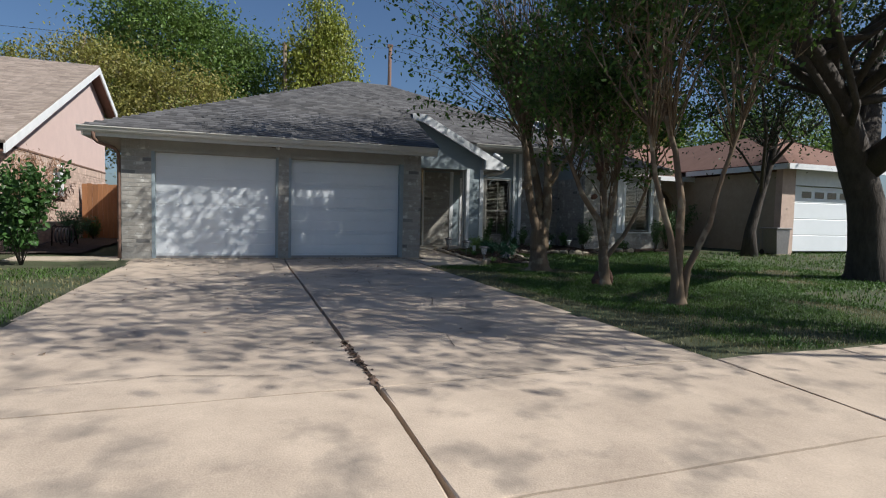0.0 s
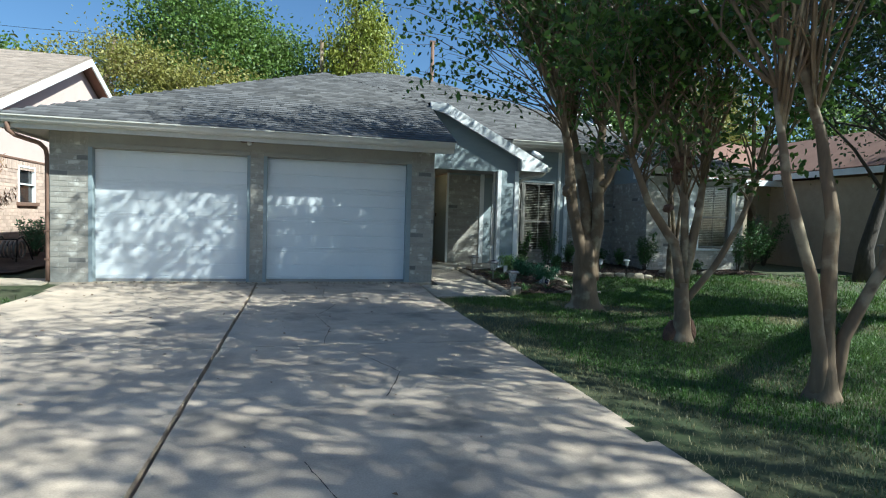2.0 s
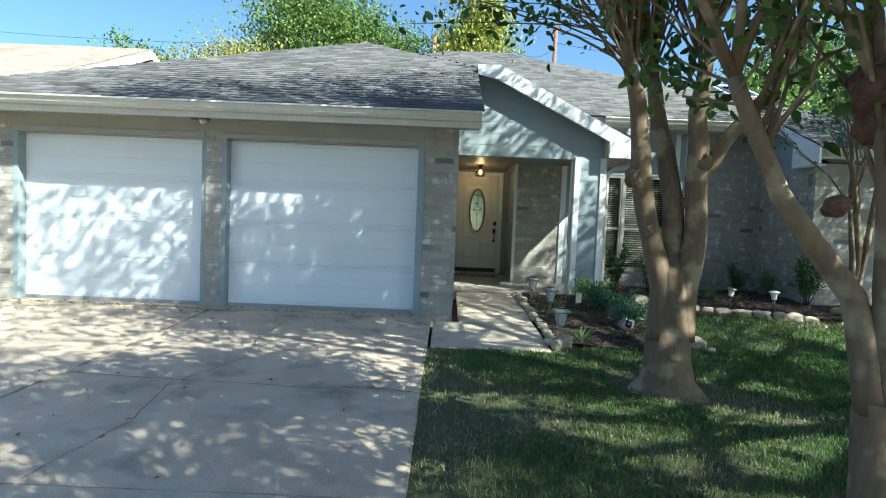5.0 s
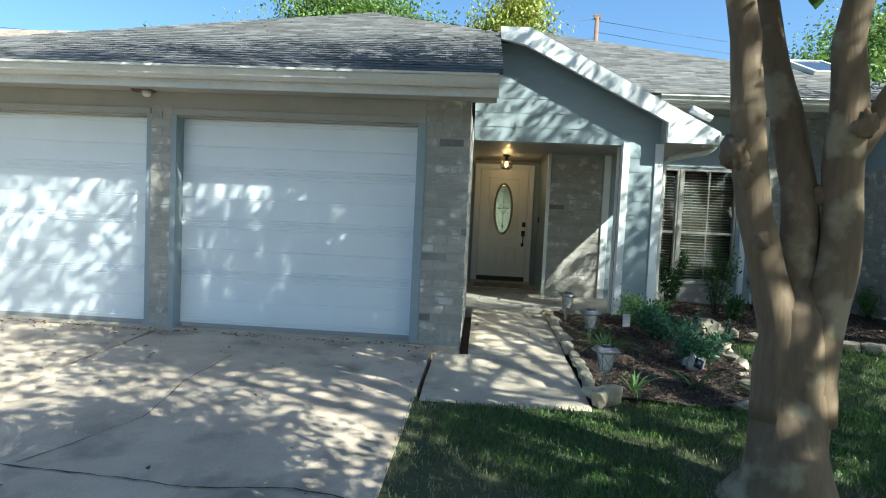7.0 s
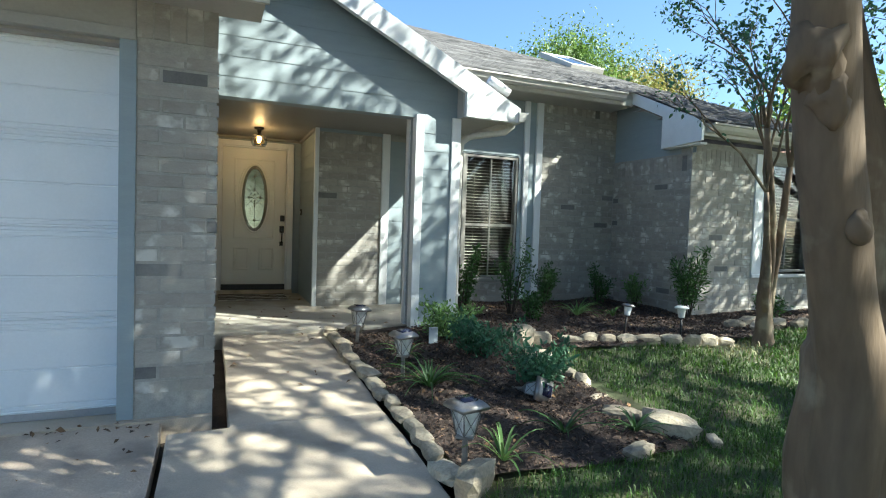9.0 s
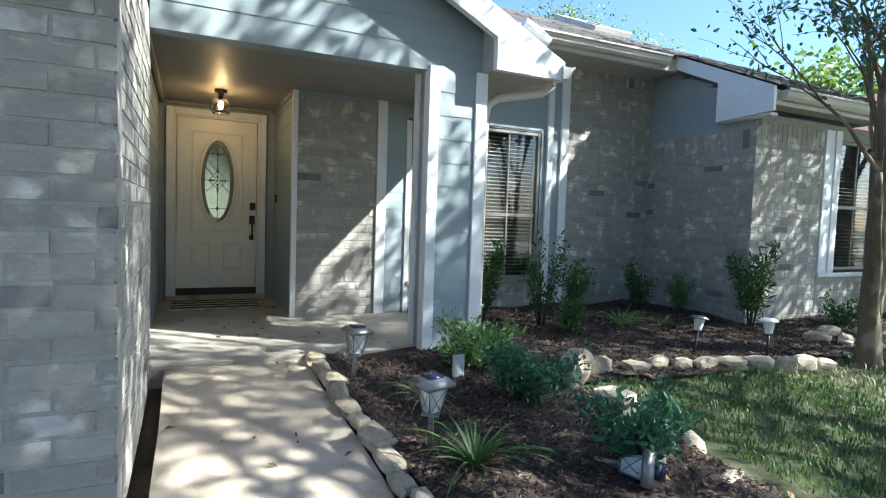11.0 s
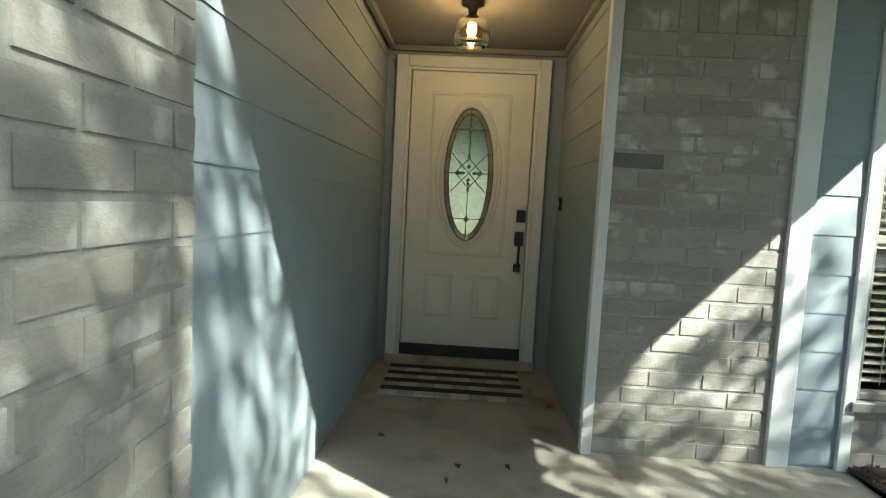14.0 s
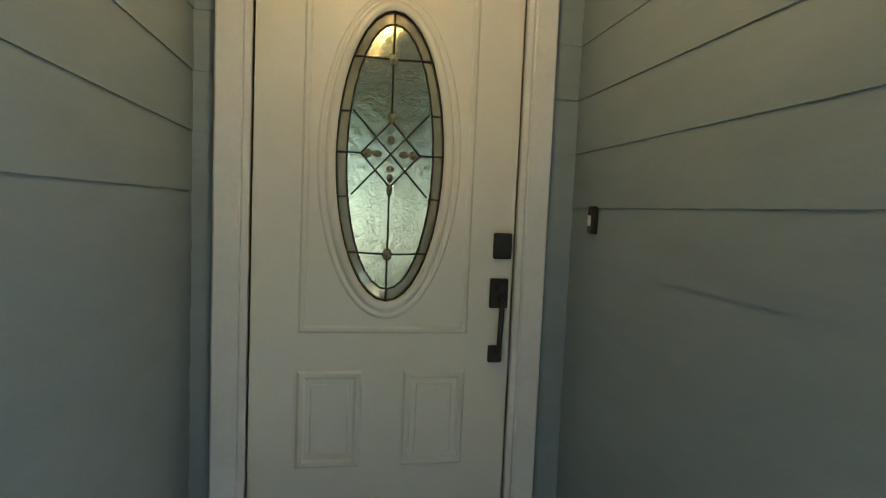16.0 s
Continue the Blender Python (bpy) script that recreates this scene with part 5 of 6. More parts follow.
# ---- windows ----
def double_hung(name, x0, x1, y, z0, z1, rail, label, muntin=True, blinds=True):
    win = thing(name, label, "window", kind="structure", at=(0, 0, 0))
    w = 0.035
    fr = part("window_frame", boxes((x0, x0 + w, y - 0.01, y + 0.07, z0, z1, 0.003), (x1 - w, x1, y - 0.01, y + 0.07, z0, z1, 0.003), (x0 + w, x1 - w, y - 0.008, y + 0.07, z1 - w, z1, 0.003), (x0 + w, x1 - w, y - 0.008, y + 0.07, z0, z0 + w, 0.003)), WINDOW_METAL, win, "pale metal frame")
    part("meeting_rail", boxes((x0 + w, x1 - w, y + 0.005, y + 0.05, rail - 0.02, rail + 0.02, 0.003)), WINDOW_METAL, win)
    if muntin:
        xm = (x0 + x1) / 2
        part("muntin", boxes((xm - 0.01, xm + 0.01, y + 0.01, y + 0.035, z0 + w, rail - 0.02, 0.002), (xm - 0.01, xm + 0.01, y + 0.01, y + 0.035, rail + 0.02, z1 - w, 0.002)), WINDOW_METAL, win)
    for a, b in ((z0 + w, rail - 0.02), (rail + 0.02, z1 - w)):
        p = part("pane", boxes((x0 + w, x1 - w, y + 0.02, y + 0.024, a, b)), GLASS, win)
        p.visible_shadow = False
    if blinds:
        bl = thing("window_blind", "half-open pale slatted blind behind the window", "blind", "window blinds", at=((x0 + x1) / 2, y + 0.11, 0))
        k, z = 0, z1 - 0.08
        half = (x1 - x0) / 2 - 0.04
        me = None
        while z > z0 + 0.05:
            if me is None:
                bm = bmesh.new()
                box(bm, -half, half, -0.022, 0.022, -0.0012, 0.0012)
                ob = part("slat", bm, BLIND, bl)
                me = ob.data
            else:
                ob = new("slat", me)
                ob.parent = bl
            ob.matrix_basis = pose(0, 0, z, 18 + 3 * math.sin(k * 1.7), 0, 0)
            z -= 0.045
            k += 1
        part("cord", boxes((-half * 0.6, -half * 0.6 + 0.004, -0.026, -0.023, z0 + 0.05, z1 - 0.05), (half * 0.6, half * 0.6 + 0.004, -0.026, -0.023, z0 + 0.05, z1 - 0.05)), BLIND, bl)
    return win


double_hung("window_1", 8.31, 9.13, 3.52, 0.42, 2.24, 1.21, "tall double-hung front window with slatted blinds")
double_hung("window_2", 9.17, 10.05, 3.52, 0.42, 2.24, 1.21, "tall double-hung front window with slatted blinds")
structure("trim_window_mullion", boxes((9.13, 9.17, 3.50, 3.6, 0.42, 2.24, 0.003), (8.28, 10.08, 3.46, 3.56, 0.37, 0.42, 0.004)), WINDOW_METAL, "pale mullion and sill of the front window", "trim")
double_hung("window_3", 13.42, 14.40, 1.96, 0.65, 2.28, 1.45, "double-hung window of the front wing")
structure("trim_wing_window", boxes((13.10, 13.19, 1.885, 1.96, 0.62, 2.38, 0.004), (13.30, 13.42, 1.885, 1.96, 0.62, 2.38, 0.004), (14.40, 14.52, 1.885, 1.96, 0.62, 2.38, 0.004), (13.19, 13.30, 1.90, 1.95, 0.62, 2.38), (13.1, 14.52, 1.87, 1.97, 0.57, 0.62, 0.004)), TRIM, "white boards beside the wing window", "trim")
structure("wall_room_back", boxes((8.2, 14.6, 5.4, 5.5, 0, 3.0), (8.2, 14.6, 3.68, 5.4, 2.6, 2.7), (8.2, 14.6, 2.1, 5.4, -0.06, 0.0), (8.1, 8.2, 3.68, 5.5, 0, 2.7)), ROOM_DIM, "plain inner walls coloured dark for the dim rooms behind the windows")


# ---- downspouts ----
def downspout(label, pts, mat, r=0.035):
    pts = [Vector(p) for p in pts]
    root = thing("downspout", label, "downspout", at=pts[-1])
    bm = bmesh.new()
    tube(bm, [p - pts[-1] for p in pts], [r] * len(pts), 10)
    part("pipe", bm, mat, root)
    p = pts[-2] - pts[-1]
    for f in (0.35, 0.8):
        strap = bmesh.new()
        q = p * f + Vector((0, 0, 0.8 * f))
        box(strap, q.x - r - 0.006, q.x + r + 0.006, q.y - r - 0.006, q.y + r + 0.006, q.z - 0.012, q.z + 0.012, 0.003)
        part("strap", strap, mat, root)
    return root


downspout("pale painted downspout curving from the porch gutter to the column", [(8.93, 1.72, 2.44), (8.93, 1.74, 2.34), (8.86, 1.78, 2.27), (8.45, 1.84, 2.19), (8.36, 1.86, 2.12), (8.345, 1.87, 2.0), (8.345, 1.87, 0.25), (8.345, 1.87, 0.05)], GUTTER)
downspout("brown downspout bending under the garage eave", [(-1.0, -0.62, 2.46), (-1.0, -0.6, 2.34), (-0.95, -0.5, 2.28), (-0.72, -0.25, 2.20), (-0.665, -0.16, 2.12), (-0.66, -0.12, 2.0), (-0.66, -0.12, 0.2), (-0.66, -0.12, -0.03)], POLE_WOOD)
cap = thing("gutter_elbow", "white plastic gutter end lying on the porch eave", "gutter end", at=(8.72, 1.84, 2.72))
bm = bmesh.new()
tube(bm, [(-0.12, -0.12, 0.10), (0.0, -0.12, 0.045), (0.14, -0.12, -0.02)], [0.05, 0.055, 0.045], 10)
part("cover", bm, TRIM, cap)

# ---- flower bed ----
BED = ((6.98, 8.5, -1.45, 1.75), (8.30, 9.2, 0.8, 3.5), (9.2, 11.85, 0.66, 3.5), (11.85, 14.8, 1.0, 1.9))
for k, (x0, x1, y0, y1) in enumerate(BED):
    tagged(ground_sheet("flower_bed", x0, x1, y0, y1, 0.09, 0.035 + 0.003 * k, MULCH, 0.05, 3), "dark mulched flower bed with dead leaves", "flower bed", kind="structure")
tagged(ground_sheet("flower_bed", 7.02, 8.3, 1.60, 1.94, 0.08, 0.03, MULCH, 0.04, 3), "dark mulched flower bed beside the porch", "flower bed", kind="structure")
nrng = np.random.default_rng(5)


def in_bed(n):
    areas = np.array([(b[1] - b[0]) * (b[3] - b[2]) for b in BED])
    pick = nrng.choice(len(BED), n, p=areas / areas.sum())
    u = nrng.random((n, 2))
    x = np.array([BED[i][0] + (BED[i][1] - BED[i][0]) * a for i, a in zip(pick, u[:, 0])])
    y = np.array([BED[i][2] + (BED[i][3] - BED[i][2]) * a for i, a in zip(pick, u[:, 1])])
    z = np.interp(y, [g[0] for g in GROUND], [g[1] for g in GROUND]) + 0.045 + 0.05 * np.array([noise.noise((a * 1.7, b * 1.7, 3)) for a, b in zip(x, y)])
    return np.stack([x, y, z], 1)


def chips(name, centres, size, mat, flat=0.25, aspect=0.35, rng=nrng, parent=None):
    """Small bent slivers that lie about flat."""
    n = len(centres)
    a = rng.uniform(0, 2 * np.pi, n)
    d = np.stack([np.cos(a), np.sin(a), rng.normal(0, flat, n)], 1)
    s = np.stack([-np.sin(a), np.cos(a), rng.normal(0, flat, n)], 1)
    L = (size * rng.uniform(0.4, 1.5, n))[:, None]
    W = L * aspect
    up = np.array([0, 0, 1.0]) * L * 0.15
    v = np.stack([centres - d * L / 2, centres + s * W / 2 + up, centres + d * L / 2, centres - s * W / 2 + up], 1).reshape(-1, 3)
    return raw_mesh(name, v, np.arange(4 * n).reshape(-1, 4), mat, parent)


tagged(chips("mulch", in_bed(42000), 0.028, CHIP, 0.45), "dark shredded bark mulch in the flower bed", "mulch", kind="stuff")
tagged(chips("fallen_leaves", in_bed(1500), 0.034, DEAD_LEAF, 0.3, 0.6), "dry brown leaves fallen on the mulch", "leaves", kind="stuff")


def edging_stone(x, y, length, height, turn, label="pale rough limestone edging block"):
    rng = random.Random(int(x * 1000 + y * 77))
    bm = bmesh.new()
    bmesh.ops.create_icosphere(bm, subdivisions=2, radius=0.5)
    off = Vector((rng.uniform(0, 50), rng.uniform(0, 50), 0))
    for v in bm.verts:
        m = max(abs(v.co.x), abs(v.co.y), abs(v.co.z))
        q = v.co.lerp(v.co * (0.42 / m), 0.85)
        q *= 1 + 0.22 * noise.noise(v.co * 2.3 + off) + 0.1 * noise.noise(v.co * 6 + off)
        v.co = Vector((q.x * length, q.y * length * rng.uniform(0.5, 0.52), q.z * height))
    ob = link_mesh("edging_stone", bm, STONE)
    ob.matrix_world = pose(x, y, gz(y) + height * 0.25, rng.uniform(-8, 8), rng.uniform(-8, 8), turn)
    return tagged(ob, label, "stone", "edging stones of the flower bed")


rs = random.Random(77)
y = -1.45
while y < 1.95:
    L = rs.uniform(0.17, 0.30)
    edging_stone(6.925 + rs.uniform(-0.02, 0.02), y + L / 2, L * 1.16, rs.uniform(0.075, 0.115), 90 + rs.uniform(-8, 8))
    y += L
edging_stone(6.98, -1.5, 0.3, 0.22, 40, "large pale limestone corner rock")
for x, y, L, hgt, turn in ((8.62, 0.86, 0.44, 0.36, 35), (8.92, 0.98, 0.32, 0.2, 0), (8.6, 0.42, 0.36, 0.15, 110), (8.5, 0.02, 0.34, 0.13, 125), (8.55, -0.25, 0.26, 0.11, 60), (8.34, -0.95, 0.28, 0.13, 130), (8.5, -1.22, 0.42, 0.2, 140), (8.08, -1.4, 0.27, 0.09, 10), (8.66, -1.42, 0.16, 0.07, 60), (8.42, -0.6, 0.2, 0.08, 20), (7.18, 1.82, 0.24, 0.14, 30)):
    edging_stone(x, y, L, hgt, turn, "weathered tan limestone rock")
x = 9.15
while x < 10.95:
    L = rs.uniform(0.17, 0.32)
    edging_stone(x + L / 2, 0.92 - (x - 9.2) * 0.24 + rs.uniform(-0.03, 0.03), L * 1.1, rs.uniform(0.12, 0.18), rs.uniform(-22, 0))
    x += L
for x, y in ((11.84, 1.08), (12.0, 0.9), (12.3, 1.25), (12.62, 1.1), (12.95, 1.0)):
    edging_stone(x, y, 0.3, 0.2, rs.uniform(-30, 30))


# solar path lights
def square_lantern(x, y, height, tilt=(0, 0), label="square pewter solar lantern on a stake in the mulch"):
    root = thing("solar_lantern", label, "path light", "solar path lights")
    root.matrix_world = pose(x, y, gz(y) + 0.02, tilt[0], tilt[1], 12)
    lo, hi = height - 0.19, height - 0.055
    part("stake", boxes((-0.014, 0.014, -0.014, 0.014, -0.08, lo, 0.003)), PEWTER, root, "grey metal stake")
    part("base", boxes((-0.045, 0.045, -0.045, 0.045, lo - 0.015, lo, 0.003)), PEWTER, root)
    bm = bmesh.new()
    lathe(bm, [(0.046, lo), (0.076, hi)], 4)
    part("glass", bm, RIPPLE, root, "rippled glass body")
    bm = bmesh.new()
    for k in range(4):
        a, b = math.pi / 2 * k, math.pi / 2 * (k + 1)
        c, d = (math.cos(a), math.sin(a)), (math.cos(b), math.sin(b))
        for p, q, r in ((c, c, 0.004), (c, d, 0.0025), (d, c, 0.0025)):
            tube(bm, [(0.05 * p[0], 0.05 * p[1], lo), (0.08 * q[0], 0.08 * q[1], hi)], [r, r], 4)
    part("cage", bm, PEWTER, root, "crossed wire cage")
    bm = bmesh.new()
    lathe(bm, [(0.07, hi - 0.004), (0.118, hi), (0.122, hi + 0.018), (0.085, height - 0.012), (0.001, height - 0.008)], 4)
    part("cap", bm, PEWTER, root, "stepped pewter cap")
    bm = bmesh.new()
    lathe(bm, [(0.06, height - 0.014), (0.06, height), (0.001, height)], 4)
    part("solar_cell", bm, SOLAR, root, "dark solar cell")
    for p in root.children:
        p.rotation_euler = (0, 0, math.pi / 4)


def round_lantern(x, y, height, tilt, mat, label):
    root = thing("solar_lantern", label, "path light", "solar path lights")
    root.matrix_world = pose(x, y, gz(y) + 0.02, tilt[0], tilt[1], 0)
    bm = bmesh.new()
    tube(bm, [(0, 0, -0.08), (0, 0, height - 0.12)], [0.012, 0.012], 8)
    part("stake", bm, BLACK, root)
    bm = bmesh.new()
    lathe(bm, [(0.028, height - 0.13), (0.036, height - 0.12), (0.034, height - 0.11), (0.048, height - 0.03)], 16)
    part("glass", bm, RIPPLE, root, "ribbed pale shade")
    bm = bmesh.new()
    lathe(bm, [(0.05, height - 0.03), (0.075, height - 0.025), (0.078, height - 0.015), (0.05, height), (0.001, height + 0.006)], 20)
    part("cap", bm, mat, root, "round cap")


square_lantern(6.99, -1.36, 0.40)
square_lantern(7.08, 1.30, 0.38, (0, 3))
square_lantern(7.16, 0.15, 0.40, (3, -2))
square_lantern(7.95, -0.25, 0.30, (78, 24), "fallen square solar lantern lying on the mulch")
round_lantern(10.1, 1.08, 0.36, (0, 8), PEWTER, "leaning dark-capped solar path light in the mulch")
round_lantern(10.62, 0.76, 0.38, (0, -1), TRIM, "white-capped solar path light in the mulch")
tagged(link_mesh("marker_tag", boxes((7.74, 7.83, 1.09, 1.105, 0.02, 0.19, 0.003)), TRIM), "small white plant marker card in the mulch", "marker")
bm = bmesh.new()
for a in range(6):
    d = Vector((math.cos(a * 1.05), math.sin(a * 1.05), 0.25))
    n = Vector((-d.y, d.x, 0)) * 0.014
    q = [bm.verts.new(v) for v in (Vector((0, 0, 0)), d * 0.03 + n, d * 0.05 + Vector((0, 0, -0.006)), d * 0.03 - n)]
    bm.faces.new(q)
bloom = link_mesh("fallen_blossom", bm, RED_PETAL)
bloom.location = (7.52, 0.98, gz(0.98) + 0.07)
tagged(bloom, "small bright red blossom fallen on the mulch", "flower")


# shrubs
def shrub(x, y, height, width, count, leaf, mat, seed, label, droop=-0.6, wide=0.35, stems=7, name="shrub"):
    rng, nr = random.Random(seed), np.random.default_rng(seed)
    root = thing(name, label, "shrub", at=(x, y, gz(y) + 0.02))
    bm, spots = bmesh.new(), []
    for k in range(stems):
        a = rng.uniform(0, 6.28)
        r = width * rng.uniform(0.2, 1.0)
        h = height * rng.uniform(0.6, 1.05)
        pts = [Vector((0.02 * math.cos(a), 0.02 * math.sin(a), -0.03)), Vector((r * 0.35 * math.cos(a), r * 0.35 * math.sin(a), h * 0.4)), Vector((r * 0.7 * math.cos(a + 0.2), r * 0.7 * math.sin(a + 0.2), h * 0.75)), Vector((r * math.cos(a + 0.3), r * math.sin(a + 0.3), h))]
        tube(bm, pts, [0.010, 0.008, 0.005, 0.002], 5)
        for j in range(int(count * 1.4) // stems):
            f = rng.uniform(0.7, 2.99)
            i = int(f)
            spots.append(pts[i].lerp(pts[i + 1], f - i) + Vector((rng.gauss(0, 0.03), rng.gauss(0, 0.03), rng.gauss(0, 0.03))) * (1 + width))
    part("twigs", bm, BARK_DARK, root)["kind"] = "stuff"
    leaf_cloud("foliage", np.array(spots), leaf, mat, root, nr, droop, wide)["kind"] = "stuff"


def tuft(x, y, length, count, seed, label="strappy green lily tuft in the mulch"):
    rng = random.Random(seed)
    root = thing("lily_tuft", label, "plant", at=(x, y, gz(y) + 0.03))
    verts, faces = [], []
    for k in range(count):
        a = rng.uniform(0, 6.28)
        L, lean = length * rng.uniform(0.6, 1.1), rng.uniform(0.5, 1.1)
        w = 0.008
        b = len(verts)
        for i in range(6):
            t = i / 5
            r, z = L * lean * t, L * (0.9 * t - 0.75 * lean * t * t)
            ww = w * (1 - t ** 2) + 0.0008
            for s in (-1, 0, 1):
                verts.append((r * math.cos(a) - s * ww * math.sin(a), r * math.sin(a) + s * ww * math.cos(a), z + abs(s) * 0.004))
        for i in range(5):
            for s in (0, 1):
                faces.append((b + 3 * i + s, b + 3 * i + s + 1, b + 3 * i + s + 4, b + 3 * i + s + 3))
    raw_mesh("foliage", verts, faces, LEAF_LIGHT if seed in (1, 5, 6) else LEAF_SHRUB, root)["kind"] = "stuff"


shrub(8.0, 1.28, 0.37, 0.40, 1100, 0.05, LEAF_LIGHT, 41, "bright green feathery shrub at the column's foot", stems=12)
shrub(8.05, 0.58, 0.36, 0.44, 900, 0.055, LEAF_BLUE, 42, "low spreading blue-green shrub in the mulch", stems=12)
shrub(8.1, -0.32, 0.36, 0.42, 900, 0.055, LEAF_BLUE, 43, "low spreading blue-green shrub in the mulch", stems=12)
shrub(8.75, 2.55, 0.85, 0.30, 700, 0.06, LEAF_SHRUB, 44, "loose tall shrub under the front window")
shrub(9.35, 2.35, 1.05, 0.25, 500, 0.055, LEAF_SHRUB, 45, "loose tall shrub under the front window")
shrub(10.25, 2.95, 0.62, 0.22, 900, 0.05, LEAF_SHRUB, 46, "rounded dark green shrub against the brick")
shrub(11.15, 2.9, 0.6, 0.18, 500, 0.05, LEAF_SHRUB, 47, "small dark green shrub against the brick")
shrub(11.6, 2.6, 0.48, 0.16, 500, 0.05, LEAF_LIGHT, 48, "small bright green shrub against the brick")
shrub(11.75, 1.75, 1.0, 0.5, 800, 0.09, LEAF_SHRUB, 49, "leggy shrub with whorled leaves at the wing corner", wide=0.2)
shrub(9.45, 2.0, 0.32, 0.22, 350, 0.06, LEAF_SHRUB, 50, "small green shrub in the mulch")
shrub(13.0, 1.5, 0.3, 0.3, 500, 0.05, LEAF_SHRUB, 51, "low dark green shrub by the wing wall")
shrub(14.3, 1.45, 1.0, 0.4, 900, 0.05, LEAF_SHRUB, 52, "tall dark shrub by the wing window")
for x, y, L, n, s in ((7.24, -1.32, 0.38, 16, 1), (7.78, -1.1, 0.34, 14, 2), (8.24, -1.2, 0.26, 18, 3), (7.28, -0.12, 0.44, 44, 4), (10.2, 2.1, 0.42, 34, 5), (7.38, 0.72, 0.34, 16, 6), (10.7, 2.0, 0.3, 14, 7)):
    tuft(x, y, L, n, s)

# burls on the second myrtle
for x, y, z, r in ((7.48, -5.08, 0.15, 0.10), (7.66, -5.09, 0.19, 0.11)):
    bm = bmesh.new()
    bmesh.ops.create_icosphere(bm, subdivisions=3, radius=r)
    for v in bm.verts:
        v.co *= 1 + 0.35 * noise.noise(v.co * 9 + Vector((x, y, z)))
        v.co.z *= 1.7
    ob = link_mesh("bark_burl", bm, BURL, None, "", True)
    ob.matrix_world = pose(x, y, gz(y) + z - 0.1)
    tagged(ob, "dark reddish root burl at the myrtle's foot", "root burl")

# knots on the first myrtle's stems
myrtle = next(o for o in bpy.data.objects if o.name == "crape_myrtle")
for x, y, z, r in ((7.205, -2.9, 1.65, 0.066), (7.24, -2.92, 1.55, 0.05), (7.74, -2.99, 1.78, 0.05), (7.33, -2.95, 1.22, 0.03), (7.63, -2.86, 1.45, 0.035)):
    bm = bmesh.new()
    bmesh.ops.create_icosphere(bm, subdivisions=3, radius=r)
    for v in bm.verts:
        v.co *= 1 + 0.6 * noise.noise(v.co * 20 + Vector((x * 9, y, z))) + 0.35 * noise.noise(v.co * 46)
        v.co.z *= 1.35
    bmesh.ops.translate(bm, vec=Vector((x, y, z)) - myrtle.location, verts=bm.verts)
    part("knot", bm, BARK, myrtle, "knobbly pruning knot", True)

# brown pruning knuckles on the second myrtle's stems
knotted = next(o for o in bpy.data.objects if o.name == "crape_myrtle.001")
for x, y, z, r in ((7.45, -5.13, 1.86, 0.10), (7.47, -5.1, 1.70, 0.07), (7.33, -5.1, 1.36, 0.05), (7.7, -5.12, 1.42, 0.045)):
    bm = bmesh.new()
    bmesh.ops.create_icosphere(bm, subdivisions=3, radius=r)
    for v in bm.verts:
        v.co *= 1 + 0.5 * noise.noise(v.co * 14 + Vector((x * 9, y, z))) + 0.25 * noise.noise(v.co * 38)
    bmesh.ops.translate(bm, vec=Vector((x, y, z)) - knotted.location, verts=bm.verts)
    part("knot", bm, BURL, knotted, "reddish brown pruning knuckle", True)

# ---- neighbouring house beside the driveway ----
house_left = thing("house", "pink stucco and pale brick neighbouring house with a brown roof", "house", at=(-3.1, 5, 0))


def local(bm, dx, dy, dz=0):
    bmesh.ops.translate(bm, vec=(-dx, -dy, -dz), verts=bm.verts)
    return bm


bm = bmesh.new()
WN0, WN1, WNZ0, WNZ1 = 4.62, 5.48, 1.30, 2.17
for y0, y1, z0, z1 in ((0.8, WN0, -0.15, 2.3), (WN1, 10.6, -0.15, 2.3), (WN0, WN1, -0.15, WNZ0), (WN0, WN1, WNZ1, 2.3)):
    box(bm, -3.28, -3.1, y0, y1, z0, z1)
part("wall", local(bm, -3.1, 5), PALE_BRICK, house_left, "pale pink brick lower wall")
bm = bmesh.new()
prism(bm, [(0.8, 2.3), (10.6, 2.3), (10.6, 4.5), (8.3, 5.45), (1.1, 2.45)], "x", -3.28, -3.1)
part("wall", local(bm, -3.1, 5), PINK_STUCCO, house_left, "smooth pink stucco gable")
for b in ((-12, -3.28, 10.4, 10.6, -0.15, 4.5), (-12, -3.28, 0.8, 1.0, -0.15, 2.5)):
    part("wall", local(boxes(b), -3.1, 5), PINK_STUCCO, house_left)
soldiers = bmesh.new()
y = 0.9
while y < 10.55:
    box(soldiers, -3.1, -3.088, y, y + 0.072, 2.06, 2.27)
    y += 0.085
part("soldier_course", local(soldiers, -3.1, 5), PALE_BRICK, house_left)["kind"] = "stuff"
part("band", local(boxes((-3.1, -3.07, 0.8, 10.6, 2.28, 2.33, 0.004)), -3.1, 5), POLE_WOOD, house_left, "dark band between brick and stucco")
courses = bmesh.new()
rb = random.Random(8)
for r in range(26):
    z = -0.1 + r * 0.083
    y = 0.85 - (0.1 if r % 2 else 0)
    while y < 10.5:
        w = 0.2
        if y > 0.82 and not (y + w > WN0 - 0.05 and y < WN1 + 0.05 and z + 0.08 > WNZ0 - 0.1 and z < WNZ1 + 0.05):
            box(courses, -3.105, -3.094 + rb.uniform(0, 0.003), y, y + w - 0.012, z, z + 0.07)
        y += w
part("bricks", local(courses, -3.1, 5), PALE_BRICK, house_left)["kind"] = "stuff"
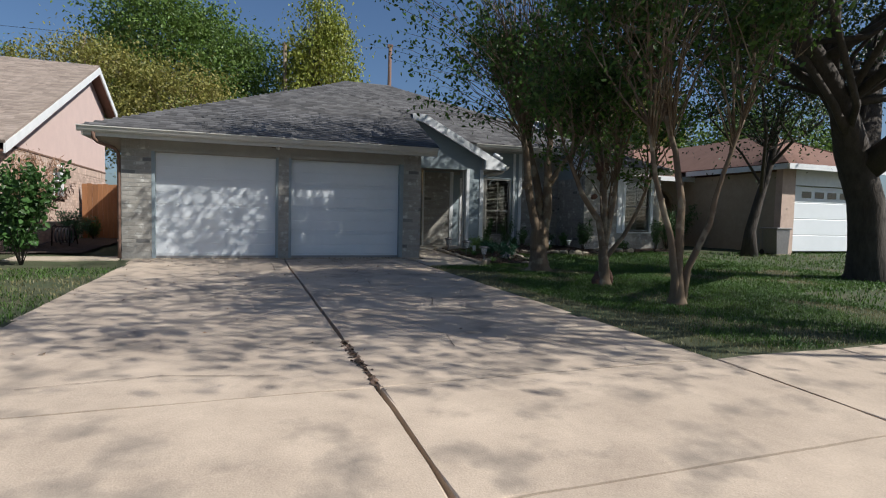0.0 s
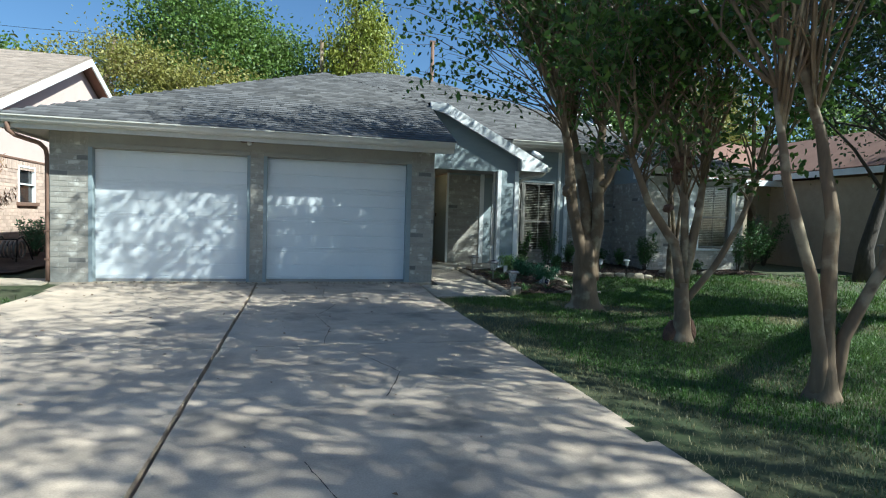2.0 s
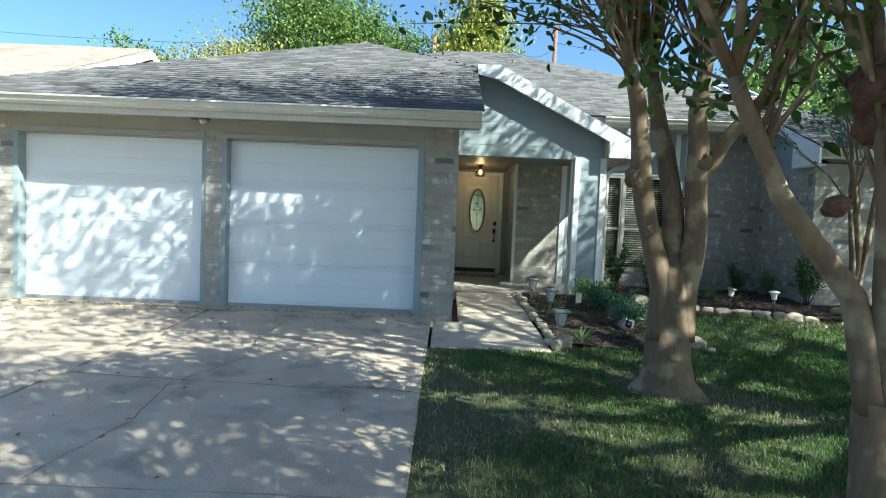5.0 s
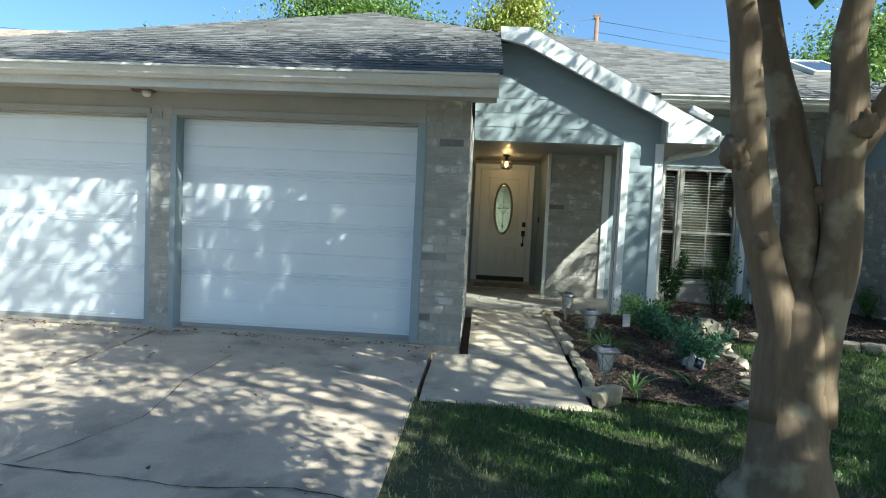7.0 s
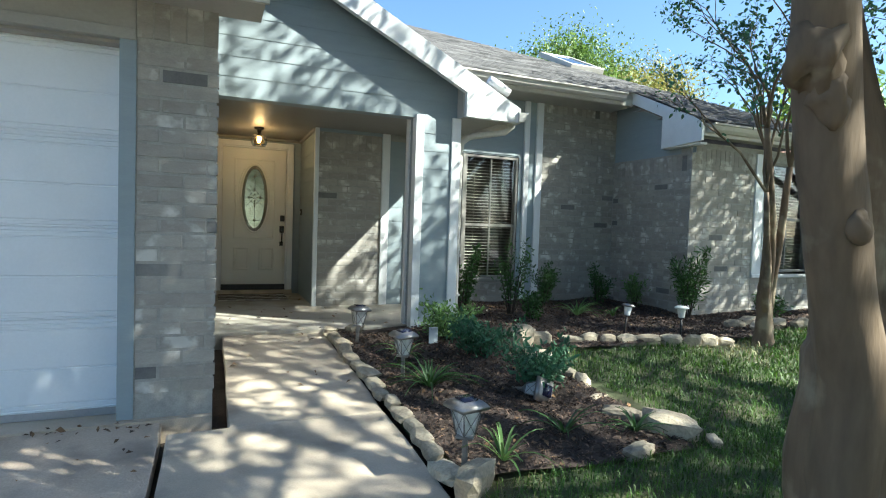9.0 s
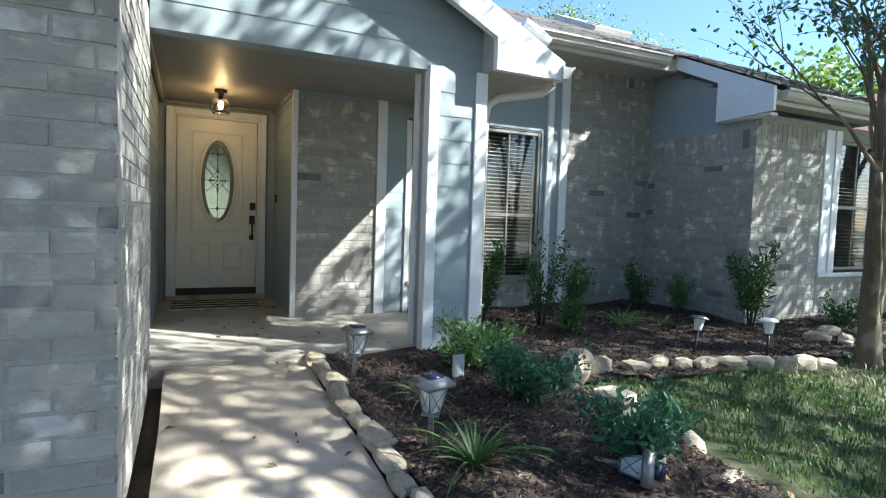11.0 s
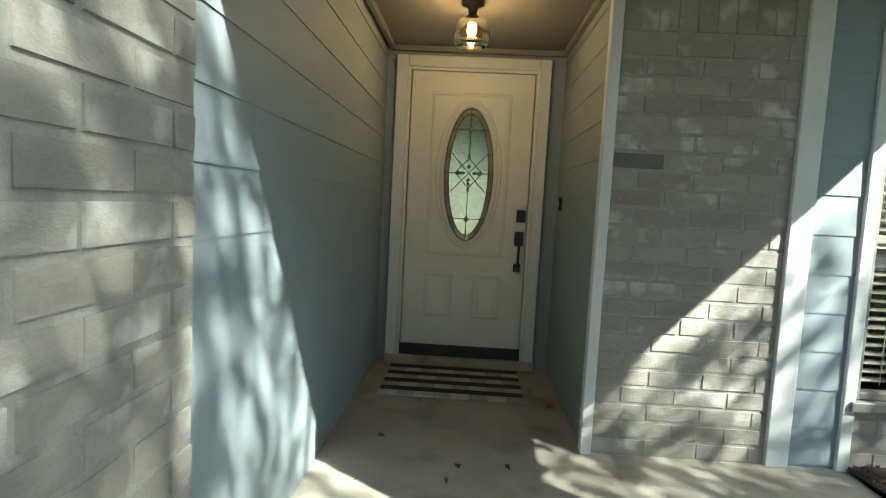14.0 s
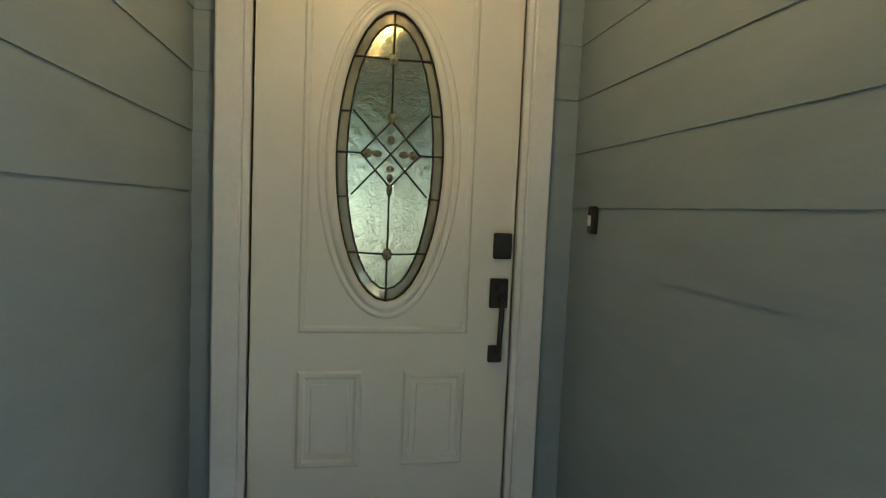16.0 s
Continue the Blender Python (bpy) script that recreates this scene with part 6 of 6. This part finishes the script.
nwin = part("window", local(boxes((-3.2, -3.08, WN0, WN0 + 0.05, WNZ0, WNZ1), (-3.2, -3.08, WN1 - 0.05, WN1, WNZ0, WNZ1), (-3.2, -3.08, WN0 + 0.05, WN1 - 0.05, WNZ1 - 0.05, WNZ1), (-3.2, -3.085, WN0 + 0.05, WN1 - 0.05, 1.71, 1.75)), -3.1, 5), TRIM, house_left, "white framed sash window")
part("pane", local(boxes((-3.16, -3.15, WN0 + 0.05, WN1 - 0.05, WNZ0, WNZ1 - 0.05)), -3.1, 5), GLASS_DARK, nwin)
part("sill", local(boxes((-3.2, -3.03, WN0 - 0.08, WN1 + 0.08, WNZ0 - 0.09, WNZ0, 0.006)), -3.1, 5), POLE_WOOD, nwin, "brown brick sill")
roof = bmesh.new()
RP = ((0.4, 2.24), (8.3, 5.62), (10.95, 4.55))
for (ya, za), (yb, zb) in zip(RP, RP[1:]):
    face(roof, (-2.75, ya, za), (-13, ya, za), (-13, yb, zb), (-2.75, yb, zb))
bmesh.ops.recalc_face_normals(roof, faces=roof.faces)
bmesh.ops.solidify(roof, geom=roof.faces[:], thickness=0.06)
nroof = part("roof", local(roof, -3.1, 5), SHINGLE_BROWN, house_left, "brown asphalt shingle roof")
k = math.hypot(7.9, 3.38)
sh = shingled(None, (-13, 0.38, 2.30), (1, 0, 0), (0, 7.9 / k, 3.38 / k), [(0, 0), (10.25, 0), (10.25, k), (0, k)], seed=9, mat=SHINGLE_BROWN)
sh.parent, sh.location = nroof, (3.1, -5, 0)
rake = bmesh.new()
for (ya, za), (yb, zb) in zip(RP, RP[1:]):
    prism(rake, [(ya, za + 0.02), (yb, zb + 0.02), (yb, zb - 0.2), (ya, za - 0.2)], "x", -2.78, -2.74)
part("rake_board", local(rake, -3.1, 5), TRIM, house_left, "white rake board")
bm = bmesh.new()
for (ya, za), (yb, zb) in zip(RP, RP[1:]):
    prism(bm, [(ya, za - 0.14), (yb, zb - 0.14), (yb, zb - 0.17), (ya, za - 0.17)], "x", -3.1, -2.78)
part("soffit", local(bm, -3.1, 5), RED_ROOF, house_left, "brown soffit boards")
bm = bmesh.new()
prism(bm, [(-0.6, 2.0), (1.9, 2.75), (1.9, 2.68), (-0.6, 1.93)], "x", -9, -2.9)
part("porch_roof", local(bm, -3.1, 5), SHINGLE_BROWN, house_left, "low brown porch roof")
part("porch_fascia", local(boxes((-9, -2.88, -0.64, -0.6, 1.84, 2.0)), -3.1, 5), TRIM, house_left, "white porch fascia")

# planting and clutter beside it
shrub(-2.9, 1.6, 2.1, 1.0, 5200, 0.10, VINE, 61, "dry reddish weeping bush against the neighbouring house", droop=1.6, wide=0.16, stems=26, name="weeping_bush")
shrub(-2.6, 4.2, 0.8, 0.55, 1500, 0.06, LEAF_BLUE, 62, "grey-green low bush by the brick wall", stems=14, name="bush")
shrub(-2.5, 6.2, 0.6, 0.45, 1000, 0.06, LEAF_SHRUB, 63, "small green bush by the brick wall", stems=12, name="bush")
shrub(-2.1, -0.95, 1.75, 0.85, 1700, 0.11, LEAF_SHRUB, 64, "large-leaved evergreen bush beside the lawn", droop=0.0, wide=0.55, stems=15, name="bush")
tagged(ground_sheet("flower_bed", -3.1, -1.5, 0.8, 7.5, 0.2, 0.03, MULCH, 0.04, 4), "dark mulched bed along the neighbouring house", "flower bed", kind="structure")
cart = thing("hose_cart", "dark metal hose cart standing in the mulch", "hose cart", at=(-2.35, 2.6, gz(2.6) + 0.04))
bm = bmesh.new()
for side in (-0.18, 0.18):
    tube(bm, [(side, -0.25, 0), (side, -0.2, 0.45), (side, 0.0, 0.5), (side, 0.25, 0.3), (side, 0.45, 0)], [0.016] * 5, 6)
tube(bm, [(-0.18, -0.2, 0.45), (0.18, -0.2, 0.45)], [0.016, 0.016], 6)
part("frame", bm, BLACK, cart)
bm = bmesh.new()
for k in range(5):
    ring = [(-0.14 + 0.07 * k, 0.05 + 0.17 * math.cos(a * math.pi / 8), 0.24 + 0.17 * math.sin(a * math.pi / 8)) for a in range(17)]
    tube(bm, ring, [0.022] * 17, 6)
part("hose", bm, PEWTER, cart, "coiled grey garden hose")
fence_left = thing("fence", "tall reddish cedar board fence between the houses", "fence", at=(-1.9, 7.0, 0))
me = None
for k in range(18):
    if me is None:
        me = part("board", boxes((0, 0.138, 0, 0.02, 0.0, 1.75, 0.003)), FENCE_WOOD, fence_left).data
        continue
    ob = new("board", me)
    ob.parent, ob.location = fence_left, (-1.1 + 0.142 * k, 0, 0.012 * math.sin(k * 2.1))
part("rail", boxes((-1.1, 1.3, 0.02, 0.06, 0.3, 0.39), (-1.1, 1.3, 0.02, 0.06, 1.35, 1.44)), FENCE_WOOD, fence_left)
fence_left.children[0].location = (-1.1, 0, 0)
side_path = thing("side_path", "short grey concrete path beside the garage", "path", kind="structure")
slab("slab", -2.6, -0.66, -0.35, 0.25, WALKWAY, side_path, 0.015, seed=71)

# ---- neighbouring house beyond the lawn ----
house_right = thing("house", "beige brick neighbouring house with a white garage door", "house", at=(19, 3, 0))
for b in ((18.7, 19.3, 0.6, 0.85, -0.1, 3.0), (22.7, 23.4, 0.6, 0.85, -0.1, 3.0)):
    part("pier", local(boxes(b), 19, 3), PALE_BRICK, house_right, "orange-tan brick garage pier")
for b in ((18.7, 18.9, 0.85, 7, -0.1, 2.75), (23.2, 23.4, 0.85, 12, -0.1, 2.75), (16.4, 18.7, 5.0, 5.2, -0.1, 0.3), (16.2, 16.6, 5.0, 5.2, -0.1, 2.75), (18.2, 18.7, 5.0, 5.2, 0.3, 2.75), (16.2, 16.4, 5.2, 12, -0.1, 2.75), (16.2, 23.4, 12, 12.2, -0.1, 2.75)):
    part("wall", local(boxes(b), 19, 3), BEIGE_BRICK, house_right)
arch = bmesh.new()
pts = [(16.6, 2.75), (16.6, 1.6)] + [(17.4 - 0.8 * math.cos(a * math.pi / 12), 1.6 + 0.7 * math.sin(a * math.pi / 12)) for a in range(1, 12)] + [(18.2, 1.6), (18.2, 2.75)]
prism(arch, pts, "y", 5.0, 5.2)
part("arch", local(arch, 19, 3), BEIGE_BRICK, house_right, "arched brick entry")
part("wall", local(boxes((16.4, 18.7, 6.6, 6.7, 0, 2.75)), 19, 3), TAUPE, house_right, "dark recessed entry wall")
part("header", local(boxes((19.3, 22.7, 0.62, 0.85, 2.32, 3.0)), 19, 3), TRIM, house_right, "white board above the garage door")
ndoor = thing("garage_door", "closed white garage door with a row of small windows", "garage door", at=(21, 0.75, 0))
for k in range(4):
    prof = [(0, 0.06 + k * 0.56), (-0.01, 0.08 + k * 0.56), (-0.01, 0.6 + k * 0.56), (0, 0.615 + k * 0.56), (0.04, 0.615 + k * 0.56), (0.04, 0.06 + k * 0.56)]
    bm = bmesh.new()
    prism(bm, prof, "x", -1.7, 1.7)
    part("section", bm, DOOR_WHITE, ndoor)
for k in range(4):
    part("window_light", boxes((-1.2 + k * 0.62, -0.75 + k * 0.62, -0.014, -0.004, 1.9, 2.12, 0.004)), GLASS_DARK, ndoor, "small dark window light")
roof = bmesh.new()
face(roof, (18.3, 0.1, 2.95), (23.8, 0.1, 2.95), (21.05, 3.2, 4.4))
face(roof, (18.3, 0.1, 2.95), (21.05, 3.2, 4.4), (21.05, 12.6, 4.4), (18.3, 12.6, 2.95))
face(roof, (23.8, 0.1, 2.95), (23.8, 12.6, 2.95), (21.05, 12.6, 4.4), (21.05, 3.2, 4.4))
face(roof, (15.8, 4.5, 2.75), (21.05, 4.5, 2.75), (21.05, 8.6, 4.6), (19.0, 8.6, 4.6))
face(roof, (15.8, 4.5, 2.75), (19.0, 8.6, 4.6), (19.0, 12.6, 4.6), (15.8, 12.6, 2.75))
bmesh.ops.recalc_face_normals(roof, faces=roof.faces)
bmesh.ops.solidify(roof, geom=roof.faces[:], thickness=0.05)
part("roof", local(roof, 19, 3), RED_ROOF, house_right, "reddish brown shingle roof")
part("fascia", local(boxes((18.3, 23.8, 0.06, 0.1, 2.78, 2.96), (15.8, 18.7, 4.46, 4.5, 2.58, 2.76), (18.26, 18.3, 0.1, 4.5, 2.78, 2.96)), 19, 3), TRIM, house_right, "white fascia board")
bin_ = thing("waste_bin", "grey wheeled waste bin beside the neighbouring garage", "bin", at=(18.2, 0.35, gz(0.35)))
bm = bmesh.new()
prism(bm, [(-0.24, 0.05), (0.24, 0.05), (0.3, 0.85), (-0.3, 0.85)], "y", -0.28, 0.28)
part("body", bm, PEWTER, bin_)
part("lid", boxes((-0.33, 0.33, -0.33, 0.33, 0.85, 0.9, 0.012)), PEWTER, bin_)
for sx in (-0.22, 0.22):
    bm = bmesh.new()
    tube(bm, [(sx - 0.03, 0.27, 0.09), (sx + 0.03, 0.27, 0.09)], [0.09, 0.09], 14)
    part("wheel", bm, BLACK, bin_)
fence_right = thing("fence", "weathered beige board fence beyond the wing", "fence", at=(14.9, 3.4, 0))
me = None
for k in range(10):
    if me is None:
        me = part("board", boxes((0, 0.138, 0, 0.02, 0.0, 1.85, 0.003)), BEIGE_BRICK, fence_right).data
        continue
    ob = new("board", me)
    ob.parent, ob.location = fence_right, (0.142 * k, 0, 0.012 * math.sin(k * 1.3))
shrub(17.6, 4.0, 1.6, 0.9, 1500, 0.08, LEAF_SHRUB, 65, "dark rounded bush before the neighbouring entry", stems=18, name="bush")
shrub(15.6, 2.4, 1.3, 0.7, 1200, 0.07, LEAF_SHRUB, 66, "dark rounded bush beside the fence", stems=16, name="bush")

# ---- poles and wires ----
pole = thing("utility_pole", "brown wooden utility pole above the roof ridge", "pole", at=(12.45, 30, 0))
bm = bmesh.new()
tube(bm, [(0, 0, 0), (0, 0, 8), (0.05, 0, 14.2)], [0.2, 0.17, 0.13], 10)
part("shaft", bm, POLE_WOOD, pole)
part("crossarm", boxes((-0.16, 0.26, -0.1, 0.1, 14.1, 14.35, 0.01)), POLE_WOOD, pole)
palm = thing("bare_trunk", "bare pale trunk standing before the cypress", "tree trunk", at=(4.5, 29.0, 0))
bm = bmesh.new()
tube(bm, [(0, 0, 0), (0.05, 0, 6), (0.0, 0, 13.2)], [0.2, 0.16, 0.13], 10, 0.1)
part("trunk", bm, BARK, palm)
for k, (a, b, sag) in enumerate((((12.5, 30, 14.0), (60, 34, 13.0), 1.2), ((12.5, 30, 13.3), (60, 33, 12.2), 1.3), ((12.5, 30, 13.2), (7.4, 9.6, 6.5), 0.5), ((12.5, 30, 14.1), (-40, 33, 14.5), 1.5))):
    bm = bmesh.new()
    a, b = Vector(a), Vector(b)
    tube(bm, [a.lerp(b, i / 12) - Vector((0, 0, sag * 4 * (i / 12) * (1 - i / 12))) for i in range(13)], [0.014] * 13, 4)
    tagged(link_mesh("overhead_wire", bm, BLACK), "thin black overhead wire from the pole", "wire")
skylight = thing("skylight", "flat skylight with a pale curb on the shingle roof", "skylight", at=(12.0, 5.1, main_z(5.1)))
tilt_up = math.atan(MS)
bm = boxes((-0.36, 0.36, -0.6, -0.54, 0, 0.1, 0.006), (-0.36, 0.36, 0.54, 0.6, 0, 0.1, 0.006), (-0.36, -0.3, -0.54, 0.54, 0, 0.1, 0.006), (0.3, 0.36, -0.54, 0.54, 0, 0.1, 0.006))
bmesh.ops.rotate(bm, matrix=Matrix.Rotation(tilt_up, 3, "X"), verts=bm.verts)
part("curb", bm, GUTTER, skylight)
bm = boxes((-0.3, 0.3, -0.54, 0.54, 0.07, 0.085))
bmesh.ops.rotate(bm, matrix=Matrix.Rotation(tilt_up, 3, "X"), verts=bm.verts)
part("pane", bm, GLASS_DARK, skylight, "dark glass pane")

# ---- cracks, rubble and fallen leaves ----
def crack(points, width, seed):
    rng = random.Random(seed)
    verts, faces = [], []
    for (xa, ya), (xb, yb) in zip(points, points[1:]):
        n = max(2, int(math.hypot(xb - xa, yb - ya) / 0.06))
        d = Vector((xb - xa, yb - ya)).normalized()
        for i in range(n + 1):
            x, y = xa + (xb - xa) * i / n, ya + (yb - ya) * i / n
            j = 0.018 * noise.noise((x * 9, y * 9, seed))
            w = width * rng.uniform(0.3, 1.0) / 2
            for s in (-1, 1):
                px, py = x - d.y * (j + s * w), y + d.x * (j + s * w)
                verts.append((px, py, gz(py) + 0.0075))
            if i:
                k = len(verts)
                faces.append((k - 4, k - 3, k - 1, k - 2))
    ob = raw_mesh("crack", verts, faces, SOIL, driveway, "thin dark crack in the concrete")
    return ob


crack([(2.64, -3.05), (3.3, -3.12), (4.0, -3.15), (4.6, -3.2), (5.1, -3.13), (5.5, -3.22)], 0.014, 1)
crack([(3.75, -0.9), (3.71, -1.6), (3.86, -2.4), (3.62, -3.1)], 0.010, 2)
crack([(3.55, -3.15), (3.7, -4.0), (3.6, -4.8)], 0.008, 3)
crack([(3.9, -5.2), (4.2, -5.9), (4.0, -6.5)], 0.010, 4)
crack([(4.25, -8.3), (4.6, -8.75), (5.0, -8.9)], 0.010, 5)
crack([(0.4, -9.0), (1.2, -8.9), (2.0, -9.1)], 0.008, 6)
crack([(3.4, -7.5), (3.6, -8.1), (3.5, -8.6)], 0.010, 7)
rng5 = np.random.default_rng(17)


def on_ground(x, y, lift):
    return np.stack([x, y, np.interp(y, [g[0] for g in GROUND], [g[1] for g in GROUND]) + lift], 1)


n = 170
yy = -8.2 - 1.4 * rng5.random(n) ** 1.2
tagged(chips("rubble", on_ground(2.60 + rng5.normal(0, 0.02, n), yy, 0.004), 0.032, CHIP, 0.4, 0.8, rng5), "crumbled concrete along the driveway joint", "rubble", kind="stuff")
n = 260
xs, ys = rng5.uniform(-0.3, 5.5, n), -0.25 - rng5.random(n) ** 3 * 8.5
tagged(chips("fallen_leaves", on_ground(xs, ys, 0.009), 0.034, DEAD_LEAF, 0.25, 0.55, rng5), "dry brown leaves scattered on the driveway", "leaves", kind="stuff")
n = 160
tagged(chips("fallen_leaves", on_ground(rng5.uniform(0.0, 5.3, n), -0.22 + rng5.normal(0, 0.04, n), 0.012), 0.038, DEAD_LEAF, 0.4, 0.5, rng5), "dry brown leaves gathered along the garage sill", "leaves", kind="stuff")
n = 70
pts = np.stack([rng5.uniform(5.9, 8.0, n), rng5.uniform(0.0, 4.4, n), np.zeros(n)], 1)
pts[:, 2] = np.where(pts[:, 1] > 1.93, 0.066, np.interp(pts[:, 1], [g[0] for g in GROUND], [g[1] for g in GROUND]) + 0.01)
pts = pts[(pts[:, 1] < 3.4) | (pts[:, 0] < 6.95)]
pts = pts[(pts[:, 1] > 2.0) | (pts[:, 0] < 6.85)]
tagged(chips("fallen_leaves", pts, 0.05, DEAD_LEAF, 0.25, 0.5, rng5), "dry brown leaves scattered on the porch and walkway", "leaves", kind="stuff")


# ---- grass ----
def blades(name, x, y, length, width, mat, label, rng):
    n = len(x)
    base = on_ground(x, y, 0.0)
    a = rng.uniform(0, 2 * np.pi, n)
    L = (length * rng.uniform(0.5, 1.4, n))[:, None]
    lean = rng.uniform(0.2, 1.1, n)[:, None]
    d = np.stack([np.cos(a), np.sin(a), np.zeros(n)], 1)
    s = np.stack([-np.sin(a), np.cos(a), np.zeros(n)], 1) * width / 2
    up = np.array([0, 0, 1.0])
    mid = base + d * L * lean * 0.35 + up * L * 0.6
    tip = base + d * L * lean + up * L * 0.8
    v = np.stack([base - s, base + s, mid + s * 0.8, mid - s * 0.8, tip + s * 0.15, tip - s * 0.15], 1).reshape(-1, 3)
    q = np.array([[0, 1, 2, 3], [3, 2, 4, 5]])
    f = (np.arange(n)[:, None, None] * 6 + q[None]).reshape(-1, 4)
    return tagged(raw_mesh(name, v, f, mat), label, "grass", kind="stuff")


def lawn_points(count, x0, x1, y0, y1, rng, keep=None):
    x, y = rng.uniform(x0, x1, count), rng.uniform(y0, y1, count)
    ok = np.ones(count, bool)
    for bx0, bx1, by0, by1 in BED:
        ok &= ~((x > bx0) & (x < bx1) & (y > by0) & (y < by1))
    ok &= ~((x < 7.0) & (y > -1.70))
    ok &= ~((x > 11.85) & (y > 1.15))
    if keep is not None:
        ok &= keep(x, y)
    return x[ok], y[ok]


def dryness(x, y):
    p = np.array([noise.noise((a * 0.9, b * 0.9, 7.7)) for a, b in zip(x, y)])
    return p + 0.95 * np.exp(-((x - 5.55) / 0.7) ** 2) + 0.5 * np.exp(-(((x - 7.55) / 0.7) ** 2 + ((y + 2.9) / 0.6) ** 2)) + rng5.normal(0, 0.12, len(x))


for count, x0, x1, y0, y1, L, w in ((125000, 5.5, 10.2, -9.48, -1.3, 0.042, 0.005), (85000, 8.7, 14.5, -6.5, 1.5, 0.045, 0.006), (30000, 10.0, 26.0, -9.48, 1.2, 0.065, 0.014), (22000, -4.2, -0.4, -9.48, 0.6, 0.055, 0.008), (6000, -3.0, -0.6, 0.3, 7.0, 0.06, 0.012), (9000, -2.5, 9.0, -14.5, -11.0, 0.05, 0.008)):
    x, y = lawn_points(count, x0, x1, y0, y1, rng5, (lambda x, y: (x > 6.7) | (x < -1.4)) if y0 < -14 else ((lambda x, y: (x < -2.6) | (y > 0.25) | (y < -0.35)) if x0 < 0 else None))
    p = dryness(x, y)
    some = rng5.random(len(x)) > np.clip((p - 0.2) * 1.6, 0, 0.8)
    x, y, dry = x[some], y[some], p[some] > 0.3
    blades("grass", x[~dry], y[~dry], L, w, GRASS, "short green lawn grass in dappled shade", rng5)
    if dry.any():
        blades("dry_grass", x[dry], y[dry], L * 0.8, w, DRY_GRASS, "patchy dry straw-coloured lawn grass", rng5)
tuft(6.3, -10.98, 0.1, 14, 9, "small grass tuft in a pavement joint")
